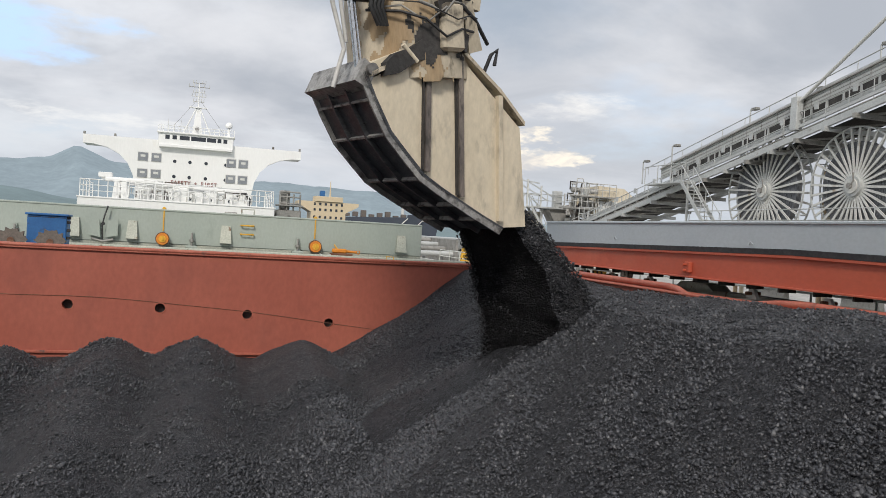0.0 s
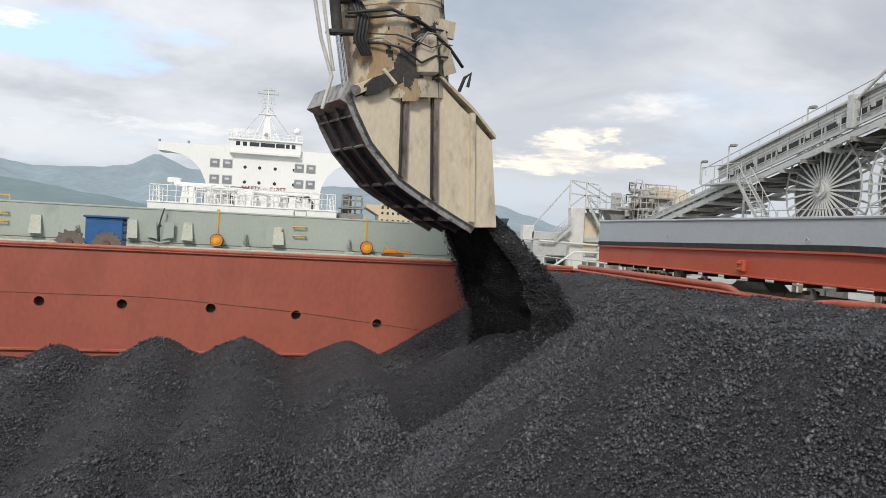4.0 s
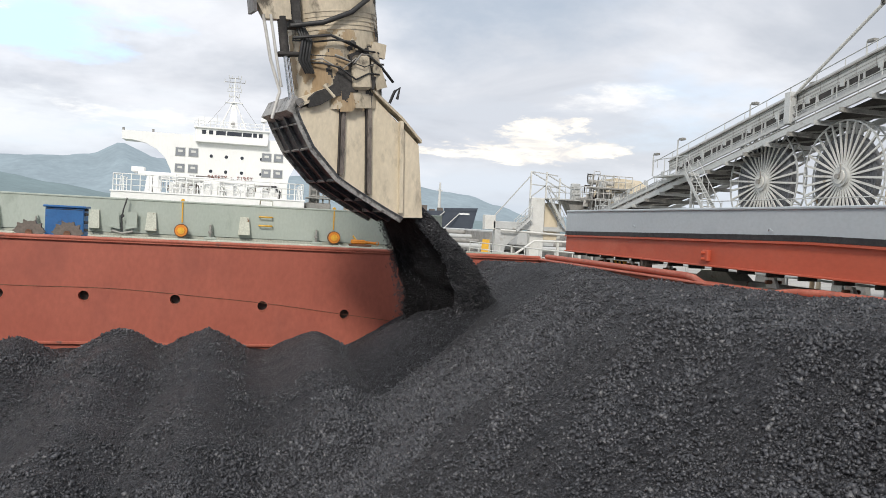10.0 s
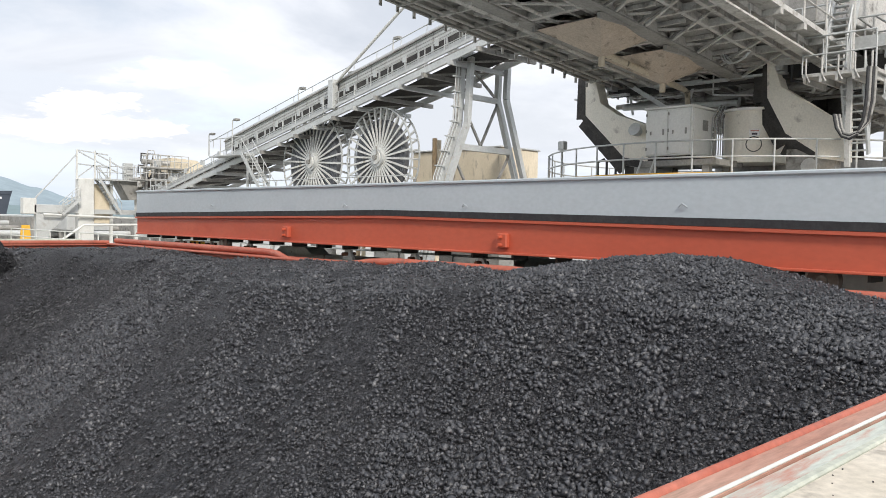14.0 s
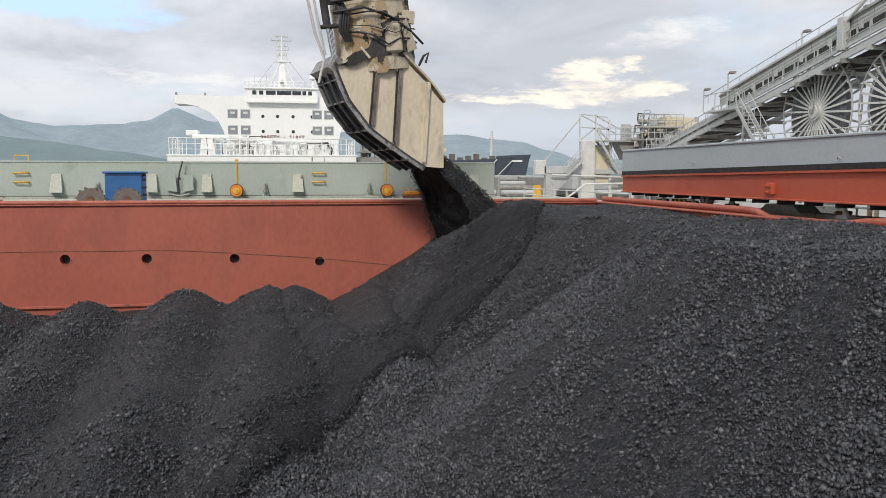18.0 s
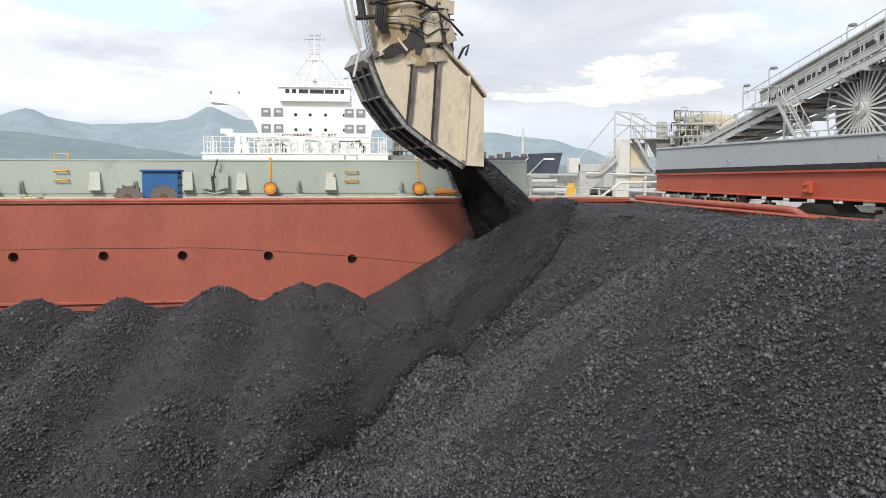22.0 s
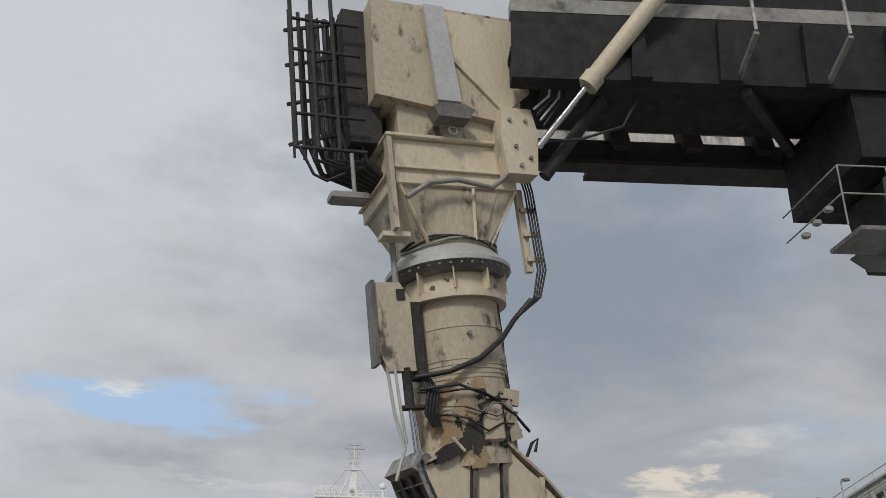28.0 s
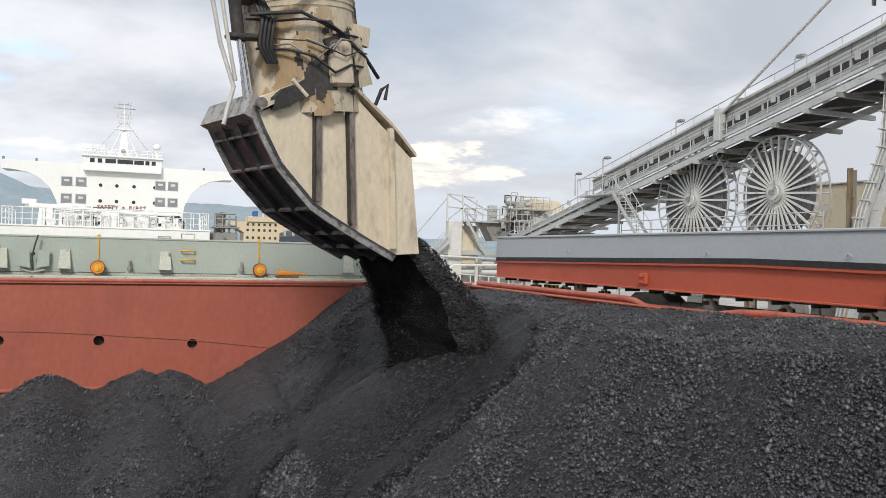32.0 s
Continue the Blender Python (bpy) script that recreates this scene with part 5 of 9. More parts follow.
def deck_house():
    """The white platform house amidships, with cargo pipes and a rail on its roof."""
    y = 49.0
    root = thing("pipe_platform", (-1.75, 52, 0), "white platform house with railings and pipework on top", "deckhouse")
    part("wall", Mesh().span((-7.2, y, 0), (3.7, y + 6, 3.05), ch=0.03), WHITE, root)
    part("eave", Mesh().span((-7.25, y - 0.05, 2.98), (3.75, y + 6.05, 3.07), ch=0.015), WHITE, root)
    for z, k in ((4.02, 0.03), (3.7, 0.022), (3.38, 0.022)):
        part("rail", Mesh().pipe([(-7.1, y + 5.8, z), (-7.1, y + 0.1, z), (3.6, y + 0.1, z), (3.6, y + 5.8, z)], k, 6), WHITE, root)
    for i in range(23):
        x = -7.1 + 10.7 * i / 22
        if -4.6 < x < 1.2 and i % 3:
            continue
        part("post", Mesh().rod((x, y + 0.1, 3.05), (x, y + 0.1, 4.02), 0.03, n=6), WHITE, root)
    for i in range(1, 5):
        for x in (-7.1, 3.6):
            part("post", Mesh().rod((x, y + i * 1.4, 3.05), (x, y + i * 1.4, 4.02), 0.03, n=6), WHITE, root)
    part("main_pipe", Mesh().pipe([(-5.9, y + 1.2, 4.15), (-3.2, y + 1.2, 4.15), (-3.0, y + 1.2, 4.0), (1.8, y + 1.2, 3.92), (2.1, y + 1.2, 3.75), (2.1, y + 1.2, 3.2)], 0.14, 12), WHITE, root)
    part("second_pipe", Mesh().pipe([(-4.9, y + 1.6, 3.35), (-4.9, y + 1.6, 3.95), (-0.4, y + 1.6, 3.80), (-0.4, y + 1.6, 3.2)], 0.10, 12), WHITE, root)
    part("bend", Mesh().pipe([(1.35, y + 0.8, 3.25), (1.6, y + 0.8, 3.75), (2.0, y + 0.8, 3.80), (2.25, y + 0.8, 3.45), (2.2, y + 0.8, 3.1)], 0.09, 10), CABLE, root, "black bent hose")
    for x in (-5.25, -4.85):
        part("pedestal", Mesh().prism([(x - 0.25, y + 0.9, 3.05), (x + 0.25, y + 0.9, 3.05), (x + 0.12, y + 0.9, 4.1), (x - 0.12, y + 0.9, 4.1)], (0, 0.5, 0)), WHITE, root)
    part("crane_post", Mesh().rod((-5.1, y + 2, 3.05), (-5.1, y + 2, 4.2), 0.28, 0.2, n=14), WHITE, root)
    part("crane_jib", Mesh().bar((-6.2, y + 2, 4.25), (-2.6, y + 2, 4.12), 0.16), WHITE, root)
    part("cabinet", Mesh().span((-6.35, y + 1.6, 4.25), (-5.6, y + 2.2, 4.55), ch=0.03), WHITE, root)
    for x, w, z0, z1 in ((-4.1, 0.7, 3.05, 3.75), (-3.2, 0.5, 3.05, 3.55), (-2.1, 0.8, 3.05, 3.9), (-0.9, 0.9, 3.05, 3.5), (0.3, 0.5, 3.05, 3.8), (1.1, 0.6, 3.05, 3.6)):
        part("valve_block", Mesh().span((x, y + 0.7, z0), (x + w, y + 1.3, z1), ch=0.04), WHITE, root)
    for i in range(7):
        x = -3.9 + i * 0.85
        part("riser", Mesh().pipe([(x, y + 0.5, 3.05), (x, y + 0.5, 3.6 + 0.1 * (i % 3)), (x + 0.4, y + 0.5, 3.7 + 0.1 * (i % 3)), (x + 0.4, y + 0.5, 3.1)], 0.045, 8), WHITE_DIRTY if i % 2 else WHITE, root)
        part("hand_wheel", Mesh().ring((x + 0.2, y + 0.35, 3.45), (0, 1, 0), 0.15, 0.03, 0.03, 14), STEEL_DARK if i % 2 else WHITE_DIRTY, root)
    rg = random.Random(12)
    for i in range(34):
        x = rg.uniform(-4.8, 2.6)
        w, z0, z1 = rg.uniform(0.2, 1.1), rg.uniform(3.05, 3.4), rg.uniform(3.5, 4.25)
        yy = y + rg.uniform(0.3, 3.0)
        part("branch_pipe", Mesh().pipe([(x, yy, z0), (x, yy, z1), (x + w, yy, z1), (x + w, yy, z0)], rg.uniform(0.02, 0.055), 6), (WHITE, WHITE_DIRTY, WHITE, STEEL, RUST_BROWN)[i % 5], root)
    part("rung", Mesh().pipe([(0.85, y - 0.02, 2.35), (0.85, y - 0.1, 2.62), (1.5, y - 0.1, 2.62), (1.5, y - 0.02, 2.35)], 0.03, 6), STEEL_DARK, root)
    root2 = thing("machinery_stack", (4.6, 52, 0), "dark steel mast and winch gear beside the platform", "machinery")
    part("base", Mesh().span((3.9, y + 1, 0), (5.4, y + 3, 3.0), ch=0.05), STEEL_DARK, root2)
    part("frame", Mesh().span((4.1, y + 1.2, 3.0), (4.7, y + 2, 4.2), ch=0.04), STEEL_DARK, root2)
    for x in (4.1, 4.5, 4.9, 5.3):
        part("post", Mesh().rod((x, y + 1, 3.0), (x, y + 1, 4.0), 0.05, n=6), STEEL_DARK, root2)
    for z in (3.4, 3.8, 4.1):
        part("crossbar", Mesh().rod((4.1, y + 1, z), (5.3, y + 1, z), 0.05, n=6), STEEL_DARK, root2)
    part("platform", Mesh().span((3.9, y + 0.8, 3.25), (5.5, y + 2.4, 3.32)), STEEL_DARK, root2)


deck_house()


def bridge_house():
    """The aft house with its bridge wings, windows and mast."""
    y = 125.0
    cx = -1.85
    root = thing("bridge_house", (cx, y + 6, 0), "white ship's accommodation block with wide bridge wings", "superstructure")
    m = Mesh()
    # the front face with the swept undersides of the wings
    prof = [(-8.2, 0.0), (8.3, 0.0), (8.3, 6.5), (8.6, 8.2), (9.4, 9.9), (10.6, 11.1), (12.2, 11.9), (14.0, 12.25), (15.45, 12.3), (15.45, 13.55), (-15.45, 13.55),
            (-15.45, 12.3), (-14.0, 12.25), (-12.2, 11.9), (-10.6, 11.1), (-9.4, 9.9), (-8.6, 8.2), (-8.2, 6.5)]
    m.prism([(cx + px, y, pz) for px, pz in prof], (0, 1.4, 0))
    part("front_wall", m, WHITE, root)
    part("house_body", Mesh().span((cx - 8.2, y + 1.4, 0), (cx + 8.3, y + 15, 12.2)), WHITE, root)
    part("bridge", Mesh().span((cx - 5.3, y - 0.6, 12.9), (cx + 5.3, y + 7, 14.75), ch=0.08), WHITE, root)
    part("bridge_sill", Mesh().span((cx - 5.2, y - 0.9, 12.55), (cx + 5.2, y, 12.95), ch=0.05), WHITE, root)
    part("eyebrow", Mesh().span((cx - 5.5, y - 0.9, 14.6), (cx + 5.5, y + 7, 14.85), ch=0.05), WHITE, root)
    for a, b in ((-4.35, -3.75), (-3.35, -2.75), (-2.35, -0.95), (-0.75, 1.35), (1.5, 2.8), (3.0, 3.55), (3.85, 4.4)):
        part("bridge_window", Mesh().span((cx + a, y - 0.62, 13.75), (cx + b, y - 0.55, 14.35)), GLASS, root, "dark bridge window")
    for sx in (-1, 1):
        for z in (8.55, 10.95):
            for k in (0, 1):
                x = cx + sx * (5.45 + k * 1.85) if sx < 0 else cx + 5.15 + k * 1.75
                w, h = 0.66, 0.58
                fr = part("window_frame", Mesh().span((x - w - 0.08, y - 0.05, z - h - 0.08), (x + w + 0.08, y + 0.02, z + h + 0.08), ch=0.06), WHITE_DIRTY, root)
                part("pane", Mesh().span((x - w, y - 0.08, z - h), (x + w, y - 0.02, z + h)), PANE, fr)
                # a pale patch stands for the white reflection in the glass
                part("mullion", Mesh().span((x - w * 0.5, y - 0.10, z - 0.05), (x + w * 0.5, y - 0.06, z + h * 0.5)), WHITE_DIRTY, fr)
    for x in (-2.9, -0.75, 1.55, 4.4):
        for z in (8.35, 10.6):
            part("porthole", Mesh().rod((cx + x, y - 0.04, z), (cx + x, y, z), 0.25, n=14), GLASS, root)
    for x in (-6.0, -3.0, -0.5, 2.4, 5.2):
        part("porthole", Mesh().rod((cx + x, y - 0.04, 5.2), (cx + x, y, 5.2), 0.25, n=14), GLASS, root)
    for x in (-15.3, -11.2, 11.2, 15.2):
        part("wing_lamp", Mesh().span((cx + x - 0.15, y, 13.55), (cx + x + 0.15, y + 0.3, 13.95), ch=0.03), STEEL_DARK, root)
    part("wing_deck", Mesh().span((cx - 15.45, y + 1.4, 12.3), (cx + 15.45, y + 4.5, 13.0)), WHITE, root)
    for i in range(16):
        x = cx - 5.4 + i * 0.72
        part("roof_post", Mesh().rod((x, y - 0.4, 14.85), (x, y - 0.4, 15.75), 0.05, n=6), WHITE, root)
    for z in (15.3, 15.75):
        part("roof_rail", Mesh().rod((cx - 5.4, y - 0.4, z), (cx + 5.4, y - 0.4, z), 0.05, n=6), WHITE, root)
    root2 = thing("signal_mast", (cx, y + 3, 14.85), "white braced signal mast with radar bars", "mast")
    part("pole", Mesh().prism([(cx - 0.75, y + 3, 14.85), (cx + 0.75, y + 3, 14.85), (cx + 0.28, y + 3, 19.3), (cx - 0.28, y + 3, 19.3)], (0, 0.5, 0)), WHITE, root2)
    for sx in (-1, 1):
        part("brace", Mesh().rod((cx + sx * 2.1, y + 3, 14.85), (cx + sx * 0.3, y + 3, 19.0), 0.11, n=8), WHITE, root2)
        part("stay", Mesh().rod((cx + sx * 4.4, y + 3, 14.85), (cx + sx * 0.3, y + 3, 20.2), 0.025, n=5), STEEL_DARK, root2)
    part("upper_pole", Mesh().rod((cx, y + 3.2, 19.2), (cx, y + 3.2, 23.0), 0.13, 0.07, n=8), WHITE, root2)
    part("platform", Mesh().span((cx - 1.3, y + 2.7, 19.1), (cx + 1.3, y + 3.7, 19.22)), WHITE, root2)
    for z, w in ((20.1, 0.75), (20.9, 1.0), (21.5, 0.8), (22.3, 1.5), (22.9, 0.9)):
        part("yard", Mesh().rod((cx - w, y + 3.2, z), (cx + w, y + 3.2, z), 0.055, n=6), WHITE_DIRTY if z < 22 else STEEL_DARK, root2)
        for sx in (-1, -0.5, 0.5, 1):
            part("aerial", Mesh().rod((cx + sx * w, y + 3.2, z - 0.15), (cx + sx * w, y + 3.2, z + 0.45), 0.05, n=5), WHITE_DIRTY, root2)
    part("horn", Mesh().rod((cx, y + 2.6, 15.9), (cx, y + 2.9, 15.9), 0.35, 0.2, n=12), STEEL_DARK, root2)
    root3 = thing("satellite_dome", (cx + 4.6, y + 2, 14.85), "white satellite dome on a post", "antenna")
    part("stem", Mesh().rod((cx + 4.6, y + 2, 14.85), (cx + 4.6, y + 2, 16.3), 0.18, n=10), WHITE, root3)
    dome = Mesh()
    for i in range(6):
        a0, a1 = -0.6 + i * 0.362, -0.6 + (i + 1) * 0.362
        dome.rod((cx + 4.6, y + 2, 16.7 + 0.55 * math.sin(a0)), (cx + 4.6, y + 2, 16.7 + 0.55 * math.sin(a1)), 0.55 * math.cos(a0), max(0.55 * math.cos(a1), 0.01), n=16, caps=False)
    part("dome", dome, WHITE, root3)
    for i in range(5):
        x = cx - 5.0 + i * 0.9
        r4 = thing("roof_aerial", (x, y + 1, 14.85), "thin whip aerial on the bridge roof", "antenna", "roof aerials")
        part("whip", Mesh().rod((x, y + 1, 14.85), (x, y + 1, 16.2 + 0.6 * (i % 2)), 0.05, 0.03, n=6), WHITE_DIRTY, r4)
        part("base", Mesh().rod((x, y + 1, 14.85), (x, y + 1, 15.05), 0.14, n=8), WHITE, r4)
    # the safety slogan, in raised letters, one by one
    for i, ch in enumerate("SAFETY + FIRST"):
        if ch == " ":
            continue
        cu = bpy.data.curves.new("letter", "FONT")
        cu.body, cu.size, cu.extrude, cu.align_x = ch, 0.82, 0.03, "CENTER"
        tmp = new("letter", cu)
        bpy.context.view_layer.update()
        me = bpy.data.meshes.new_from_object(tmp.evaluated_get(bpy.context.evaluated_depsgraph_get()))
        bpy.data.objects.remove(tmp)
        me.materials.append(SLOGAN_RED)
        ob = new("letter", me)
        ob.parent = root
        ob.matrix_basis = Matrix.Translation((-0.05 + (i - 6.5) * 0.47, -0.10 - 6, 7.22)) @ pose(0, 0, 0, 90, 0, 0)


bridge_house()


def far_ships():
    root = thing("anchored_ship", (38, 262, -9), "buff coloured superstructure of a ship at anchor", "ship")
    part("hull", Mesh().span((20, 258, -9), (58, 300, 3.5), ch=0.8), HULL_DARK, root)
    cx, y = 38.4, 260.0
    prof = [(-5.6, 3.5), (5.6, 3.5), (5.6, 7.2), (9.8, 9.6), (9.8, 10.6), (-9.8, 10.6), (-9.8, 9.6), (-5.6, 7.2)]
    part("house", Mesh().prism([(cx + a, y, b) for a, b in prof], (0, 10, 0)), BUFF, root)
    part("wheelhouse", Mesh().span((cx - 4.5, y - 0.5, 10.6), (cx + 4.5, y + 6, 12.3), ch=0.1), BUFF, root)
    part("funnel", Mesh().span((cx - 1.8, y + 8, 10.6), (cx - 0.2, y + 10, 14.5), ch=0.1), BLUE, root)
    part("mast", Mesh().rod((cx + 0.6, y + 2, 12), (cx + 0.6, y + 2, 17.5), 0.3, 0.12), BUFF, root)
    for i in range(6):
        for z in (5.2, 7.6, 9.4):
            part("window", Mesh().span((cx - 4.8 + i * 1.75, y - 0.08, z), (cx - 4.1 + i * 1.75, y, z + 0.8)), GLASS, root)
    root = thing("anchored_bulk_carrier", (95, 420, -9), "dark hulled bulk carrier moored at the pier", "ship")
    pts = [(66, 400, 8.5), (117.5, 400, 10.8), (116, 400, 4.0), (113.5, 400, -9), (66, 400, -9)]
    part("hull", Mesh().prism(pts, (0, 30, 0)), HULL_DARK, root)
    part("bulwark", Mesh().prism([(100, 399.8, 9.9), (117.5, 399.8, 10.6), (118, 399.8, 12.2), (100, 399.8, 11.4)], (0, 1, 0)), HULL_DARK, root)
    part("foremast", Mesh().rod((98.5, 405, 10), (98.5, 405, 24.5), 0.9, 0.5), WHITE_DIRTY, root)
    part("mast_top", Mesh().span((97.3, 404.5, 20.0), (99.7, 405.5, 20.8)), WHITE_DIRTY, root)
    part("name_bar", Mesh().span((108, 399.7, 8.4), (113.5, 399.95, 9.3)), WHITE_MARK, root, "pale bar of unreadable lettering")
    for i in range(8):
        part("deck_gear", Mesh().span((68 + i * 4.2, 402, 9.0), (70.5 + i * 4.2, 405, 10.6 + (i % 3) * 0.9), ch=0.1), RUST_BROWN, root)
    for a, b in (((100, 399, 9.5), (88, 395, -1)), ((108, 399, 9), (96, 395, -2))):
        part("mooring_line", Mesh().rod(a, b, 0.25, n=5), WHITE_DIRTY, root)


far_ships()


# ---------------------------------------------------------------- the ship loader on the pier
MOVES_WITH_LOADER = []


def rolling(name, base, label, category, group=""):
    ob = thing(name, base, label, category, group)
    MOVES_WITH_LOADER.append((ob, Vector(base)))
    return ob


def floor_z(y):
    """Underside of the inclined conveyor gallery."""
    return 2.85 + (61.2 - y) * 0.2115


def gallery():
    x0, x1, ya, yb = 28.0, 31.6, 63.0, 21.5
    root = rolling("conveyor_gallery", (29.8, 42, -1.2), "inclined grey steel conveyor gallery with a walkway and hooded belt", "conveyor")
    line = lambda dx, dz, a=ya, b=yb: ((dx, a, floor_z(a) + dz), (dx, b, floor_z(b) + dz))
    for x in (x0, x1):
        part("stringer", Mesh().bar(*line(x, 0.16), 0.14, 0.32), STEEL, root)
        part("upper_chord", Mesh().bar(*line(x, 0.62), 0.10, 0.16), STEEL, root)
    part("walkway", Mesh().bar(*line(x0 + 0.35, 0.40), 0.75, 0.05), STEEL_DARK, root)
    part("belt_underside", Mesh().bar(*line(30.1, 0.30), 2.2, 0.06), SOOT_SHADE, root)
    part("side_panel", Mesh().bar(*line(x0 + 0.32, 1.72, 50.5, yb), 0.06, 0.70), STEEL, root, "pale corrugated hood side")
    part("hood", Mesh().bar(*line(x0 + 1.3, 2.12, 50.5, yb), 2.0, 0.26), STEEL, root, "pale belt hood")
    part("hood_ridge", Mesh().bar(*line(x0 + 0.8, 2.32, 50.5, yb), 0.06, 0.10), STEEL_DARK, root)
    for k in range(7):
        part("panel_rib", Mesh().bar(*line(x0 + 0.285, 1.46 + 0.095 * k, 50.5, yb), 0.02, 0.035), STEEL_DARK if k % 2 else WHITE_DIRTY, root)
    for i in range(34):
        y = ya + (yb - ya) * (i + 0.2) / 34
        if y > 50.3:
            continue
        part("panel_joint", Mesh().span((x0 + 0.275, y - 0.02, floor_z(y) + 1.42), (x0 + 0.29, y + 0.02, floor_z(y) + 2.02)), STEEL_DARK, root)
    part("gutter_rail", Mesh().bar(*line(x0 + 0.22, 2.06, 50.5, yb), 0.10, 0.06), STEEL_DARK, root)
    n = 40
    for i in range(n):
        y = ya + (yb - ya) * (i + 0.5) / n
        z = floor_z(y)
        if y > 50.0:
            part("idler_frame", Mesh().prism([(x0 + 0.8, y, z + 0.55), (x0 + 2.9, y, z + 0.55), (x0 + 3.0, y, z + 1.15), (x0 + 2.4, y, z + 0.75), (x0 + 1.3, y, z + 0.75), (x0 + 0.7, y, z + 1.15)], (0, 0.10, 0)), STEEL_DARK if i % 2 else RUST_BROWN, root)
            part("belt_rib", Mesh().rod((x0 + 0.7, y, z + 1.15), (x0 + 0.7, y, z + 1.75), 0.035, n=6), STEEL, root)
            continue
        # black plates stand for the dark openings below the hood
        part("idler_gap", Mesh().box((x0 + 0.30, y, z + 1.22), (0.05, 0.90, 0.40), m=Matrix.Rotation(-math.atan(0.2115), 3, "X")), SOOT_SHADE, root)
        part("hood_post", Mesh().span((x0 + 0.24, y - 0.55, z + 0.95), (x0 + 0.34, y - 0.45, z + 1.5)), STEEL, root)
    part("open_belt", Mesh().bar(*line(x0 + 1.85, 0.95, ya, 50.5), 2.0, 0.10), SOOT_SHADE, root, "coal-black open belt")
    part("belt_frame", Mesh().bar(*line(x0 + 0.30, 0.95), 0.08, 0.16), STEEL, root)
    for i in range(22):
        y = ya + (yb - ya) * (i + 0.5) / 22
        z = floor_z(y)
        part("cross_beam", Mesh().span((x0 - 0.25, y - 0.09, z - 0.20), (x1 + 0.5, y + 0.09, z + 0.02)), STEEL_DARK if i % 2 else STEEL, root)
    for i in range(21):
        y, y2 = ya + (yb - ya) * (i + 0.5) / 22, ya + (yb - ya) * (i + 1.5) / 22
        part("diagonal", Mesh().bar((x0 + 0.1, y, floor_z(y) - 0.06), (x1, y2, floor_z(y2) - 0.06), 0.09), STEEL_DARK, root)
    for k in (1.35, 0.95):
        part("rail", Mesh().rod(*line(x0, k), 0.028, n=6), STEEL, root)
    for i in range(30):
        y = ya + (yb - ya) * i / 29
        part("post", Mesh().rod((x0, y, floor_z(y) + 0.3), (x0, y, floor_z(y) + 1.38), 0.03, n=6), STEEL, root)
    for i in range(14):
        y = 58 - i * 2.4
        z = floor_z(y)
        part("bracket_plate", Mesh().box((x0 - 0.03, y, z + 1.28), (0.05, 0.28, 0.34)), STEEL, root)
    part("upper_rail", Mesh().rod(*line(x0 + 0.5, 2.75, 53, yb), 0.03, n=6), STEEL, root)
    for i in range(16):
        y = 52.5 - i * 2.0
        part("upper_post", Mesh().rod((x0 + 0.5, y, floor_z(y) + 2.2), (x0 + 0.5, y, floor_z(y) + 2.78), 0.025, n=6), STEEL, root)
    # level landing at the foot of the hood
    part("landing", Mesh().span((x0 - 0.9, 46.0, 6.02), (x0, 50.5, 6.10)), STEEL, root)
    for y in (46.0, 47.5, 49.0, 50.5):
        part("post", Mesh().rod((x0 - 0.9, y, 6.1), (x0 - 0.9, y, 7.2), 0.03, n=6), STEEL, root)
    part("rail", Mesh().rod((x0 - 0.9, 46.0, 7.2), (x0 - 0.9, 50.5, 7.2), 0.03, n=6), STEEL, root)


gallery()


def stair(root, a, b, width, n, axis=(1, 0, 0)):
    """A steel stair from a up to b: two strings, treads, and handrails."""
    a, b, w = Vector(a), Vector(b), Vector(axis) * width
    for s in (0, 1):
        part("string", Mesh().bar(a + w * s, b + w * s, 0.06, 0.22), STEEL, root)
        up = Vector((0, 0, 0.95))
        part("handrail", Mesh().rod(a + w * s + up, b + w * s + up, 0.03, n=6), STEEL, root)
        for i in range(5):
            p = a.lerp(b, i / 4) + w * s
            part("baluster", Mesh().rod(p, p + up, 0.025, n=6), STEEL, root)
    for i in range(n):
        p = a.lerp(b, (i + 0.5) / n)
        part("tread", Mesh().box(p + w / 2, (max(abs(w.x), 0.22), max(abs(w.y), 0.22), 0.04)), STEEL, root)


st = rolling("access_stair", (27.2, 45, -1.2), "steel stair down from the conveyor walkway", "stair")
stair(st, (26.9, 43.2, 3.2), (26.9, 46.0, 6.05), 0.8, 13)
part("column", Mesh().rod((27.4, 46.0, -1.2), (27.4, 46.0, 6.0), 0.08), STEEL, st)
part("column", Mesh().rod((27.4, 43.1, -1.2), (27.4, 43.1, 3.2), 0.08), STEEL, st)


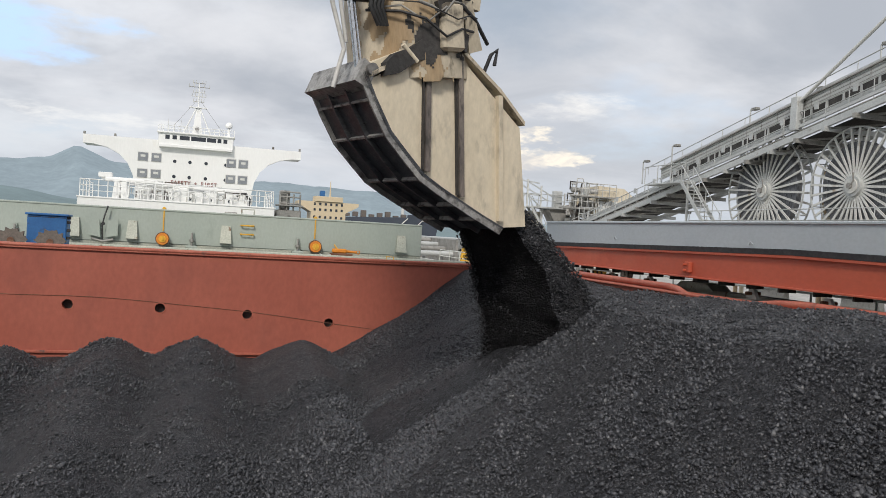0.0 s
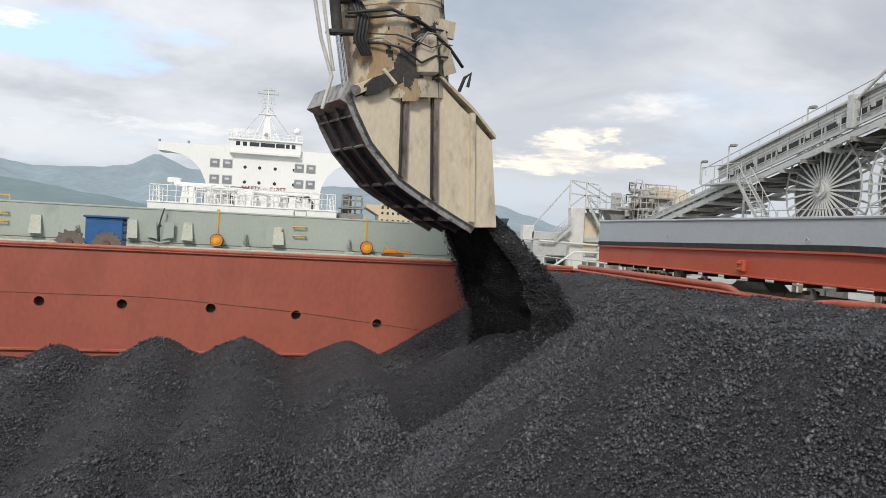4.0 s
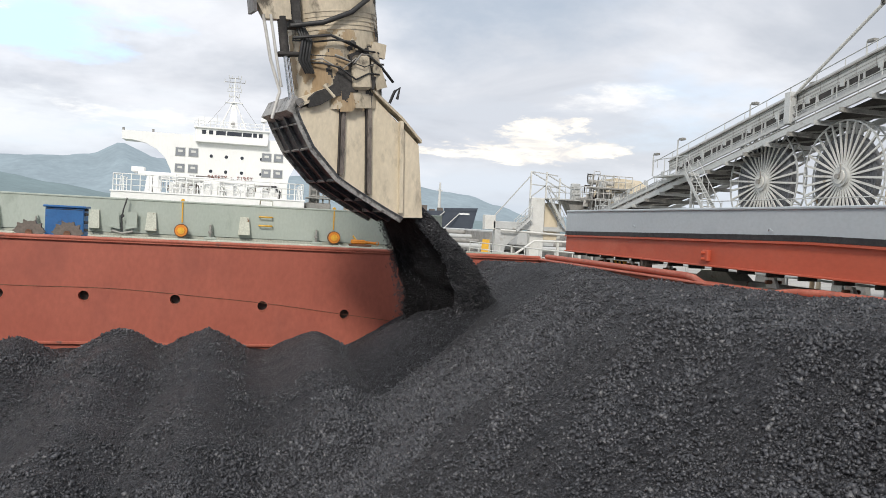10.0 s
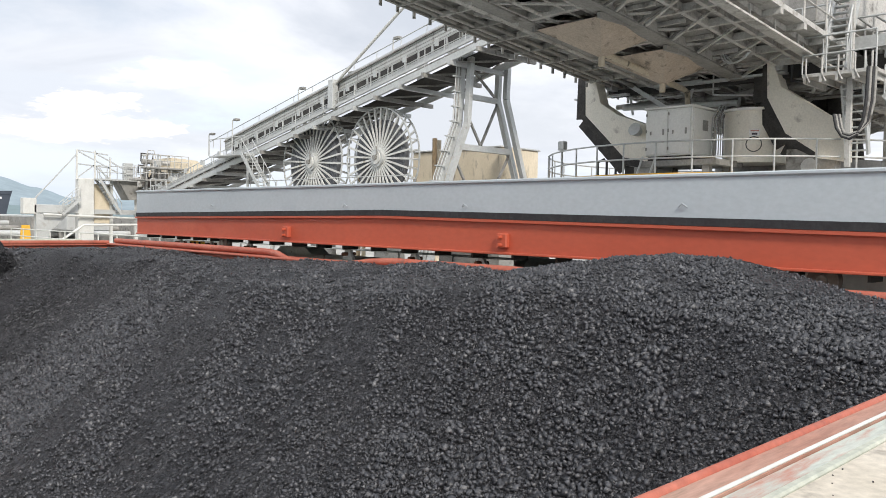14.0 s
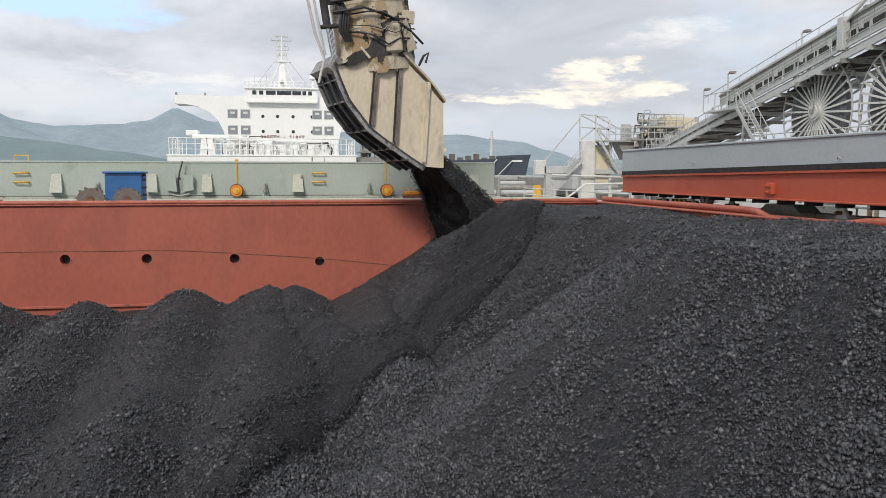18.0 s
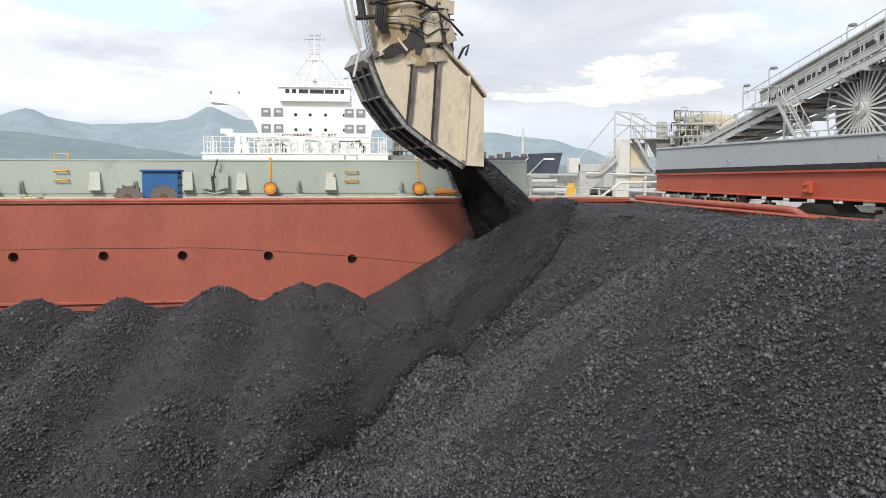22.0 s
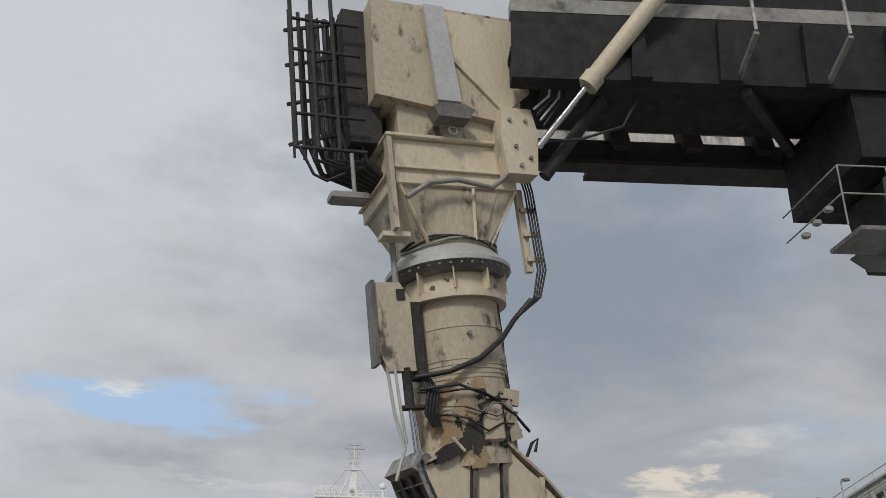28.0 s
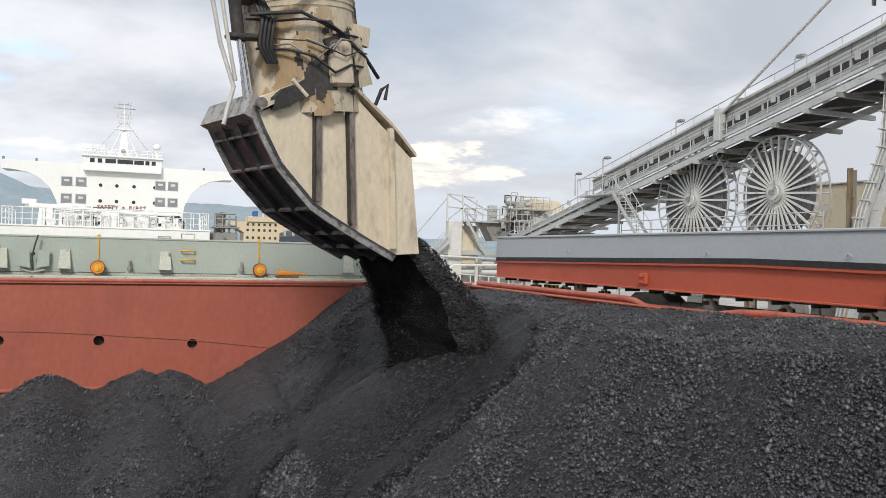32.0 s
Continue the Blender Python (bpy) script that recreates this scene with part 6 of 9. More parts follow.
def reel(y, r, wound):
    x, z = 29.0, 5.42
    root = rolling("cable_reel", (x, y, -1.2), "large spoked cable reel of pale steel with wound cable", "cable reel", "cable reels")
    part("rim", Mesh().ring((x - 0.28, y, z), (1, 0, 0), r, 0.07, 0.07, 64), STEEL, root)
    part("rim", Mesh().ring((x + 0.28, y, z), (1, 0, 0), r, 0.07, 0.07, 64), STEEL, root)
    part("wound_cable", Mesh().rod((x - 0.16, y, z), (x + 0.16, y, z), wound, n=56), CABLE_WOUND, root, "dark wound power cable")
    for k in range(9):
        part("cable_turn", Mesh().ring((x - 0.17, y, z), (1, 0, 0), wound * (0.32 + 0.075 * k), 0.03, 0.03, 48), CABLE_WOUND, root)
    n = 32
    for i in range(n):
        a = 2 * math.pi * (i + 0.3) / n
        c, s = math.cos(a), math.sin(a)
        for dx in (-0.28, 0.28):
            part("spoke", Mesh().bar((x + dx * 0.8, y + 0.45 * c, z + 0.45 * s), (x + dx, y + r * c, z + r * s), 0.105, 0.06, up=(1, 0, 0)), WHITE_DIRTY, root)
        if i % 2 == 0:
            part("rim_bar", Mesh().rod((x - 0.28, y + r * c, z + r * s), (x + 0.28, y + r * c, z + r * s), 0.03, n=6), STEEL, root)
    part("hub", Mesh().rod((x - 0.42, y, z), (x + 0.42, y, z), 0.50, n=28), STEEL, root)
    cap = part("hub_cap", Mesh().rod((x - 0.50, y, z), (x - 0.42, y, z), 0.36, n=28), WHITE_DIRTY, root)
    part("slip_ring", Mesh().rod((x - 0.62, y, z), (x - 0.50, y, z), 0.14, n=16), STEEL_DARK, cap)
    part("guide_arm", Mesh().pipe([(x - 0.6, y - 0.05, z), (x - 0.62, y - 0.3, z + 0.2), (x - 0.62, y - 0.25, z + 0.6)], 0.04), STEEL_DARK, root)
    part("stand", Mesh().prism([(x + 0.5, y - 1.3, -1.2), (x + 0.5, y + 1.3, -1.2), (x + 0.5, y + 0.4, z + 0.3), (x + 0.5, y - 0.4, z + 0.3)], (0.3, 0, 0)), STEEL_DARK, root)
    return root


reel(40.8, 3.02, 2.40)
reel(34.5, 2.78, 2.12)


def reel_frame():
    root = rolling("reel_frame", (28.2, 37.5, -1.2), "yellow and cream posts with handrails between the reels", "frame")
    for y in (44.3, 37.6, 31.2):
        part("column", Mesh().rod((30.7, y + 0.5, -1.2), (30.7, y + 0.5, 6.4), 0.13, n=12), CREAM, root)
        part("column", Mesh().rod((29.9, y, -1.2), (29.9, y, 6.4), 0.13, n=12), OCHRE, root)
        part("crossbar", Mesh().bar((29.9, y, 5.2), (30.7, y + 0.5, 5.2), 0.14), CREAM, root)
    railing(root, [(27.6, 46.0, 3.2), (27.6, 30.5, 3.2)], 1.1, 1.5, 0.028)
    part("floor_plate", Mesh().span((27.4, 30.5, 3.1), (30.5, 46.0, 3.2)), STEEL_DARK, root)


reel_frame()


def a_frame():
    root = rolling("support_frame", (30.6, 28.3, -1.2), "grey steel A-frame trestle under the conveyor", "trestle")
    for y in (28.5, 27.9):
        for pts in (((29.15, 10.4), (28.95, 6.9), (27.8, 4.2), (26.2, -1.2)), ((31.95, 10.6), (31.85, 8.4), (33.35, 4.5), (35.3, -1.2))):
            for (xa, za), (xb, zb) in zip(pts, pts[1:]):
                part("leg", Mesh().bar((xa, y, za), (xb, y, zb), 0.27, 0.27, up=(0, 1, 0)), STEEL, root)
    y = 28.5
    part("cross_beam", Mesh().bar((28.4, y, 5.75), (32.9, y, 5.75), 0.3, 0.3), STEEL, root)
    part("cross_beam", Mesh().bar((29.0, y, 8.35), (31.85, y, 8.35), 0.24, 0.26), STEEL, root)
    part("cross_beam", Mesh().bar((28.2, y, 10.45), (32.6, y, 10.45), 0.3, 0.3), STEEL, root)
    for a, b in (((29.1, 10.3), (31.8, 8.4)), ((31.9, 10.3), (29.0, 8.4)), ((29.0, 8.2), (30.6, 5.9)), ((31.85, 8.2), (30.6, 5.9)), ((28.4, 5.6), (30.8, 2.0)), ((32.9, 5.6), (30.6, 2.0))):
        part("brace", Mesh().bar((a[0], y, a[1]), (b[0], y, b[1]), 0.11), STEEL_DARK, root)
    for i in range(5):
        dx = -0.10 - i * 0.10
        part("conduit", Mesh().pipe([(29.0 + dx, 28.25, 10.2), (28.75 + dx, 28.25, 6.9), (27.55 + dx, 28.25, 4.2), (26.3 + dx, 28.25, -1.0)], 0.03, 6), STEEL_DARK if i % 2 else STEEL, root)
    for i in range(9):
        z = 9.9 - i * 0.75
        x = 28.95 + (z - 10.4) * 0.06 if z > 6.9 else 28.72 - (6.9 - z) * 0.43
        part("conduit_clip", Mesh().span((x - 0.62, 28.18, z), (x + 0.10, 28.32, z + 0.06)), STEEL, root)


a_frame()


def switch_house():
    root = rolling("switch_house", (37.5, 35.5, -1.2), "plain beige container-like electrical house", "cabin")
    part("wall", Mesh().span((36, 31.8, 2.0), (39.5, 39.6, 6.45), ch=0.04), CREAM, root)
    part("roof", Mesh().span((35.9, 31.7, 6.45), (39.6, 39.7, 6.55), ch=0.02), STEEL, root)
    part("base", Mesh().span((36.2, 32, -1.2), (39.3, 39.4, 2.0)), STEEL_DARK, root)
    part("door", Mesh().span((35.97, 35.0, 2.2), (36.0, 36.0, 4.3)), CREAM_DIRTY, root)
    part("tank", Mesh().rod((35.9, 31.0, 2.0), (35.9, 31.0, 6.2), 0.6, n=20), CREAM, root, "cream cylindrical tank")
    part("tank_cap", Mesh().rod((35.9, 31.0, 6.2), (35.9, 31.0, 6.3), 0.65, n=20), CREAM, root)


switch_house()


def tail_tower():
    root = rolling("transfer_tower", (28, 70, -1.2), "pale steel transfer tower with stairs, rails and a hood", "tower")
    part("pylon", Mesh().span((25.5, 69.6, -1.2), (26.8, 70.4, 5.0), ch=0.05), WHITE_DIRTY, root)
    part("side_wall", Mesh().span((26.8, 70.2, 1.2), (28.4, 70.5, 4.6)), CREAM, root)
    part("column", Mesh().bar((28.4, 70, -1.2), (28.4, 70, 4.9), 0.22), WHITE_DIRTY, root)
    part("column", Mesh().bar((30.6, 70, -1.2), (30.6, 70, 4.9), 0.22), WHITE_DIRTY, root)
    part("beam", Mesh().span((26.8, 69.6, 2.0), (33.5, 70.4, 2.4)), STEEL, root)
    part("portal_leg", Mesh().prism([(22.2, 69.7, -1.2), (23.0, 69.7, -1.2), (23.2, 69.7, 0.4), (24.8, 69.7, 2.0), (22.2, 69.7, 2.0)], (0, 0.6, 0)), STEEL, root)
    part("portal_head", Mesh().span((22.0, 69.6, 2.0), (25.5, 70.4, 2.7), ch=0.04), STEEL, root)
    part("end_cabinet", Mesh().span((21.2, 69.6, 1.9), (22.2, 70.4, 3.2), ch=0.04), WHITE_DIRTY, root)
    part("cross_pipe", Mesh().pipe([(22.6, 69.3, 1.9), (26.0, 69.3, 1.8), (33, 69.3, 1.6)], 0.10, 8), WHITE_DIRTY, root)
    # lattice mast head
    for x in (25.4, 26.9, 28.2):
        part("mast_post", Mesh().bar((x, 69.8, 4.9), (x, 69.8, 7.4 if x < 28 else 6.9), 0.13), WHITE_DIRTY, root)
    for p, q in (((25.4, 7.35), (28.0, 7.1)), ((25.4, 6.2), (28.2, 6.0)), ((25.4, 7.3), (28.9, 5.6)), ((25.4, 5.0), (26.9, 6.2)), ((26.9, 6.1), (28.2, 5.0)), ((26.9, 7.2), (29.3, 6.0)), ((21.2, 2.1), (25.4, 7.0)), ((23.4, 2.1), (25.6, 3.6)), ((23.0, 1.9), (25.6, 3.1))):
        part("strut", Mesh().bar((p[0], 69.8, p[1]), (q[0], 69.8, q[1]), 0.10), STEEL, root)
    stair(root, (28.9, 69.0, 2.0), (27.0, 69.0, 5.0), 0.9, 12, axis=(0, 1, 0))
    stair(root, (24.0, 69.0, 1.9), (25.4, 69.0, 3.2), 0.8, 7, axis=(0, 1, 0))
    part("landing", Mesh().span((26.8, 69.0, 4.9), (31.0, 71.0, 5.02)), STEEL, root)
    railing(root, [(26.8, 69.0, 5.02), (31.0, 69.0, 5.02)], 1.1, 0.8, 0.035)
    part("switch_box", Mesh().span((29.2, 69.2, 5.0), (30.0, 69.7, 6.5), ch=0.04), STEEL, root)
    hop = Mesh().prism([(28.8, 69.4, 4.9), (31.2, 69.4, 4.9), (30.4, 69.4, 3.3), (29.7, 69.4, 3.3)], (0, 1.6, 0))
    part("transfer_hopper", hop, STEEL_DARK, root, "dark transfer hopper")
    rg = random.Random(23)
    for i in range(12):
        x, z = rg.uniform(30.3, 32.6), rg.uniform(3.2, 6.2)
        part("drive_gear", Mesh().span((x, 67.5 + rg.random(), z), (x + rg.uniform(0.3, 0.9), 68.8 + rg.random(), z + rg.uniform(0.3, 0.9)), ch=0.05), (STEEL_DARK, SOOT_SHADE, STEEL, RUST_BROWN)[i % 4], root)
    for i in range(26):
        x, z, yy = rg.uniform(28.6, 33.0), rg.uniform(4.4, 6.9), rg.uniform(65.6, 68.5)
        if i % 4 == 0:
            part("motor", Mesh().rod((x, yy, z), (x + rg.uniform(0.4, 0.8), yy, z), rg.uniform(0.16, 0.30), n=12), (STEEL_DARK, RUST_BROWN, BOOM_GREY)[i % 3], root)
        elif i % 4 == 1:
            part("pipe_run", Mesh().pipe([(x, yy, z), (x, yy, z + 0.7), (x + rg.uniform(0.4, 1.2), yy, z + 0.7), (x + 0.9, yy, z - 0.5)], rg.uniform(0.04, 0.08), 6), PALE_GRIME if i % 8 < 4 else SOOT_SHADE, root)
        elif i % 4 == 2:
            part("frame_upright", Mesh().bar((x, yy, 4.0), (x + rg.uniform(-0.2, 0.2), yy, z + 0.7), 0.09), PALE_GRIME if i % 8 < 4 else STEEL_DARK, root)
        else:
            part("cabinet", Mesh().span((x, yy, z - 0.3), (x + rg.uniform(0.3, 0.6), yy + 0.3, z + rg.uniform(0.2, 0.5)), ch=0.03), (BOOM_GREY, STEEL_DARK, CREAM_DIRTY)[i % 3], root)
    for z0, xa, xb in ((5.0, 28.4, 31.6), (6.05, 29.4, 33.2)):
        for k in (0.55, 1.05):
            part("guard_rail", Mesh().rod((xa, 65.4, z0 + k), (xb, 65.4, z0 + k), 0.035, n=6), PALE_GRIME, root)
        for i in range(7):
            x = xa + (xb - xa) * i / 6
            part("guard_post", Mesh().rod((x, 65.4, z0), (x, 65.4, z0 + 1.05), 0.035, n=6), PALE_GRIME, root)
        part("grating", Mesh().span((xa, 65.3, z0 - 0.12), (xb, 66.4, z0)), STEEL_DARK, root)
    part("pulley", Mesh().rod((31.0, 67.2, 5.2), (32.6, 67.2, 5.2), 0.6, n=20), STEEL_DARK, root)
    for x in (31.2, 32.2):
        part("frame_post", Mesh().bar((x, 67.0, 3.6), (x, 67.0, 7.3), 0.12), STEEL, root)
    part("frame_bar", Mesh().bar((31.2, 67.0, 7.2), (32.2, 67.0, 7.2), 0.12), STEEL, root)
    part("chute_hood", Mesh().prism([(31.8, 66.2, 4.6), (36.6, 66.2, 4.6), (36.0, 66.2, 5.8), (34.4, 66.2, 6.9), (32.0, 66.2, 7.0)], (0, 4.0, 0)), CREAM, root, "cream sheet hood over the belt head")
    part("hood_side", Mesh().span((31.9, 66.0, 4.4), (35.6, 66.2, 5.7), ch=0.03), WHITE_DIRTY, root)
    for i in range(7):
        part("hood_rib", Mesh().span((32.0 + 0.55 * i, 65.94, 4.4), (32.08 + 0.55 * i, 66.0, 5.7)), STEEL, root)
    for i in range(12):
        x = 29.4 + 0.45 * i
        part("walk_post", Mesh().rod((x, 64.5, 3.9), (x, 64.5, 5.0), 0.035, n=6), STEEL, root)
    for z in (4.45, 5.0):
        part("walk_rail", Mesh().rod((29.4, 64.5, z), (34.6, 64.5, z), 0.035, n=6), STEEL, root)
    part("walk_deck", Mesh().span((29.3, 64.4, 3.8), (34.6, 65.4, 3.9)), STEEL, root)
    for i in range(5):
        x = 29.6 + i * 1.1
        part("support_leg", Mesh().bar((x, 65.0, -1.2), (x, 65.0, 3.8), 0.14), STEEL_DARK if i % 2 else STEEL, root)
    part("lamp_pole", Mesh().rod((30.9, 69.2, 5.0), (30.9, 69.2, 7.3), 0.05, n=6), STEEL, root)
    part("lamp_head", Mesh().box((31.0, 69.2, 7.3), (0.6, 0.3, 0.2), ch=0.03), STEEL, root)
    part("warning_board", Mesh().prism([(20.8, 69.0, -0.2), (21.6, 69.0, -0.2), (21.5, 69.0, 1.0), (20.9, 69.0, 1.0)], (0, 0.2, 0)), YELLOW, root, "yellow safety board")
    part("bent_pipe", Mesh().pipe([(22.2, 66, -0.6), (24.6, 66, 1.1), (31.0, 66, 1.2)], 0.10), WHITE_DIRTY, root)


tail_tower()


def pier_fence():
    root = thing("pier_railing", (19, 70, -1.2), "pale pipe railing along the pier edge", "railing")
    railing(root, [(18.2, 30, -1.2), (18.2, 150, -1.2)], 1.1, 3.0, 0.05, WHITE_DIRTY)
    root = thing("pipe_rack", (34, 110, -1.2), "long bundle of grey pipes on the pier", "pipes")
    for i in range(4):
        part("pipe", Mesh().rod((20.5, 84 + i * 3, 0.0 + i * 0.45), (48, 84 + i * 3, 0.0 + i * 0.45), 0.30, n=10), STEEL_DARK if i % 2 else STEEL, root)
    for i in range(6):
        part("rack_post", Mesh().span((21 + i * 5, 83, -1.2), (21.3 + i * 5, 95, 1.6)), STEEL_DARK, root)
    root = thing("conveyor_trestle", (30, 130, -1.2), "low pier conveyor with a pale cover", "conveyor")
    part("cover", Mesh().span((27.5, 78, 0.4), (31.5, 190, 1.8), ch=0.1), STEEL, root)
    for i in range(14):
        part("leg", Mesh().span((27.6, 80 + i * 8, -1.2), (28.0, 80.4 + i * 8, 0.4)), STEEL_DARK, root)


pier_fence()


def lamp_post(x, y, z0, z1, arm):
    root = rolling("lamp_post", (x, y, z0), "small floodlight on a thin pole", "lamp", "gallery lamps")
    part("pole", Mesh().rod((x, y, z0), (x, y, z1), 0.045, n=8), STEEL, root)
    part("arm", Mesh().rod((x, y, z1), (x + 0.1, y - arm, z1 + 0.05), 0.03, n=6), STEEL, root)
    part("head", Mesh().box((x + 0.1, y - arm, z1 + 0.02), (0.3, 0.45, 0.16), ch=0.03), STEEL_DARK, root)


lamp_post(27.3, 47.8, 6.1, 8.35, 0.35)
lamp_post(28.9, 53.9, floor_z(53.9) + 2.0, 7.95, 0.3)
lamp_post(28.9, 42.6, floor_z(42.6) + 2.0, floor_z(42.6) + 3.3, 0.3)
lamp_post(28.9, 33.6, floor_z(33.6) + 2.0, floor_z(33.6) + 3.2, 0.25)
lamp_post(28.9, 37.5, floor_z(37.5) + 1.8, floor_z(37.5) + 2.6, 0.2)


def stays():
    root = rolling("boom_stays", (29, 34, 9), "pale steel tie rods rising from the gallery", "tie rods")
    for x, y, z in ((28.0, 37.7, 9.7), (31.2, 33.6, 13.0 - 2.1)):
        part("rod", Mesh().rod((x, y, z), (29.5, 15.0, z + (y - 15.0) * 0.645), 0.085, n=10), WHITE_DIRTY, root)
        part("anchor", Mesh().span((x - 0.2, y - 0.15, z - 1.4), (x + 0.2, y + 0.35, z + 0.3), ch=0.03), STEEL, root)


stays()


def slew_platform():
    root = rolling("slew_platform", (29, 12, -1.2), "round steel platform with a pipe handrail under the boom", "platform")
    # pale deck colour, bouncing more light onto the machinery above
    part("deck", Mesh().rod((31, 14.5, 3.2), (31, 14.5, 3.60), 7.9, n=48), CABINET, root, "pale deck plate")
    part("edge_strip", Mesh().ring((31, 14.5, 3.63), (0, 0, 1), 7.7, 0.25, 0.06, 64), YELLOW, root, "yellow edge strip")
    part("column", Mesh().rod((31, 14, -1.2), (31, 14, 3.25), 3.6, n=32), CREAM, root)
    n = 40
    ring = [(31 + 7.75 * math.cos(a), 14.5 + 7.75 * math.sin(a), 3.60) for a in (2 * math.pi * (i + 0.5) / n for i in range(n + 1))]
    for k in (1.08, 0.55):
        part("rail", Mesh().pipe([(x, y, z + k) for x, y, z in ring], 0.032, 6), STEEL, root)
    for x, y, z in ring[:-1]:
        part("post", Mesh().rod((x, y, z), (x, y, z + 1.08), 0.032, n=6), STEEL, root)
    part("turntable", Mesh().rod((30.5, 12.0, 3.75), (30.5, 12.0, 4.3), 3.1, n=40), STEEL_DARK, root)
    part("drum", Mesh().rod((26.6, 12.1, 4.1), (26.6, 12.1, 5.82), 1.02, 0.98, n=36), PALE_CREAM, root, "pale cream round drum housing")
    part("drum_lid", Mesh().rod((26.6, 12.1, 5.82), (26.6, 12.1, 5.90), 1.06, n=36), CABINET, root)
    turn = Matrix.Rotation(radians(24.5), 3, "Z")
    sign = part("notice", Mesh().box((25.66, 11.67, 5.05), (0.03, 0.34, 0.22), m=turn), WHITE_MARK, root, "small notice with unreadable print")
    part("print_bar", Mesh().box((25.64, 11.66, 5.12), (0.02, 0.26, 0.025), m=turn), RED_LIP, sign)
    part("print_bar", Mesh().box((25.64, 11.66, 5.02), (0.02, 0.16, 0.06), m=turn), INK, sign)
    part("hose_loop", Mesh().ring((25.60, 11.66, 4.68), (0.91, 0.41, 0), 0.24, 0.03, 0.03, 24), CABLE, root)
    lamp = part("flood_lamp", Mesh().box((24.5, 18.6, 4.9), (0.25, 0.3, 0.35), ch=0.03), STEEL, root)
    part("lamp_post", Mesh().rod((24.5, 18.6, 3.75), (24.5, 18.6, 4.75), 0.03), STEEL, lamp)
    for i in range(3):
        part("pipe_stub", Mesh().pipe([(25.4, 17.6 - i * 0.4, 3.75), (25.4, 17.6 - i * 0.4, 4.3), (25.4, 17.3 - i * 0.4, 4.4)], 0.05), CABLE, root)


slew_platform()


def cabinets():
    root = rolling("switch_cabinet", (25, 14, 3.6), "grey-beige steel electrical cabinets with doors", "cabinet")
    part("body", Mesh().span((24.2, 13.12, 4.3), (25.9, 14.84, 5.88), ch=0.02), CABINET, root, "grey-beige sheet steel body")
    part("roof", Mesh().span((24.12, 13.04, 5.88), (25.95, 14.9, 5.95), ch=0.015), CABINET, root)
    for y in (13.17, 14.0):
        door = part("door", Mesh().span((24.165, y, 4.36), (24.2, y + 0.79, 5.82), ch=0.01), CABINET, root)
        part("handle", Mesh().span((24.13, y + 0.12, 5.0), (24.17, y + 0.17, 5.2)), STEEL_DARK, door)
        part("handle", Mesh().span((24.13, y + 0.60, 5.02), (24.17, y + 0.64, 5.14)), STEEL_DARK, door)
        for z in (4.5, 5.1, 5.65):
            part("hinge", Mesh().span((24.14, y + 0.77, z), (24.17, y + 0.81, z + 0.10)), STEEL_DARK, door)
    door = part("end_door", Mesh().span((24.26, 13.085, 4.36), (25.84, 13.12, 5.82), ch=0.01), CABINET, root)
    part("vent", Mesh().span((24.85, 13.07, 5.15), (25.2, 13.09, 5.5)), STEEL_DARK, door)
    for z in (5.0, 5.2):
        part("handle", Mesh().span((25.5, 13.05, z), (25.55, 13.09, z + 0.12)), STEEL_DARK, door)
    part("skid", Mesh().span((24.1, 12.2, 3.95), (26.0, 15.0, 4.14)), STEEL_DARK, root)
    for x, y in ((24.3, 12.6), (24.3, 14.6), (25.7, 12.6), (25.7, 14.6)):
        part("skid_foot", Mesh().span((x - 0.12, y - 0.12, 3.6), (x + 0.12, y + 0.12, 3.95)), STEEL_DARK, root)
    part("plinth", Mesh().span((24.3, 13.2, 4.14), (25.8, 14.8, 4.3)), SOOT_SHADE, root)
    for i in range(6):
        part("conduit", Mesh().pipe([(25.3 + 0.1 * i, 12.98 - 0.03 * i, 4.3), (25.3 + 0.1 * i, 12.98 - 0.03 * i, 5.6), (25.9 + 0.1 * i, 13.0, 6.1)], 0.02), STEEL_DARK if i % 2 else STEEL, root)
    for dy in (0.0, 0.5):
        part("step_side", Mesh().bar((23.9, 14.5 + dy, 3.6), (24.15, 14.4 + dy, 4.3), 0.05), STEEL, root)


cabinets()


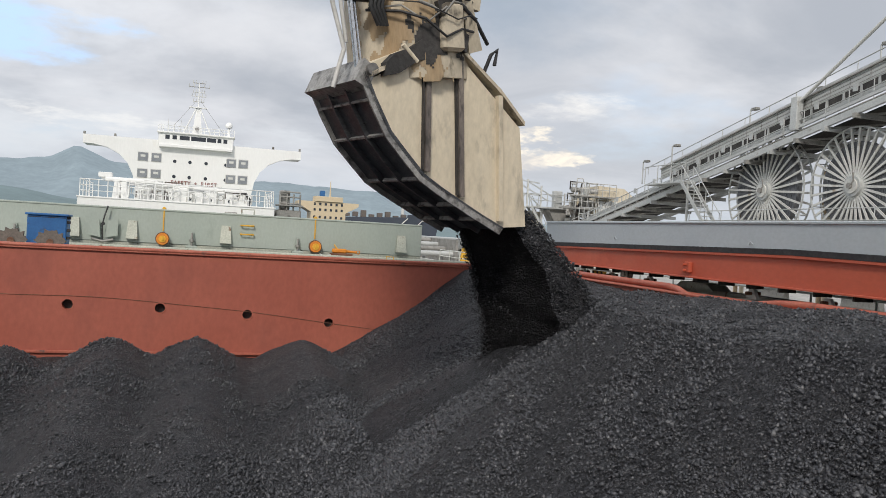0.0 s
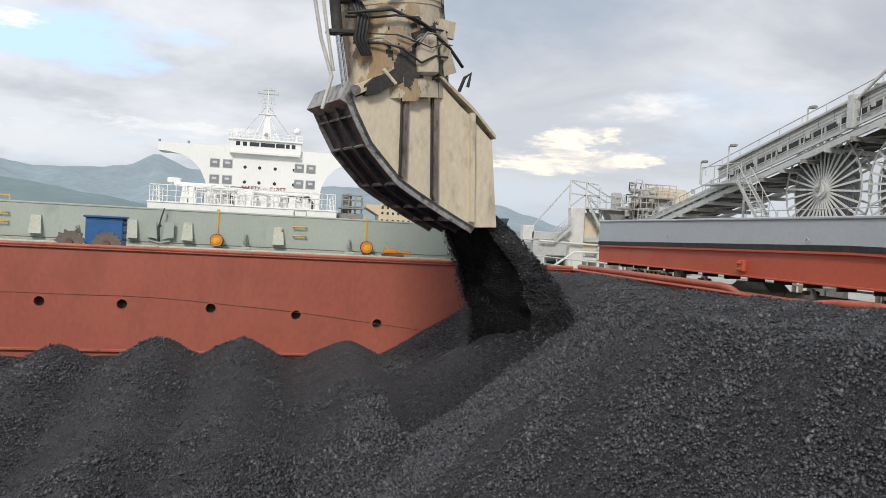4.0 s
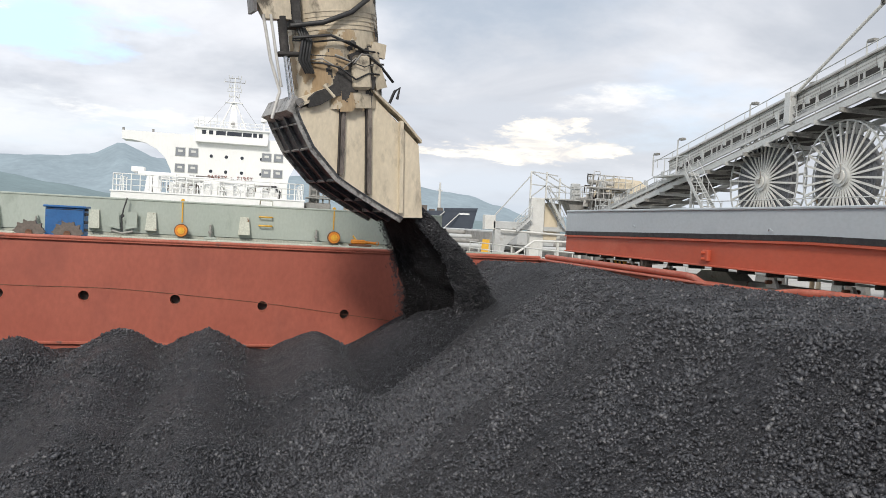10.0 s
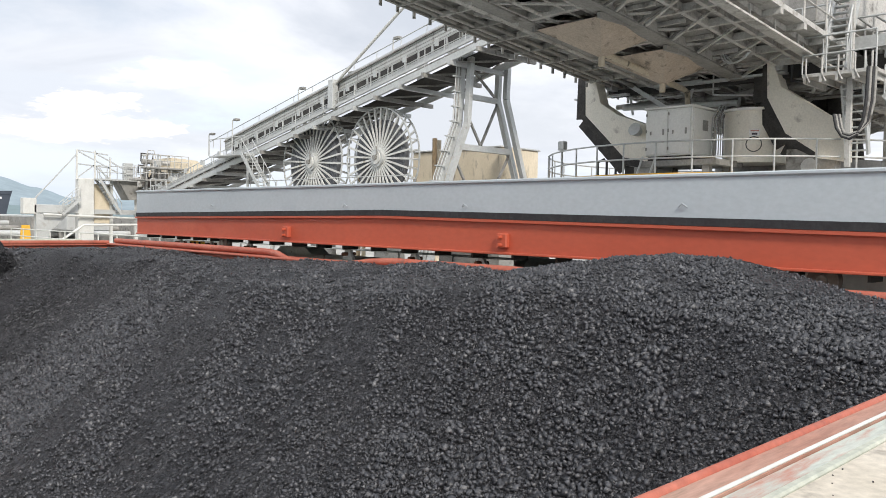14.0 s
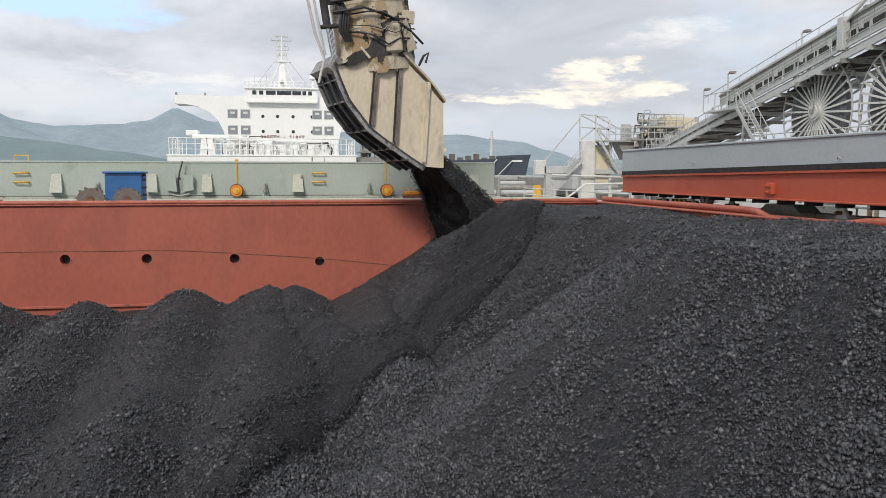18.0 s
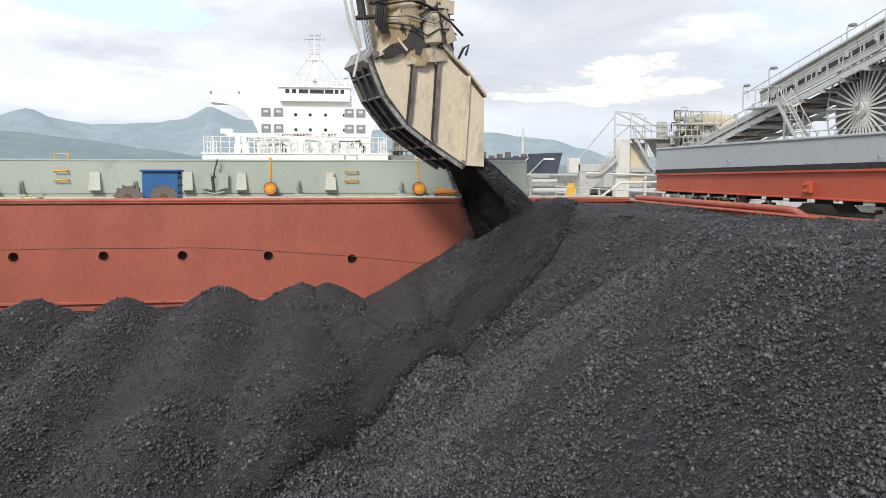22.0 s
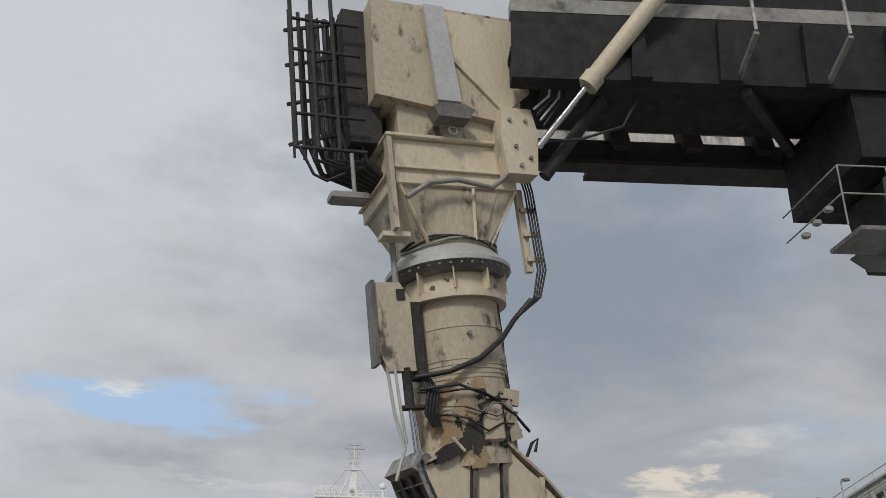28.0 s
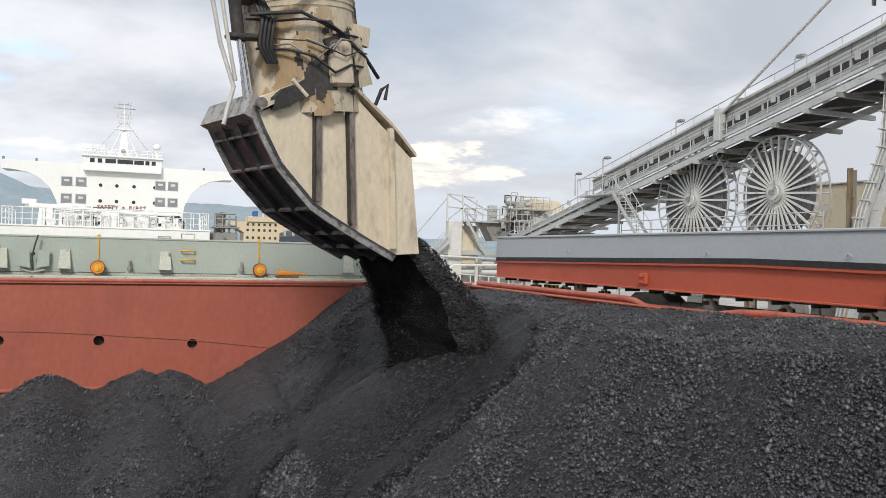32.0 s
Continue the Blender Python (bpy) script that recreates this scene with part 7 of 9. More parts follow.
def machine_deck():
    """The underside of the slewing deck above the turntable: girders, beams and pipes."""
    root = rolling("machine_deck", (31, 12, 6.6), "grimy underside of the slewing machine deck with girders", "deck")
    part("plate", Mesh().span((25.6, 8.2, 7.55), (40, 17.6, 7.65)), STEEL_DARK, root)
    for i in range(9):
        y = 4.4 + i * 1.6
        part("girder", Mesh().span((25.6, y, 7.0), (40, y + 0.22, 7.55)), STEEL, root)
    for i in range(7):
        x = 26.0 + i * 2.0
        part("cross_girder", Mesh().span((x, 4.0, 6.8), (x + 0.25, 17.6, 7.2)), STEEL_DARK if i % 2 else SOOT_SHADE, root)
    for i, (x, z) in enumerate(((26.3, 6.55), (27.4, 6.75), (28.8, 6.5), (30.2, 6.7))):
        part("pipe_run", Mesh().pipe([(x, 4.5, z), (x, 12.0, z), (x + 0.6, 13.0, z), (x + 0.6, 17.8, z)], 0.10 - 0.015 * i, 8), STEEL if i % 2 else STEEL_DARK, root)
    for i in range(5):
        a = 0.5 + i * 1.25
        part("leg", Mesh().rod((31 + 2.4 * math.cos(a), 12.5 + 2.4 * math.sin(a), 3.6), (31 + 2.0 * math.cos(a), 12.5 + 2.0 * math.sin(a), 7.0), 0.35, n=12), SOOT_SHADE, root)
    part("core", Mesh().rod((31.5, 12.5, 3.6), (31.5, 12.5, 7.0), 1.9, n=28), SOOT_SHADE, root, "dark slewing bearing housing")
    for i in range(9):
        y = 5 + i * 1.45
        part("hanger", Mesh().bar((25.7, y, 7.5), (26.4 + 0.5 * (i % 3), y + 0.8, 6.3), 0.08), STEEL, root)
    part("ladder_side", Mesh().bar((25.9, 17.0, 7.4), (25.9, 14.6, 5.9), 0.08, 0.16), STEEL, root)
    part("ladder_side", Mesh().bar((26.5, 17.0, 7.4), (26.5, 14.6, 5.9), 0.08, 0.16), STEEL, root)
    for i in range(8):
        k = (i + 0.5) / 8
        part("ladder_tread", Mesh().span((25.9, 17.0 - 2.4 * k - 0.1, 7.4 - 1.5 * k), (26.5, 17.0 - 2.4 * k + 0.1, 7.43 - 1.5 * k)), STEEL, root)
    railing(root, [(25.3, 4.2, 7.65), (25.3, 17.5, 7.65)], 1.1, 1.4, 0.03)
    rg = random.Random(19)
    for i in range(34):
        y = rg.uniform(5.0, 17.0)
        x = rg.uniform(25.4, 29.5)
        if i % 3 == 0:
            part("joist", Mesh().bar((x, y, 7.45), (x + rg.uniform(1.5, 3.0), y + rg.uniform(-1.5, 1.5), rg.uniform(6.6, 7.3)), 0.09, 0.14), STEEL if i % 2 else STEEL_DARK, root)
        elif i % 3 == 1:
            part("pipe_drop", Mesh().pipe([(x, y, 7.4), (x, y, rg.uniform(6.3, 6.9)), (x + rg.uniform(-0.4, 0.8), y - rg.uniform(0.8, 2.4), rg.uniform(6.2, 6.8))], rg.uniform(0.03, 0.07), 6), STEEL if i % 4 else CABLE, root)
        else:
            part("cable_tray", Mesh().span((x, y, 6.75 + 0.05 * (i % 5)), (x + 0.3, y + rg.uniform(1.2, 3.0), 6.82 + 0.05 * (i % 5))), STEEL, root)
    part("edge_girder", Mesh().span((25.35, 4.0, 7.3), (25.55, 17.6, 7.66)), STEEL, root)
    part("low_pipe", Mesh().rod((26.6, 17.3, 6.45), (26.4, 12.6, 6.2), 0.11, n=10), STEEL, root, "pale horizontal pipe")
    for k in range(3):
        part("cable_loop", Mesh().pipe([(24.0, 12.17 - 0.05 * k, 7.9), (24.0, 12.13 - 0.07 * k, 7.45), (24.0, 12.00 - 0.09 * k, 7.18 + 0.02 * k), (24.0, 11.80 - 0.06 * k, 7.07), (24.0, 11.55 - 0.05 * k, 7.08 + 0.03 * k), (24.0, 11.28, 7.2 + 0.04 * k), (24.0, 11.08, 7.42 + 0.05 * k), (24.0, 11.02 + 0.03 * k, 7.9)], 0.026, 6), STEEL, root, "hanging grey cable loop")
    for k in range(4):
        part("hanging_hose", Mesh().pipe([(23.0 + 0.05 * k, 8.25 - 0.03 * k, 5.1), (23.0 + 0.05 * k, 8.17 - 0.03 * k, 4.72), (23.0, 8.02 - 0.02 * k, 4.48 + 0.03 * k), (23.0, 7.82, 4.40 + 0.04 * k), (23.0, 7.64 - 0.02 * k, 4.50 + 0.03 * k), (23.0 + 0.05 * k, 7.50 - 0.04 * k, 4.85), (23.0 + 0.05 * k, 7.43 - 0.05 * k, 5.4), (23.0 + 0.05 * k, 7.41 - 0.05 * k, 6.3)], 0.042, 8), STEEL_DARK if k % 2 else CABLE, root, "thick hanging hose")


machine_deck()


def fork(name, x, pts, base, label):
    root = rolling(name, base, label, "bracket", "boom fork arms")
    part("web", Mesh().prism([(x, y, z) for y, z in pts], (0.55, 0, 0)), PALE_CREAM, root)
    edge = Mesh()
    for (ya, za), (yb, zb) in zip(pts[:4], pts[1:4]):
        edge.bar((x + 0.27, ya, za), (x + 0.27, yb, zb), 0.75, 0.10, up=(1, 0, 0))
    part("flange", edge, SOOT_SHADE, root, "black outer flange")
    outer_pts = [(x - 0.012, py_, pz_) for py_, pz_ in pts[:4]]
    inner = [(x - 0.012, pts[3][0], pts[3][1] + 0.18), (x - 0.012, pts[2][0] - 0.06, pts[2][1] + 0.30), (x - 0.012, pts[1][0] - 0.20, pts[1][1] + 0.10), (x - 0.012, pts[0][0] - 0.12, pts[0][1])]
    part("soot_edge", Mesh().prism(outer_pts + inner, (0.012, 0, 0)), SOOT_SHADE, root, "black band along the arm's outer edge")
    part("post", Mesh().rod((x + 0.27, pts[0][0] - 0.15, pts[0][1] - 0.2), (x + 0.27, pts[0][0] - 0.15, pts[0][1] + 0.95), 0.17, n=14), STEEL, root, "grey ram pin housing")
    part("pedestal", Mesh().span((x + 0.05, pts[3][0] - 0.6, -1.2), (x + 0.5, pts[3][0] + 0.9, pts[3][1] + 0.3)), STEEL_DARK, root)
    ym = (pts[2][0] + pts[4][0]) / 2
    part("floodlight", Mesh().rod((x - 0.35, ym, pts[4][1] - 0.1), (x - 0.05, ym, pts[4][1] - 0.2), 0.24, 0.15, n=16), STEEL, root, "round floodlight")
    return root


fork("boom_fork_arm", 25.0, [(18.10, 7.5), (18.14, 5.95), (16.27, 4.1), (14.9, 3.95), (14.9, 5.45), (15.5, 5.58), (16.5, 5.95), (17.28, 6.45), (17.56, 7.4)], (25.2, 16, 3.75), "cream fork arm with a blackened edge carrying the boom")
fork("boom_fork_arm", 25.6, [(11.43, 7.5), (11.46, 6.05), (10.70, 4.67), (9.70, 4.15), (8.8, 4.0), (8.8, 5.28), (9.45, 5.50), (10.82, 6.46), (11.16, 7.45)], (25.8, 9.7, 3.75), "cream fork arm with a blackened edge carrying the boom")

# the boom, drawn pointing along -x from its pivot, and turned by its keys
BOOM_PIVOT = Vector((30.0, 13.5, 8.0))


def boom():
    root = thing("loader_boom", BOOM_PIVOT, "grimy grey steel boom with belt, walkways and pipes", "boom")
    px, py, pz = BOOM_PIVOT
    tip_x = 2.2
    bz = lambda x: 7.2 + (24 - x) * 0.125 if x > 10 else 10.15        # the deep root part climbs to a higher, slimmer head
    line = lambda y, dz, a=36.0, b=10.2: ((a, py + y, bz(a) + dz), (b, py + y, bz(b) + dz))
    for y in (-1.3, 1.3):
        part("bottom_chord", Mesh().bar(*line(y, 0.2), 0.4, 0.45), BOOM_GREY, root)
        part("chord_flange", Mesh().bar(*line(y, -0.04), 0.56, 0.05), STEEL_DARK, root)
        part("top_chord", Mesh().bar(*line(y, 2.3), 0.35, 0.35), STEEL_DARK, root)
        part("head_chord", Mesh().bar((11.5, py + y, 10.25), (tip_x, py + y, 10.25), 0.35, 0.4), TARP_SHADE, root)
        part("head_chord", Mesh().bar((13.5, py + y, 11.6), (tip_x, py + y, 11.6), 0.3, 0.3), STEEL_DARK, root)
        n = 11
        for i in range(n):
            x = 36 - i * (36 - 10.2) / n
            x2 = 36 - (i + 1) * (36 - 10.2) / n
            part("upright", Mesh().bar((x, py + y, bz(x) + 0.2), (x, py + y, bz(x) + 2.3), 0.2), STEEL_DARK, root)
            part("diagonal", Mesh().bar((x, py + y, bz(x) + (0.2 if i % 2 else 2.3)), (x2, py + y, bz(x2) + (2.3 if i % 2 else 0.2)), 0.15), STEEL_DARK, root)
    for i in range(24):
        x = 35.5 - i * 1.42
        if x < 11.4:
            continue
        part("floor_beam", Mesh().span((x - 0.12, py - 1.5, bz(x) + 0.12), (x + 0.12, py + 1.5, bz(x) + 0.5)), STEEL_DARK if i % 3 else BOOM_GREY, root)
    for i in range(11):
        x = 35.5 - i * 3.1
        if x < 14.5:
            continue
        part("floor_brace", Mesh().bar((x, py - 1.3, bz(x) + 0.15), (x - 3.0, py + 1.3, bz(x - 3) + 0.15), 0.14), STEEL_DARK, root)
    part("belt_pan", Mesh().bar(*line(0.0, 0.75), 2.5, 0.08), SOOT_SHADE, root, "coal-black belt pan")
    # roof lies out of view and keeps sky light off the underside
    part("roof_plate", Mesh().bar(*line(0.0, 2.5), 3.0, 0.06), SOOT_SHADE, root)
    for y in (-1.5, 1.5):
        part("side_screen", Mesh().bar(*line(y, 1.3, 30, 10.2), 0.04, 1.5), SOOT_SHADE, root)
    part("head_pan", Mesh().span((tip_x, py - 1.3, 10.7), (13.0, py + 0.75, 10.8)), SOOT_SHADE, root, "black head belt pan")
    # black sheet in place of beams lost in the underside's shade
    part("head_belly", Mesh().span((tip_x + 0.6, py - 1.12, 10.28), (12.5, py + 0.5, 10.34)), TARP_SHADE, root, "black sheet standing for the shaded head underside")
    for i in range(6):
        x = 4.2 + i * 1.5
        part("head_bracket", Mesh().prism([(x, py - 1.62, 10.05), (x + 0.35, py - 1.62, 10.05), (x + 0.22, py - 1.62, 11.3), (x + 0.08, py - 1.62, 11.3)], (0, 0.14, 0)), TARP_SHADE, root)
    part("belt_skirt", Mesh().span((tip_x + 1.2, py - 1.50, 10.05), (11.6, py - 1.44, 10.5)), TARP_SHADE, root, "coal-black rubber skirt")
    part("far_girder", Mesh().span((tip_x + 0.4, py + 1.38, 10.12), (12.4, py + 1.46, 10.8)), GRIMED_CREAM, root, "coal-streaked pale girder web")
    part("girder_flange", Mesh().span((tip_x + 0.4, py + 1.20, 9.96), (12.4, py + 1.60, 10.12)), SOOT_SHADE, root)
    part("girder_rib", Mesh().span((tip_x + 0.4, py + 1.34, 10.44), (12.4, py + 1.38, 10.48)), STEEL_DARK, root)
    for i in range(6):
        x = 4.4 + i * 1.45
        part("drop_bracket", Mesh().prism([(x, py + 0.9, 10.75), (x + 0.36, py + 0.9, 10.75), (x + 0.46, py + 0.9, 10.22), (x + 0.12, py + 0.9, 10.22)], (0, 0.4, 0)), SOOT_SHADE, root)
        part("loose_wire", Mesh().pipe([(x + 0.5, py + 1.2, 10.3), (x + 0.8, py + 1.2, 10.12), (x + 1.1, py + 1.2, 10.18), (x + 1.3, py + 1.2, 10.35)], 0.016, 5), CABLE, root)
    part("cross_strut", Mesh().bar((6.2, py - 1.4, 10.0), (8.4, py + 1.3, 10.2), 0.16, 0.2), SOOT_SHADE, root)
    part("cross_strut", Mesh().bar((9.2, py - 1.4, 10.0), (11.4, py + 1.3, 10.2), 0.16, 0.2), SOOT_SHADE, root)
    part("head_walkway", Mesh().span((tip_x + 2, py + 1.5, 10.2), (11, py + 2.4, 10.3)), SOOT_SHADE, root)
    for s in (-1.42, 1.42):
        part("head_screen", Mesh().span((tip_x, py + s - 0.02, 10.4), (13.0, py + s + 0.02, 12.2)), TARP_SHADE, root)
    # inclined spill hoppers under the belt
    for x in (20.1, 23.3):
        z = bz(x) - 0.04
        m = Mesh().add([(x - 1.5, py - 1.25, z + 0.05), (x + 1.5, py - 1.25, z + 0.05), (x + 1.5, py + 1.1, z + 0.05), (x - 1.5, py + 1.1, z + 0.05), (x + 0.1, py - 0.1, z - 0.72)],
                       [(0, 1, 4), (1, 2, 4), (2, 3, 4), (3, 0, 4), (3, 2, 1, 0)])
        hop = part("spill_hopper", m, HOPPER, root, "brownish spill hopper plates")
        part("outlet", Mesh().rod((x + 0.1, py - 0.1, z - 0.95), (x + 0.1, py - 0.1, z - 0.66), 0.10, n=12), CREAM_DIRTY, hop)
        for dy in (-1.28, 1.13):
            part("hopper_frame", Mesh().span((x - 1.6, py + dy - 0.05, z - 0.02), (x + 1.6, py + dy + 0.05, z + 0.14)), STEEL_DARK, hop)
    part("drain_pipe", Mesh().pipe([(19.7, py - 0.1, 7.55), (19.75, py - 0.1, 7.25), (20.1, py - 0.05, 7.15), (25.0, py + 0.2, 6.65), (25.5, py + 0.3, 6.60), (25.6, py + 0.3, 5.5)], 0.10, 10), CREAM_DIRTY, root, "cream drain pipe")
    part("service_pipe", Mesh().pipe([(34, py + 1.65, bz(34) - 0.05), (10.5, py + 1.65, bz(10.5) - 0.05)], 0.09, 8), BOOM_GREY, root)
    part("service_pipe", Mesh().pipe([(34, py + 1.8, bz(34) + 0.1), (10.5, py + 1.8, bz(10.5) + 0.1)], 0.06, 8), STEEL_DARK, root)
    # walkways on both sides
    for y, s in ((-1.95, -1), (1.95, 1)):
        part("walkway", Mesh().bar(*line(y, 0.35, 36, 10.2), 0.9, 0.08), STEEL_DARK, root)
        for i in range(20):
            x = 35.5 - i * 1.55
            yy = py + y + s * 0.42
            part("post", Mesh().rod((x, yy, bz(x) + 0.35), (x, yy, bz(x) + 1.45), 0.03, n=6), BOOM_GREY, root)
            part("walkway_bracket", Mesh().bar((x, py + y - s * 0.42, bz(x)), (x, yy, bz(x) + 0.3), 0.08), STEEL_DARK, root)
        for k in (1.45, 0.9):
            part("rail", Mesh().rod((36, py + y + s * 0.42, bz(36) + k), (10.2, py + y + s * 0.42, bz(10.2) + k), 0.03, n=6), BOOM_GREY, root)
    # far-side walkway with a toothed edge of brackets, pipes and trays
    part("far_walkway", Mesh().bar((34, py + 3.1, bz(34) + 0.32), (11.5, py + 3.1, bz(11.5) + 0.32), 1.5, 0.06), STEEL_DARK, root)
    part("far_edge", Mesh().bar((34, py + 3.9, bz(34) + 0.25), (11.5, py + 3.9, bz(11.5) + 0.25), 0.10, 0.26), STEEL_DARK, root)
    for y, r_ in ((3.55, 0.07), (3.3, 0.05), (2.75, 0.08)):
        part("service_pipe", Mesh().pipe([(34, py + y, bz(34) + 0.14), (11.5, py + y, bz(11.5) + 0.14)], r_, 8), BOOM_GREY if r_ < 0.06 else STEEL_DARK, root)
    for i in range(34):
        x = 33.5 - i * 0.64
        part("edge_bracket", Mesh().bar((x, py + 3.98, bz(x) + 0.34), (x, py + 3.98, bz(x) - 0.06), 0.05, 0.09), STEEL_DARK if i % 3 else BOOM_GREY, root)
        if i % 2 == 0:
            part("walkway_joist", Mesh().span((x - 0.05, py + 1.4, bz(x) + 0.08), (x + 0.05, py + 3.95, bz(x) + 0.26)), BOOM_GREY if i % 4 else STEEL_DARK, root)
        if i % 3 == 0:
            part("knee_brace", Mesh().bar((x, py + 1.4, bz(x) - 0.1), (x - 0.7, py + 2.6, bz(x - 0.7) + 0.2), 0.08), BOOM_GREY, root)
    for i in range(9):
        x = 26.5 - i * 1.65
        part("deep_cross_girder", Mesh().span((x - 0.10, py - 1.5, bz(x) - 0.02), (x + 0.10, py + 1.5, bz(x) + 0.20)), BOOM_GREY if i % 2 else STEEL_DARK, root)
        part("sway_brace", Mesh().bar((x, py - 1.3, bz(x) + 0.02), (x - 1.65, py + 1.3, bz(x - 1.65) + 0.02), 0.10, 0.06), BOOM_GREY if i % 3 else STEEL_DARK, root)
    # a wide service deck on the near side of the boom's root
    low = lambda x: bz(x) + 0.30
    for y in (-2.7, -3.5, -4.3):
        part("deck_stringer", Mesh().bar((36, py + y, low(36)), (15.5, py + y, low(15.5)), 0.14, 0.24), BOOM_GREY, root)
    part("deck_plate", Mesh().bar((36, py - 3.3, low(36) + 0.18), (16.5, py - 3.3, low(16.5) + 0.18), 2.2, 0.05), STEEL_DARK, root, "grimy service deck plate")
    for i in range(15):
        x = 35.5 - i * 1.38
        part("deck_beam", Mesh().span((x - 0.08, py - 4.9, low(x) - 0.12), (x + 0.08, py - 1.4, low(x) + 0.10)), PALE_GRIME if i % 2 else BOOM_GREY, root)
        part("deck_brace", Mesh().bar((x, py - 1.5, low(x) - 0.3), (x - 0.9, py - 3.4, low(x - 0.9)), 0.08), BOOM_GREY, root)
        part("post", Mesh().rod((x, py - 4.85, low(x)), (x, py - 4.85, low(x) + 1.3), 0.03, n=6), BOOM_GREY, root)
        part("tray_bracket", Mesh().bar((x + 0.6, py - 4.4, low(x + 0.6)), (x + 0.6, py - 4.4, low(x + 0.6) - 0.42), 0.06), BOOM_GREY, root)
    part("outer_walkway", Mesh().bar((36, py - 4.6, low(36) + 0.12), (16.0, py - 4.6, low(16.0) + 0.12), 0.6, 0.14), PALE_GRIME, root)
    for k in (1.3, 0.75):
        part("rail", Mesh().rod((36, py - 4.85, low(36) + k), (16.0, py - 4.85, low(16.0) + k), 0.03, n=6), BOOM_GREY, root)
    part("cable_tray", Mesh().bar((36, py - 4.4, low(36) - 0.42), (17, py - 4.4, low(17) - 0.42), 0.34, 0.06), BOOM_GREY, root)
    for k in range(4):
        part("tray_cable", Mesh().pipe([(36, py - 4.28 - 0.07 * k, low(36) - 0.36), (17.2, py - 4.28 - 0.07 * k, low(17.2) - 0.36)], 0.025, 6), CABLE, root)
    part("machine_house", Mesh().span((27, py - 4.2, 8.6), (35, py - 1.7, 11.8), ch=0.04), BOOM_GREY, root, "pale sheet machine house")
    part("house_roof", Mesh().span((26.8, py - 4.4, 11.8), (35.2, py - 1.5, 11.95), ch=0.03), STEEL_DARK, root)
    part("house_door", Mesh().span((26.96, py - 3.4, 8.7), (27.0, py - 2.5, 10.7)), STEEL_DARK, root)
    rg = random.Random(4)
    for i in range(38):
        x = 34.0 - i * 0.56
        part("idler_bracket", Mesh().bar((x, py - 1.25, bz(x) + 0.55), (x, py + 1.25, bz(x) + 0.55), 0.06, 0.10), BOOM_GREY if i % 3 else STEEL_DARK, root)
    for y, r_ in ((-0.85, 0.05), (-0.35, 0.035), (0.5, 0.06), (1.05, 0.04)):
        part("service_pipe", Mesh().pipe([(35, py + y, bz(35) + 0.02), (13.0, py + y, bz(13.0) + 0.02)], r_, 8), BOOM_GREY, root)
    for i in range(9):
        x = 25.5 - i * 1.5
        part("knee_brace", Mesh().bar((x, py - 1.5, bz(x) + 0.1), (x + 0.9, py - 2.35, bz(x + 0.9) + 0.3), 0.07), BOOM_GREY, root)
        part("walkway_beam", Mesh().span((x - 0.05, py - 2.4, bz(x) + 0.18), (x + 0.05, py - 1.4, bz(x) + 0.30)), BOOM_GREY, root)
    # operator's cabin platform slung under the boom
    part("camera_platform", Mesh().span((7.6, py - 1.6, 7.38), (9.2, py - 0.6, 7.45)), RUSTED, root)
    for x in (7.4, 8.2, 9.0, 10.0):
        part("post", Mesh().rod((x, py - 1.6, 7.45), (x, py - 1.6, 8.5), 0.016, n=6), STEEL_DARK, root)
    for z in (8.0, 8.5):
        part("rail", Mesh().pipe([(7.4, py + 0.4, z), (7.4, py - 1.6, z), (10.0, py - 1.6, z)], 0.016, 6), STEEL_DARK, root)
    # the housing's shade is in its near-black colour
    part("hanger", Mesh().span((8.0, py - 1.4, 8.80), (10.6, py + 1.2, 10.2)), TARP_SHADE, root, "black shaded drive housing")
    part("slung_frame", Mesh().prism([(8.9, py - 1.4, 7.5), (10.0, py - 1.4, 7.5), (10.3, py - 1.4, 8.75), (8.7, py - 1.4, 8.75)], (0, 2.0, 0)), SOOT_SHADE, root)
    for i in range(6):
        part("frame_strut", Mesh().bar((8.7 + 0.3 * i, py - 1.45, 8.8), (8.9 + 0.36 * i, py - 1.3, 7.3 - 0.05 * (i % 2)), 0.07 + 0.03 * (i % 3)), STEEL_DARK if i % 2 else SOOT_SHADE, root)
    part("chute_plate", Mesh().prism([(8.9, py - 1.65, 7.75), (10.2, py - 1.65, 7.75), (10.2, py - 1.65, 8.6), (9.6, py - 1.65, 8.6)], (0, 0.2, 0)), CREAM_DIRTY, root)
    part("lower_bracket", Mesh().prism([(8.5, py - 1.7, 7.28), (10.2, py - 1.7, 7.28), (10.2, py - 1.7, 7.5), (8.2, py - 1.7, 7.5)], (0, 1.6, 0)), RUSTED, root)
    for i in range(7):
        x = 8.3 + 0.3 * i
        part("frame_plate", Mesh().prism([(x, py - 1.72, 7.62 + 0.05 * (i % 3)), (x + 0.26, py - 1.72, 7.66), (x + 0.20, py - 1.72, 8.6), (x + 0.06, py - 1.72, 8.5)], (0, 0.5, 0)), (RUSTED, BOOM_GREY, SOOT_SHADE)[i % 3], root)
        part("pipe_loop", Mesh().pipe([(x, py - 1.5, 7.5), (x + 0.1, py - 1.6, 7.30 - 0.03 * (i % 2)), (x + 0.3, py - 1.6, 7.32), (x + 0.4, py - 1.5, 7.6)], 0.022, 6), CABLE, root)
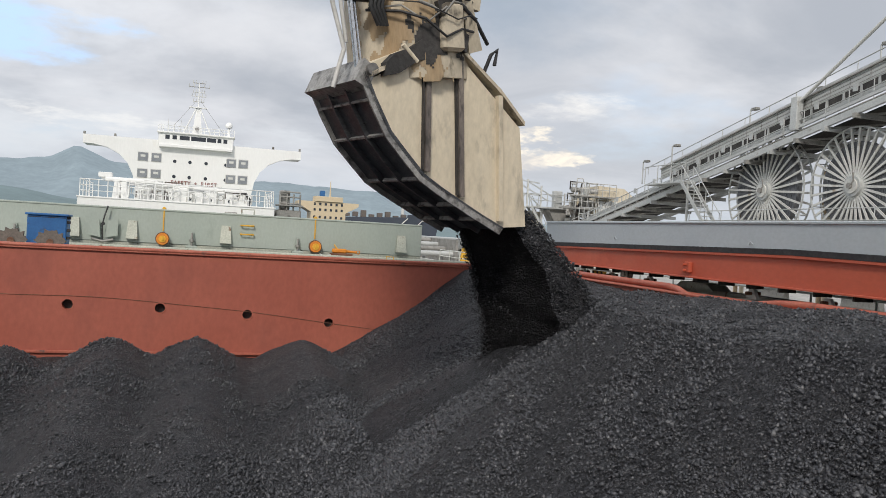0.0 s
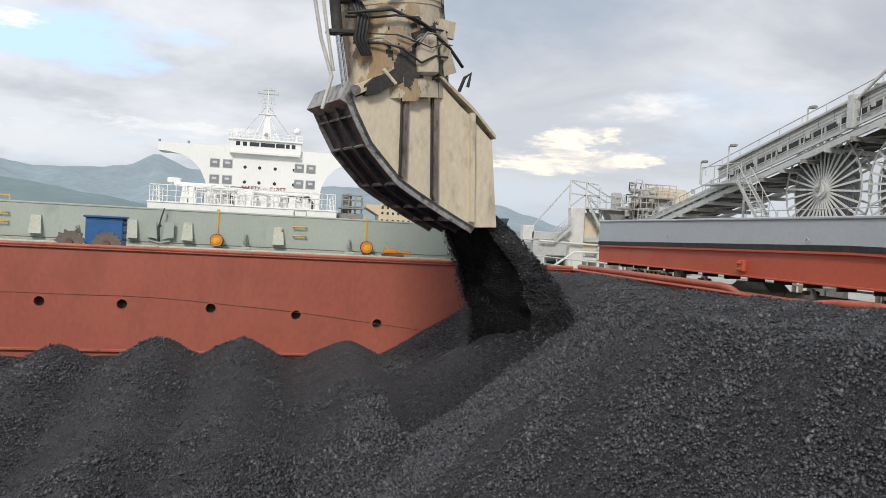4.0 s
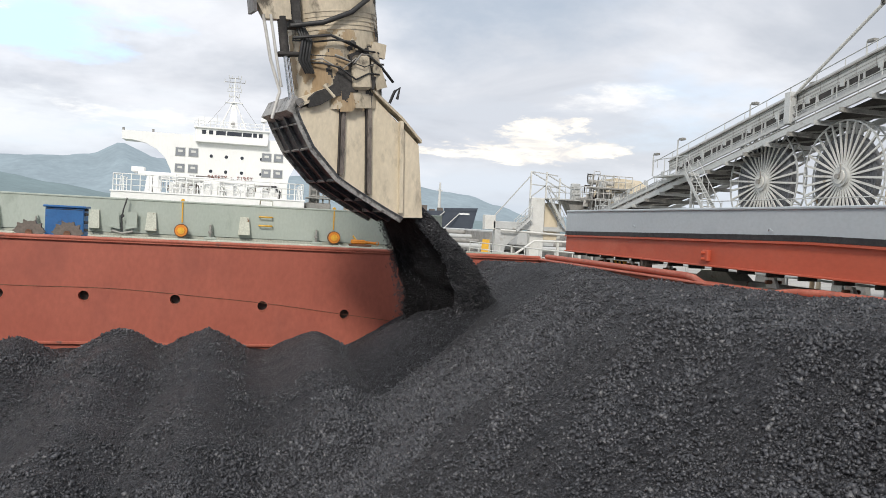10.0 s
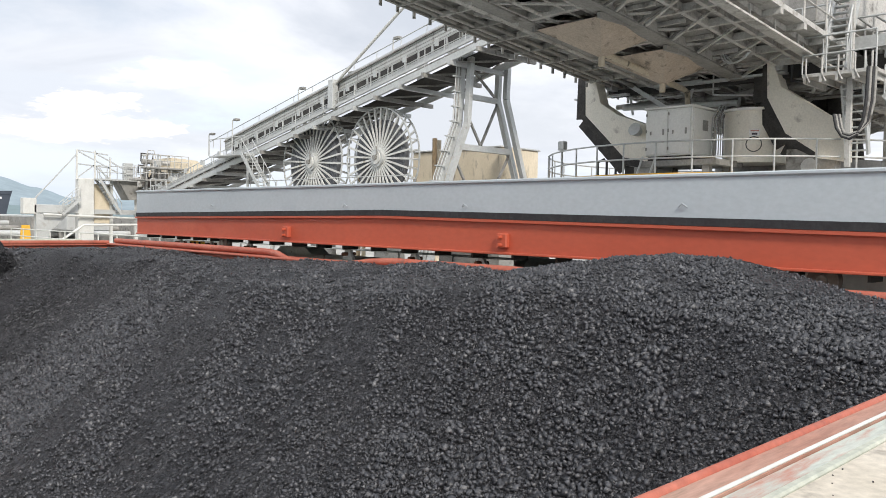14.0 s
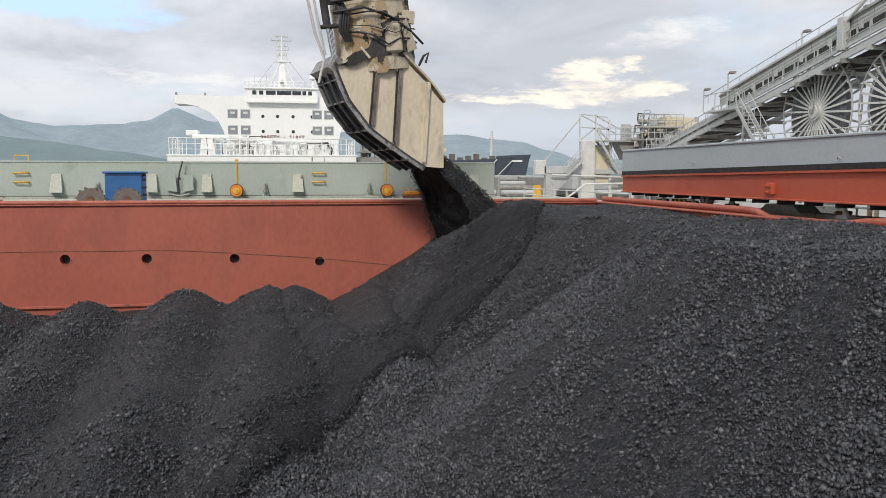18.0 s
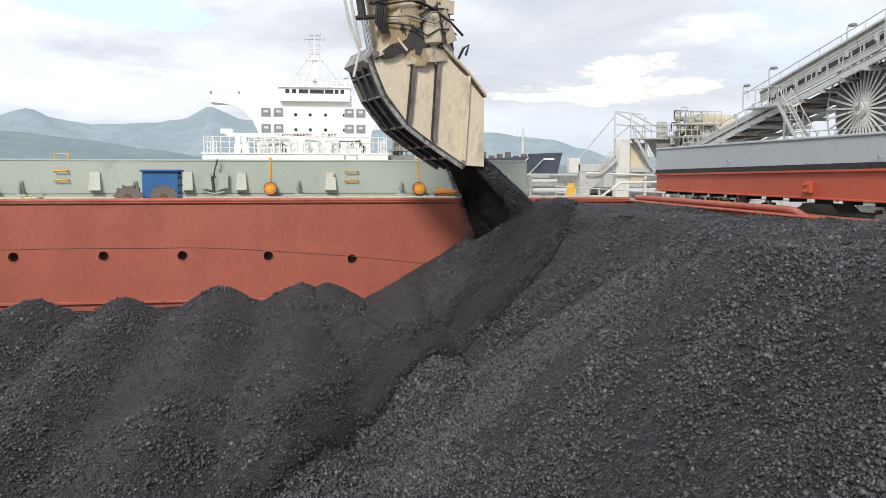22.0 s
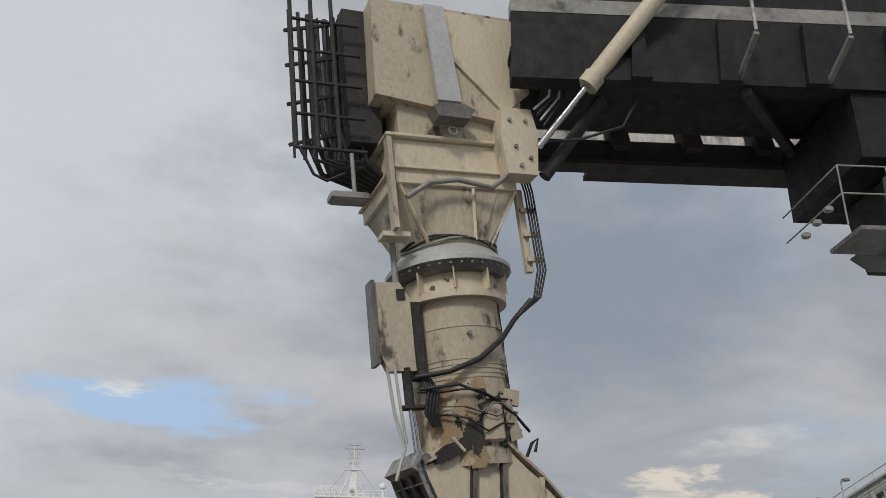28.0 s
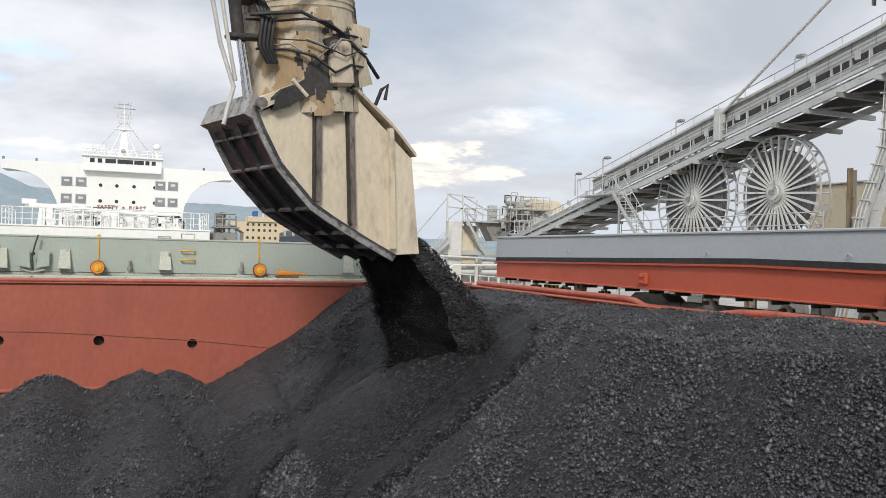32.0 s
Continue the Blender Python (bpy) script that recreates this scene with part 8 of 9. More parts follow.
    part("cabin_side", Mesh().prism([(8.9, py - 1.8, 8.05), (10.3, py - 1.8, 7.75), (10.3, py - 1.8, 8.75), (9.2, py - 1.8, 8.75)], (0, 0.08, 0)), BOOM_GREY, root, "ribbed grey housing side")
    for i in range(4):
        part("side_rib", Mesh().bar((9.3 + 0.28 * i, py - 1.83, 7.98 - 0.06 * i), (9.36 + 0.28 * i, py - 1.83, 8.72), 0.05), STEEL_DARK, root)
    for i in range(3):
        part("floodlight", Mesh().box((7.3 - 0.06 * i, py - 1.3 + 0.3 * i, 7.85 - 0.1 * i), (0.13, 0.12, 0.10), ch=0.02), STEEL_DARK, root)
    return root


BOOM = boom()


def boom_stairs():
    root = rolling("boom_access_stair", (26, 6.0, 7.0), "steel stair tower and landings beside the boom", "stair")
    for z in (5.6, 7.4, 9.3):
        part("landing", Mesh().span((26.4, 5.0, z), (28.0, 8.4, z + 0.08)), PALE_GRIME, root)
        for k in (0.55, 1.08):
            part("rail", Mesh().pipe([(28.0, 8.4, z + k), (26.4, 8.4, z + k), (26.4, 5.0, z + k)], 0.03, 6), PALE_GRIME, root)
        for i in range(6):
            part("post", Mesh().rod((26.4, 5.0 + 0.68 * i, z), (26.4, 5.0 + 0.68 * i, z + 1.08), 0.03, n=6), PALE_GRIME, root)
    stair(root, (25.0, 7.6, 5.7), (25.0, 5.4, 7.45), 0.8, 9)
    stair(root, (25.9, 5.4, 7.5), (25.9, 7.6, 9.35), 0.8, 9)
    stair(root, (25.0, 7.6, 9.4), (25.0, 5.4, 11.4), 0.8, 10)
    part("lower_landing", Mesh().span((23.9, 7.5, 6.35), (25.6, 9.5, 6.45)), PALE_GRIME, root)
    for i in range(5):
        y = 7.6 + i * 0.45
        part("landing_joist", Mesh().span((23.9, y, 6.18), (25.6, y + 0.07, 6.35)), PALE_GRIME, root)
        part("hanger_rod", Mesh().pipe([(23.9, y, 6.9), (23.9, y, 6.45), (23.95, y - 0.1, 6.2)], 0.03, 6), PALE_GRIME, root)
    stair(root, (24.1, 8.35, 6.5), (25.4, 8.45, 9.3), 0.65, 13, axis=(0, 1, 0))
    stair(root, (25.6, 8.15, 4.2), (25.0, 8.15, 6.2), 0.6, 9, axis=(0, 1, 0))
    railing(root, [(23.9, 9.5, 6.45), (23.9, 7.5, 6.45)], 1.05, 0.6, 0.025)
    for x, y in ((24.6, 4.2), (28.0, 4.2), (24.6, 8.4), (28.0, 8.4)):
        part("column", Mesh().bar((x, y, 3.75), (x, y, 12.0), 0.14), PALE_GRIME, root)


boom_stairs()


# ---------------------------------------------------------------- the spout, drawn about its tube's axis; z = 0 at the lip
def spout():
    root = thing("loading_spout", (0, 0, 0), "coal-stained cream loading spout with a telescopic tube", "spout")
    r = 0.77
    part("tube", Mesh().rod((0, 0, 1.75), (0, 0, 4.55), r, n=44), CREAM_DIRTY, root, "stained cream tube")
    for z in (3.05, 3.12, 3.19, 3.26, 3.34, 3.85):
        part("band", Mesh().ring((0, 0, z), (0, 0, 1), r + 0.004, 0.012, 0.02, 44), CREAM_DIRTY, root)
    part("tube_collar", Mesh().rod((0, 0, 4.30), (0, 0, 4.42), r + 0.14, n=44), CREAM, root)
    part("collar_wall", Mesh().rod((0, 0, 4.42), (0, 0, 4.86), r + 0.03, n=44), CREAM, root)
    for i in range(10):
        a = 2 * math.pi * i / 10
        part("gusset", Mesh().box((0.86 * math.cos(a), 0.86 * math.sin(a), 4.62), (0.20, 0.02, 0.40), rz=math.degrees(a)), CREAM, root)
    part("flange_ring", Mesh().rod((0, 0, 4.86), (0, 0, 4.93), 1.06, n=48), STEEL, root, "bolted grey flange")
    part("flange_cone", Mesh().rod((0, 0, 4.93), (0, 0, 5.22), 1.06, 0.80, n=48), STEEL, root)
    part("flange_cone", Mesh().rod((0, 0, 4.72), (0, 0, 4.86), 0.92, 1.05, n=48), RUSTED, root)
    for i in range(36):
        a = 2 * math.pi * i / 36
        part("bolt", Mesh().rod((1.0 * math.cos(a), 1.0 * math.sin(a), 4.80), (1.0 * math.cos(a), 1.0 * math.sin(a), 4.87), 0.026, n=6), STEEL_DARK, root)
    # hopper: square above, round below
    h = 1.06
    n = 32
    circ = [(0.82 * math.cos(2 * math.pi * i / n), 0.82 * math.sin(2 * math.pi * i / n), 5.2) for i in range(n)]
    sq = []
    for i in range(n):
        a = 2 * math.pi * i / n
        c, s = math.cos(a), math.sin(a)
        k = h / max(abs(c), abs(s))
        sq.append((c * k, s * k * 0.8, 6.15))
    part("hopper", Mesh().add(circ + sq, [(i, (i + 1) % n, n + (i + 1) % n, n + i) for i in range(n)]), CREAM_DIRTY, root)
    part("hopper_rib", Mesh().bar((0.25, -0.87, 6.15), (0.20, -0.84, 5.25), 0.05, 0.05), CREAM, root)
    part("hopper_rib", Mesh().bar((-1.04, -0.86, 6.15), (-0.55, -0.64, 5.25), 0.05, 0.05), CREAM, root)
    part("hopper_rib", Mesh().bar((1.04, -0.86, 6.15), (0.55, -0.64, 5.25), 0.05, 0.05), CREAM, root)
    for k in range(3):
        part("ring_hose", Mesh().pipe([(0.87 * math.cos(q), 0.87 * math.sin(q), 5.24 + 0.03 * k + 0.05 * math.sin(3 * q + k)) for q in (math.radians(-170 + 16 * j) for j in range(11))], 0.02, 6), CABLE if k else STEEL_DARK, root)
    part("hopper_box", Mesh().span((-h - 0.06, -0.90, 6.15), (h, 0.90, 6.95), ch=0.02), CREAM, root)
    part("box_flange", Mesh().span((-h - 0.18, -1.0, 6.95), (h + 0.1, 1.0, 7.02), ch=0.015), CREAM, root)
    part("box_flange", Mesh().span((-h - 0.12, -0.96, 6.40), (h + 0.04, 0.96, 6.45), ch=0.01), CREAM, root)
    part("side_flange", Mesh().span((-h - 0.16, -0.98, 5.35), (-h - 0.08, -0.8, 6.95)), CREAM_DIRTY, root)
    part("upper_box", Mesh().span((-0.95, -0.85, 7.05), (1.0, 0.85, 7.7), ch=0.02), CREAM_DIRTY, root)
    part("head_chute", Mesh().prism([(-1.35, -1.0, 7.7), (1.25, -1.0, 7.35), (1.6, -1.0, 9.6), (-1.3, -1.0, 9.6)], (0, 2.0, 0)), CREAM_DIRTY, root)
    part("head_plate", Mesh().prism([(0.0, -1.06, 8.6), (0.95, -1.06, 7.55), (1.5, -1.06, 8.0), (1.5, -1.06, 9.5), (-0.4, -1.06, 9.5)], (0, 0.06, 0)), CREAM, root)
    part("hanger_strap", Mesh().prism([(-0.32, -1.18, 7.6), (0.10, -1.18, 7.6), (-0.02, -1.18, 9.5), (-0.40, -1.18, 9.5)], (0, 0.08, 0)), STEEL, root, "grey perforated strap")
    cap = part("junction_cap", Mesh().prism([(-0.40, -1.30, 7.22), (0.16, -1.30, 7.22), (0.26, -1.30, 7.40), (0.10, -1.30, 7.48), (-0.32, -1.30, 7.48), (-0.48, -1.30, 7.40)], (0, 0.3, 0)), RUSTED, root, "brown steel cover")
    part("lifting_eye", Mesh().ring((-0.12, -1.15, 7.05), (0, 1, 0), 0.07, 0.025, 0.03, 16), STEEL_DARK, cap)
    part("ram_bracket", Mesh().prism([(0.75, -1.25, 6.3), (1.30, -1.25, 6.3), (1.42, -1.25, 7.1), (1.35, -1.25, 7.55), (0.80, -1.25, 7.55), (0.70, -1.25, 7.0)], (0, 0.35, 0)), CREAM, root)
    for x, z in ((0.9, 7.3), (1.2, 7.3), (0.95, 6.8), (1.2, 6.6), (1.0, 6.45)):
        part("bracket_bolt", Mesh().rod((x, -1.29, z), (x, -1.24, z), 0.035, n=8), STEEL_DARK, root)
    part("luff_ram", Mesh().rod((2.15, -2.0, 7.75), (4.2, -3.3, 10.2), 0.16, n=16), CREAM, root)
    part("ram_cap", Mesh().rod((2.08, -1.955, 7.67), (2.22, -2.045, 7.84), 0.19, n=16), CREAM, root)
    part("ram_rod", Mesh().rod((1.30, -1.40, 6.75), (2.12, -1.98, 7.72), 0.06, n=12), CHROME, root, "bright ram rod")
    part("lower_strut", Mesh().rod((1.50, -1.1, 6.35), (2.6, -1.6, 7.7), 0.11, n=12), SOOT_SHADE, root)
    for k in range(4):
        part("jumper_cable", Mesh().pipe([(1.35 + 0.05 * k, -1.35, 7.5 - 0.1 * k), (1.6 + 0.1 * k, -1.5, 7.7), (1.75 + 0.08 * k, -1.55, 8.3), (1.5 + 0.1 * k, -1.5, 9.0 + 0.1 * k)], 0.022, 6), CABLE if k % 2 else STEEL, root)
    part("drooping_cable", Mesh().pipe([(1.4, -1.3, 6.9), (2.0, -1.6, 6.85), (2.7, -1.9, 7.0), (3.1, -2.0, 7.6), (2.9, -2.0, 8.4)], 0.025, 6), CABLE, root)
    # left service side: cage, cables, lamp
    for i in range(7):
        part("service_cable", Mesh().pipe([(-1.55 - 0.12 * i, -0.5 + 0.1 * i, 9.6), (-1.55 - 0.12 * i, -0.5 + 0.1 * i, 7.4), (-1.4 - 0.1 * i, -0.4 + 0.1 * i, 6.75), (-1.0, -0.3 + 0.1 * i, 6.45)], 0.05, 6), CABLE, root)
    for x in (-2.65, -2.3, -1.95):
        part("cage_post", Mesh().rod((x, -0.8, 6.7), (x, -0.8, 9.6), 0.035, n=6), SOOT_SHADE, root)
    for z in (6.7, 7.3, 7.9, 8.5, 9.1):
        part("cage_bar", Mesh().rod((-2.65, -0.8, z), (-1.5, -0.8, z), 0.03, n=6), SOOT_SHADE, root)
    for i in range(7):
        part("cage_strut", Mesh().rod((-2.58 + 0.18 * i, -0.35 + 0.04 * i, 6.75), (-2.58 + 0.18 * i, -0.35 + 0.04 * i, 9.6), 0.022 + 0.012 * (i % 3), n=6), SOOT_SHADE, root)
    for z in (7.0, 7.75, 8.5, 9.2):
        part("cage_brace", Mesh().bar((-2.65, -0.3, z), (-1.7, -0.2, z + 0.35), 0.05), SOOT_SHADE, root)
    for i in range(4):
        part("cage_cable", Mesh().pipe([(-2.3 + 0.2 * i, -0.6, 6.8), (-2.35 + 0.2 * i, -0.62, 6.62), (-2.0 + 0.15 * i, -0.6, 6.5 + 0.04 * i), (-1.5, -0.55, 6.55 + 0.05 * i)], 0.03, 6), CABLE, root)
    part("black_housing", Mesh().span((-1.7, -0.6, 7.0), (-1.15, 0.9, 9.6)), SOOT_SHADE, root)
    part("hanging_cable", Mesh().pipe([(-2.6, -0.8, 6.7), (-2.4, -0.8, 6.25), (-2.2, -0.8, 6.15), (-1.9, -0.8, 6.3)], 0.025, 6), CABLE, root)
    lamp = part("work_lamp", Mesh().box((-1.90, -0.9, 5.82), (0.62, 0.3, 0.14), ch=0.03), STEEL_DARK, root, "grey rectangular work lamp")
    part("lamp_stem", Mesh().rod((-1.80, -0.9, 5.9), (-1.80, -0.9, 6.6), 0.035), STEEL_DARK, lamp)
    # right side conduits
    part("conduit_tray", Mesh().box((1.22, -0.6, 5.55), (0.12, 0.10, 1.5)), CREAM, root)
    for i in range(4):
        part("conduit", Mesh().pipe([(1.15 + 0.06 * i, -0.75, 6.9), (1.28 + 0.05 * i, -0.75, 6.2), (1.30 + 0.05 * i, -0.75, 4.8), (1.12 + 0.04 * i, -0.80, 4.30), (0.82, -0.72, 4.0)], 0.017, 6), CABLE, root)
    for z in (5.0, 5.45, 5.9):
        part("conduit_clip", Mesh().box((1.32, -0.68, z), (0.30, 0.08, 0.07)), CREAM, root)
    part("belt_cable", Mesh().pipe([(-0.95, -0.55, 3.10), (-0.5, -0.82, 3.12), (0.0, -0.84, 3.30), (0.45, -0.78, 3.62), (0.80, -0.62, 3.98), (1.12, -0.7, 4.30)], 0.042, 8), CABLE, root, "thick black cable across the tube")
    part("loose_cable", Mesh().pipe([(-0.95, -0.6, 2.90), (-0.4, -0.84, 2.92), (0.1, -0.84, 2.72), (0.5, -0.76, 2.45), (0.8, -0.6, 2.2)], 0.024, 8), CABLE, root)
    part("hopper_cable", Mesh().pipe([(-1.0, -1.02, 5.85), (-0.6, -1.05, 6.12), (-0.1, -1.06, 6.2), (0.5, -1.06, 6.1), (0.9, -1.1, 6.4)], 0.045, 8), STEEL_DARK, root)
    for x, z in ((-0.35, 4.62), (0.3, 4.62), (-0.1, 3.72), (-0.55, 4.5), (0.55, 4.55)):
        y = -math.sqrt(max(0.0, 0.80 ** 2 - x * x)) - 0.01
        part("stud", Mesh().rod((x, y - 0.03, z), (x, y + 0.05, z), 0.035, n=8), STEEL_DARK, root)
    # actuator box and ram that tilts the deflector
    part("actuator_plate", Mesh().prism([(-1.50, -0.55, 4.60), (-1.08, -0.55, 4.60), (-0.93, -0.55, 4.35), (-0.93, -0.55, 3.20), (-1.36, -0.55, 3.20), (-1.50, -0.55, 3.5)], (0, 0.16, 0)), CREAM_DIRTY, root, "stained cream actuator plate")
    # a black patch on the plate stands for the dark open slot
    part("actuator_slot", Mesh().box((-1.08, -0.56, 4.40), (0.14, 0.02, 0.18), ch=0.005), SOOT_SHADE, root)
    part("actuator_side", Mesh().span((-1.56, -0.6, 3.3), (-1.50, -0.3, 4.62)), RUSTED, root)
    part("actuator_back", Mesh().span((-0.95, -0.5, 3.1), (-0.75, -0.2, 4.3)), SOOT_SHADE, root)
    part("hook_rod", Mesh().pipe([(-1.42, -0.62, 3.25), (-1.36, -0.62, 2.55), (-1.25, -0.62, 2.05), (-1.36, -0.62, 1.78), (-1.42, -0.62, 1.62)], 0.027, 8), PALE_GRIME, root)
    part("hook_rod", Mesh().pipe([(-1.30, -0.62, 3.25), (-1.26, -0.62, 2.6), (-1.22, -0.62, 2.12)], 0.024, 8), PALE_GRIME, root)
    part("ram_body", Mesh().rod((-1.08, -0.5, 3.25), (-1.07, -0.5, 2.62), 0.075, n=14), SOOT_SHADE, root, "black hydraulic ram")
    part("ram_rod", Mesh().rod((-1.07, -0.5, 2.62), (-1.02, -0.5, 1.72), 0.035, n=12), CHROME, root, "bright ram rod")
    part("ram_rod", Mesh().rod((-0.99, -0.45, 2.62), (-0.94, -0.45, 1.72), 0.02, n=10), CHROME, root)
    part("ram_clamp", Mesh().span((-1.22, -0.58, 2.62), (-0.78, -0.42, 2.69), ch=0.02), SOOT_SHADE, root)
    for i in range(4):
        part("hydraulic_hose", Mesh().pipe([(-0.86 + 0.03 * i, -0.5, 3.2), (-0.80 + 0.05 * i, -0.62, 2.85), (-0.88 + 0.05 * i, -0.62, 2.55), (-0.75 + 0.04 * i, -0.55, 2.35)], 0.025, 6), CABLE, root)
    part("top_rod", Mesh().rod((-1.12, -0.5, 4.6), (-1.12, -0.5, 5.4), 0.05), STEEL_DARK, root)
    part("top_bracket", Mesh().box((-1.15, -0.7, 5.3), (0.45, 0.3, 0.08)), CREAM, root)
    # coal crust and rust on the lower tube
    for nm, mt, z0, z1, a0, a1, thr, sd, lab in (("coal_crust", SOOT_SHADE, 1.85, 2.95, -135, -20, -0.02, 1.7, "crust of coal on the tube"), ("rust_patch", OCHRE, 1.70, 3.05, -185, -80, -0.32, 6.1, "rusty stain on the tube"),
                                             ("coal_crust", SOOT_SHADE, 2.1, 4.3, -48, 25, -0.12, 3.3, "crust of coal on the tube"), ("rust_patch", OCHRE, 2.2, 3.3, -70, 15, 0.10, 8.3, "rusty stain on the tube")):
        ms = Mesh()
        na, nz = 64, 48
        rr = r + (0.010 if mt is SOOT_SHADE else 0.005)
        grid = [(math.radians(a0 + (a1 - a0) * i / na), z0 + (z1 - z0) * j / nz) for j in range(nz + 1) for i in range(na + 1)]
        pts = [(rr * math.cos(a), rr * math.sin(a), z) for a, z in grid]
        fs = []
        for j in range(nz):
            for i in range(na):
                a, z = grid[j * (na + 1) + i]
                e = min(i, na - i) / na * 4
                e = min(e, min(j, nz - j) / nz * 4, 1.0)
                if noise.fractal(Vector((a * 3.0, z * 3.0, sd)), 1.0, 2.0, 4) - 0.5 * (1 - e) > thr:
                    fs.append((j * (na + 1) + i, j * (na + 1) + i + 1, (j + 1) * (na + 1) + i + 1, (j + 1) * (na + 1) + i))
        if fs:
            part(nm, ms.add(pts, fs), mt, root, lab, fix_normals=False)
    rg = random.Random(8)
    for i in range(5):
        xa, xb = rg.uniform(-0.9, -0.3), rg.uniform(0.35, 0.8)
        za, zb = rg.uniform(2.5, 3.1), rg.uniform(2.1, 2.7)
        path = []
        for k in range(7):
            q = k / 6
            x = xa + (xb - xa) * q
            path.append((x, -math.sqrt(max(0.05, 0.84 ** 2 - min(abs(x), 0.82) ** 2)) - 0.02 - 0.03 * (i % 3), za + (zb - za) * q - 0.22 * math.sin(math.pi * q) * rg.uniform(-0.3, 1.0)))
        part("thin_hose", Mesh().pipe(path, rg.uniform(0.008, 0.016), 6), CABLE if i % 3 else STEEL_DARK, root)
    part("grime_patch", Mesh().prism([(0.02, -0.80, 2.15), (0.34, -0.78, 2.05), (0.50, -0.70, 2.55), (0.28, -0.80, 2.75), (-0.1, -0.84, 2.62)], (0, 0.12, 0)), SOOT_SHADE, root, "coal packed round the hinge")
    part("hinge_block", Mesh().span((-0.05, -0.86, 2.05), (0.28, -0.66, 2.62), ch=0.04), CREAM_DIRTY, root)
    part("torn_plate", Mesh().box((0.52, -0.66, 2.72), (0.26, 0.08, 0.24), m=Matrix.Rotation(radians(12), 3, "Y")), CREAM_DIRTY, root)
    part("side_arm", Mesh().prism([(0.28, -0.80, 2.75), (0.42, -0.80, 2.72), (0.62, -0.72, 2.1), (0.42, -0.72, 2.05)], (0, 0.1, 0)), CREAM_DIRTY, root)
    return root


SPOUT = spout()
HINGE = Vector((0.0, 0.0, 2.2))


def deflector():
    """The curved deflector below the tube; it tilts about the hinge, so its own origin lies there."""
    hold = thing("holder", HINGE, "", "")
    outline = [(-1.01, 1.61), (-0.24, 2.02), (0.22, 2.07), (1.24, 1.27), (1.40, 0.0), (1.02, -0.02), (0.31, 0.31), (-0.22, 0.59), (-0.70, 1.06), (-0.92, 1.43)]
    body = part("deflector", Mesh().prism([(x, -0.64, z) for x, z in outline], (0, 0.03, 0)), CREAM, hold, "cream curved deflector with stiffening ribs")
    made = [body]

    def piece(name, mesh, mat, label=""):
        ob = part(name, mesh, mat, hold, label)
        ob.parent = body
        made.append(ob)

    piece("side_plate", Mesh().prism([(x, 0.61, z) for x, z in outline], (0, 0.03, 0)), CREAM_DIRTY)
    back = [(-1.06, 1.70), (-1.01, 1.61), (-0.92, 1.43), (-0.70, 1.06), (-0.46, 0.82), (-0.22, 0.59), (0.05, 0.44), (0.31, 0.31), (0.66, 0.14), (1.02, -0.02)]
    m = Mesh()
    k = len(back)
    rows = [[(x, y, z) for x, z in back] for y in (-0.66, 0.66)] + [[(x - 0.04, y, z - 0.03) for x, z in back] for y in (-0.66, 0.66)]
    pts = [p for r_ in rows for p in r_]
    for a, b in ((0, 1), (3, 2), (2, 0), (1, 3)):
        m.add([p for p in rows[a] + rows[b]], [(i, i + 1, k + i + 1, k + i) for i in range(k - 1)])
    piece("back_plate", m, CHUTE_BACK, "worn black curved back plate")
    for y in (-0.66, -0.22, 0.22, 0.62):
        m = Mesh()
        for (xa, za), (xb, zb) in zip(back, back[1:]):
            m.add([(xa - 0.02, y, za - 0.02), (xb - 0.02, y, zb - 0.02), (xb - 0.07, y, zb - 0.09), (xa - 0.08, y, za - 0.08),
                   (xa - 0.02, y + 0.03, za - 0.02), (xb - 0.02, y + 0.03, zb - 0.02), (xb - 0.07, y + 0.03, zb - 0.09), (xa - 0.08, y + 0.03, za - 0.08)],
                  [(0, 1, 2, 3), (7, 6, 5, 4), (3, 2, 6, 7), (0, 4, 5, 1)])
        piece("back_rib", m, CHUTE_RIB if y in (-0.66, 0.62) else CHUTE_BACK)
    for i in (2, 3, 5, 7, 8):
        p, t = Vector((back[i][0], 0, back[i][1])), Vector((back[i + 1][0] - back[i - 1][0], 0, back[i + 1][1] - back[i - 1][1])).normalized()
        out = Vector((t.z, 0, -t.x))
        if out.x > 0:
            out = -out
        a = p + out * 0.02 + Vector((0, -0.65, 0))
        piece("cross_rib", Mesh().prism([a - t * 0.013, a + t * 0.013, a + t * 0.013 + out * 0.075, a - t * 0.013 + out * 0.075], (0, 1.3, 0)), CHUTE_RIB)
    piece("corner_block", Mesh().prism([(-1.20, -0.66, 1.58), (-1.02, -0.66, 1.50), (-0.93, -0.66, 1.74), (-1.08, -0.66, 1.84)], (0, 1.3, 0)), CHUTE_RIB, "worn steel top corner")
    piece("ram_eye", Mesh().rod((-1.0, -0.72, 1.72), (-1.0, -0.36, 1.72), 0.07, n=14), RUSTED)
    for (xa, za), (xb, zb) in (((-0.24, 2.00), (-0.21, 0.62)), ((0.22, 2.05), (0.31, 0.34)), ((0.86, 1.64), (0.94, 0.06))):
        piece("side_rib", Mesh().bar((xa, -0.67, za), (xb, -0.67, zb), 0.07, 0.07, up=(0, 1, 0)), GRIMED_RIB if xa < 0.5 else CREAM)
        if xa < 0.5:
            # the strip paints the rib's shadow together with its coal grime
            piece("grime_line", Mesh().bar((xa - 0.055, -0.645, za - 0.02), (xb - 0.055, -0.645, zb + 0.02), 0.01, 0.095, up=(0, 1, 0)), SOOT_SHADE, "dark strip for rib shadow and coal grime")
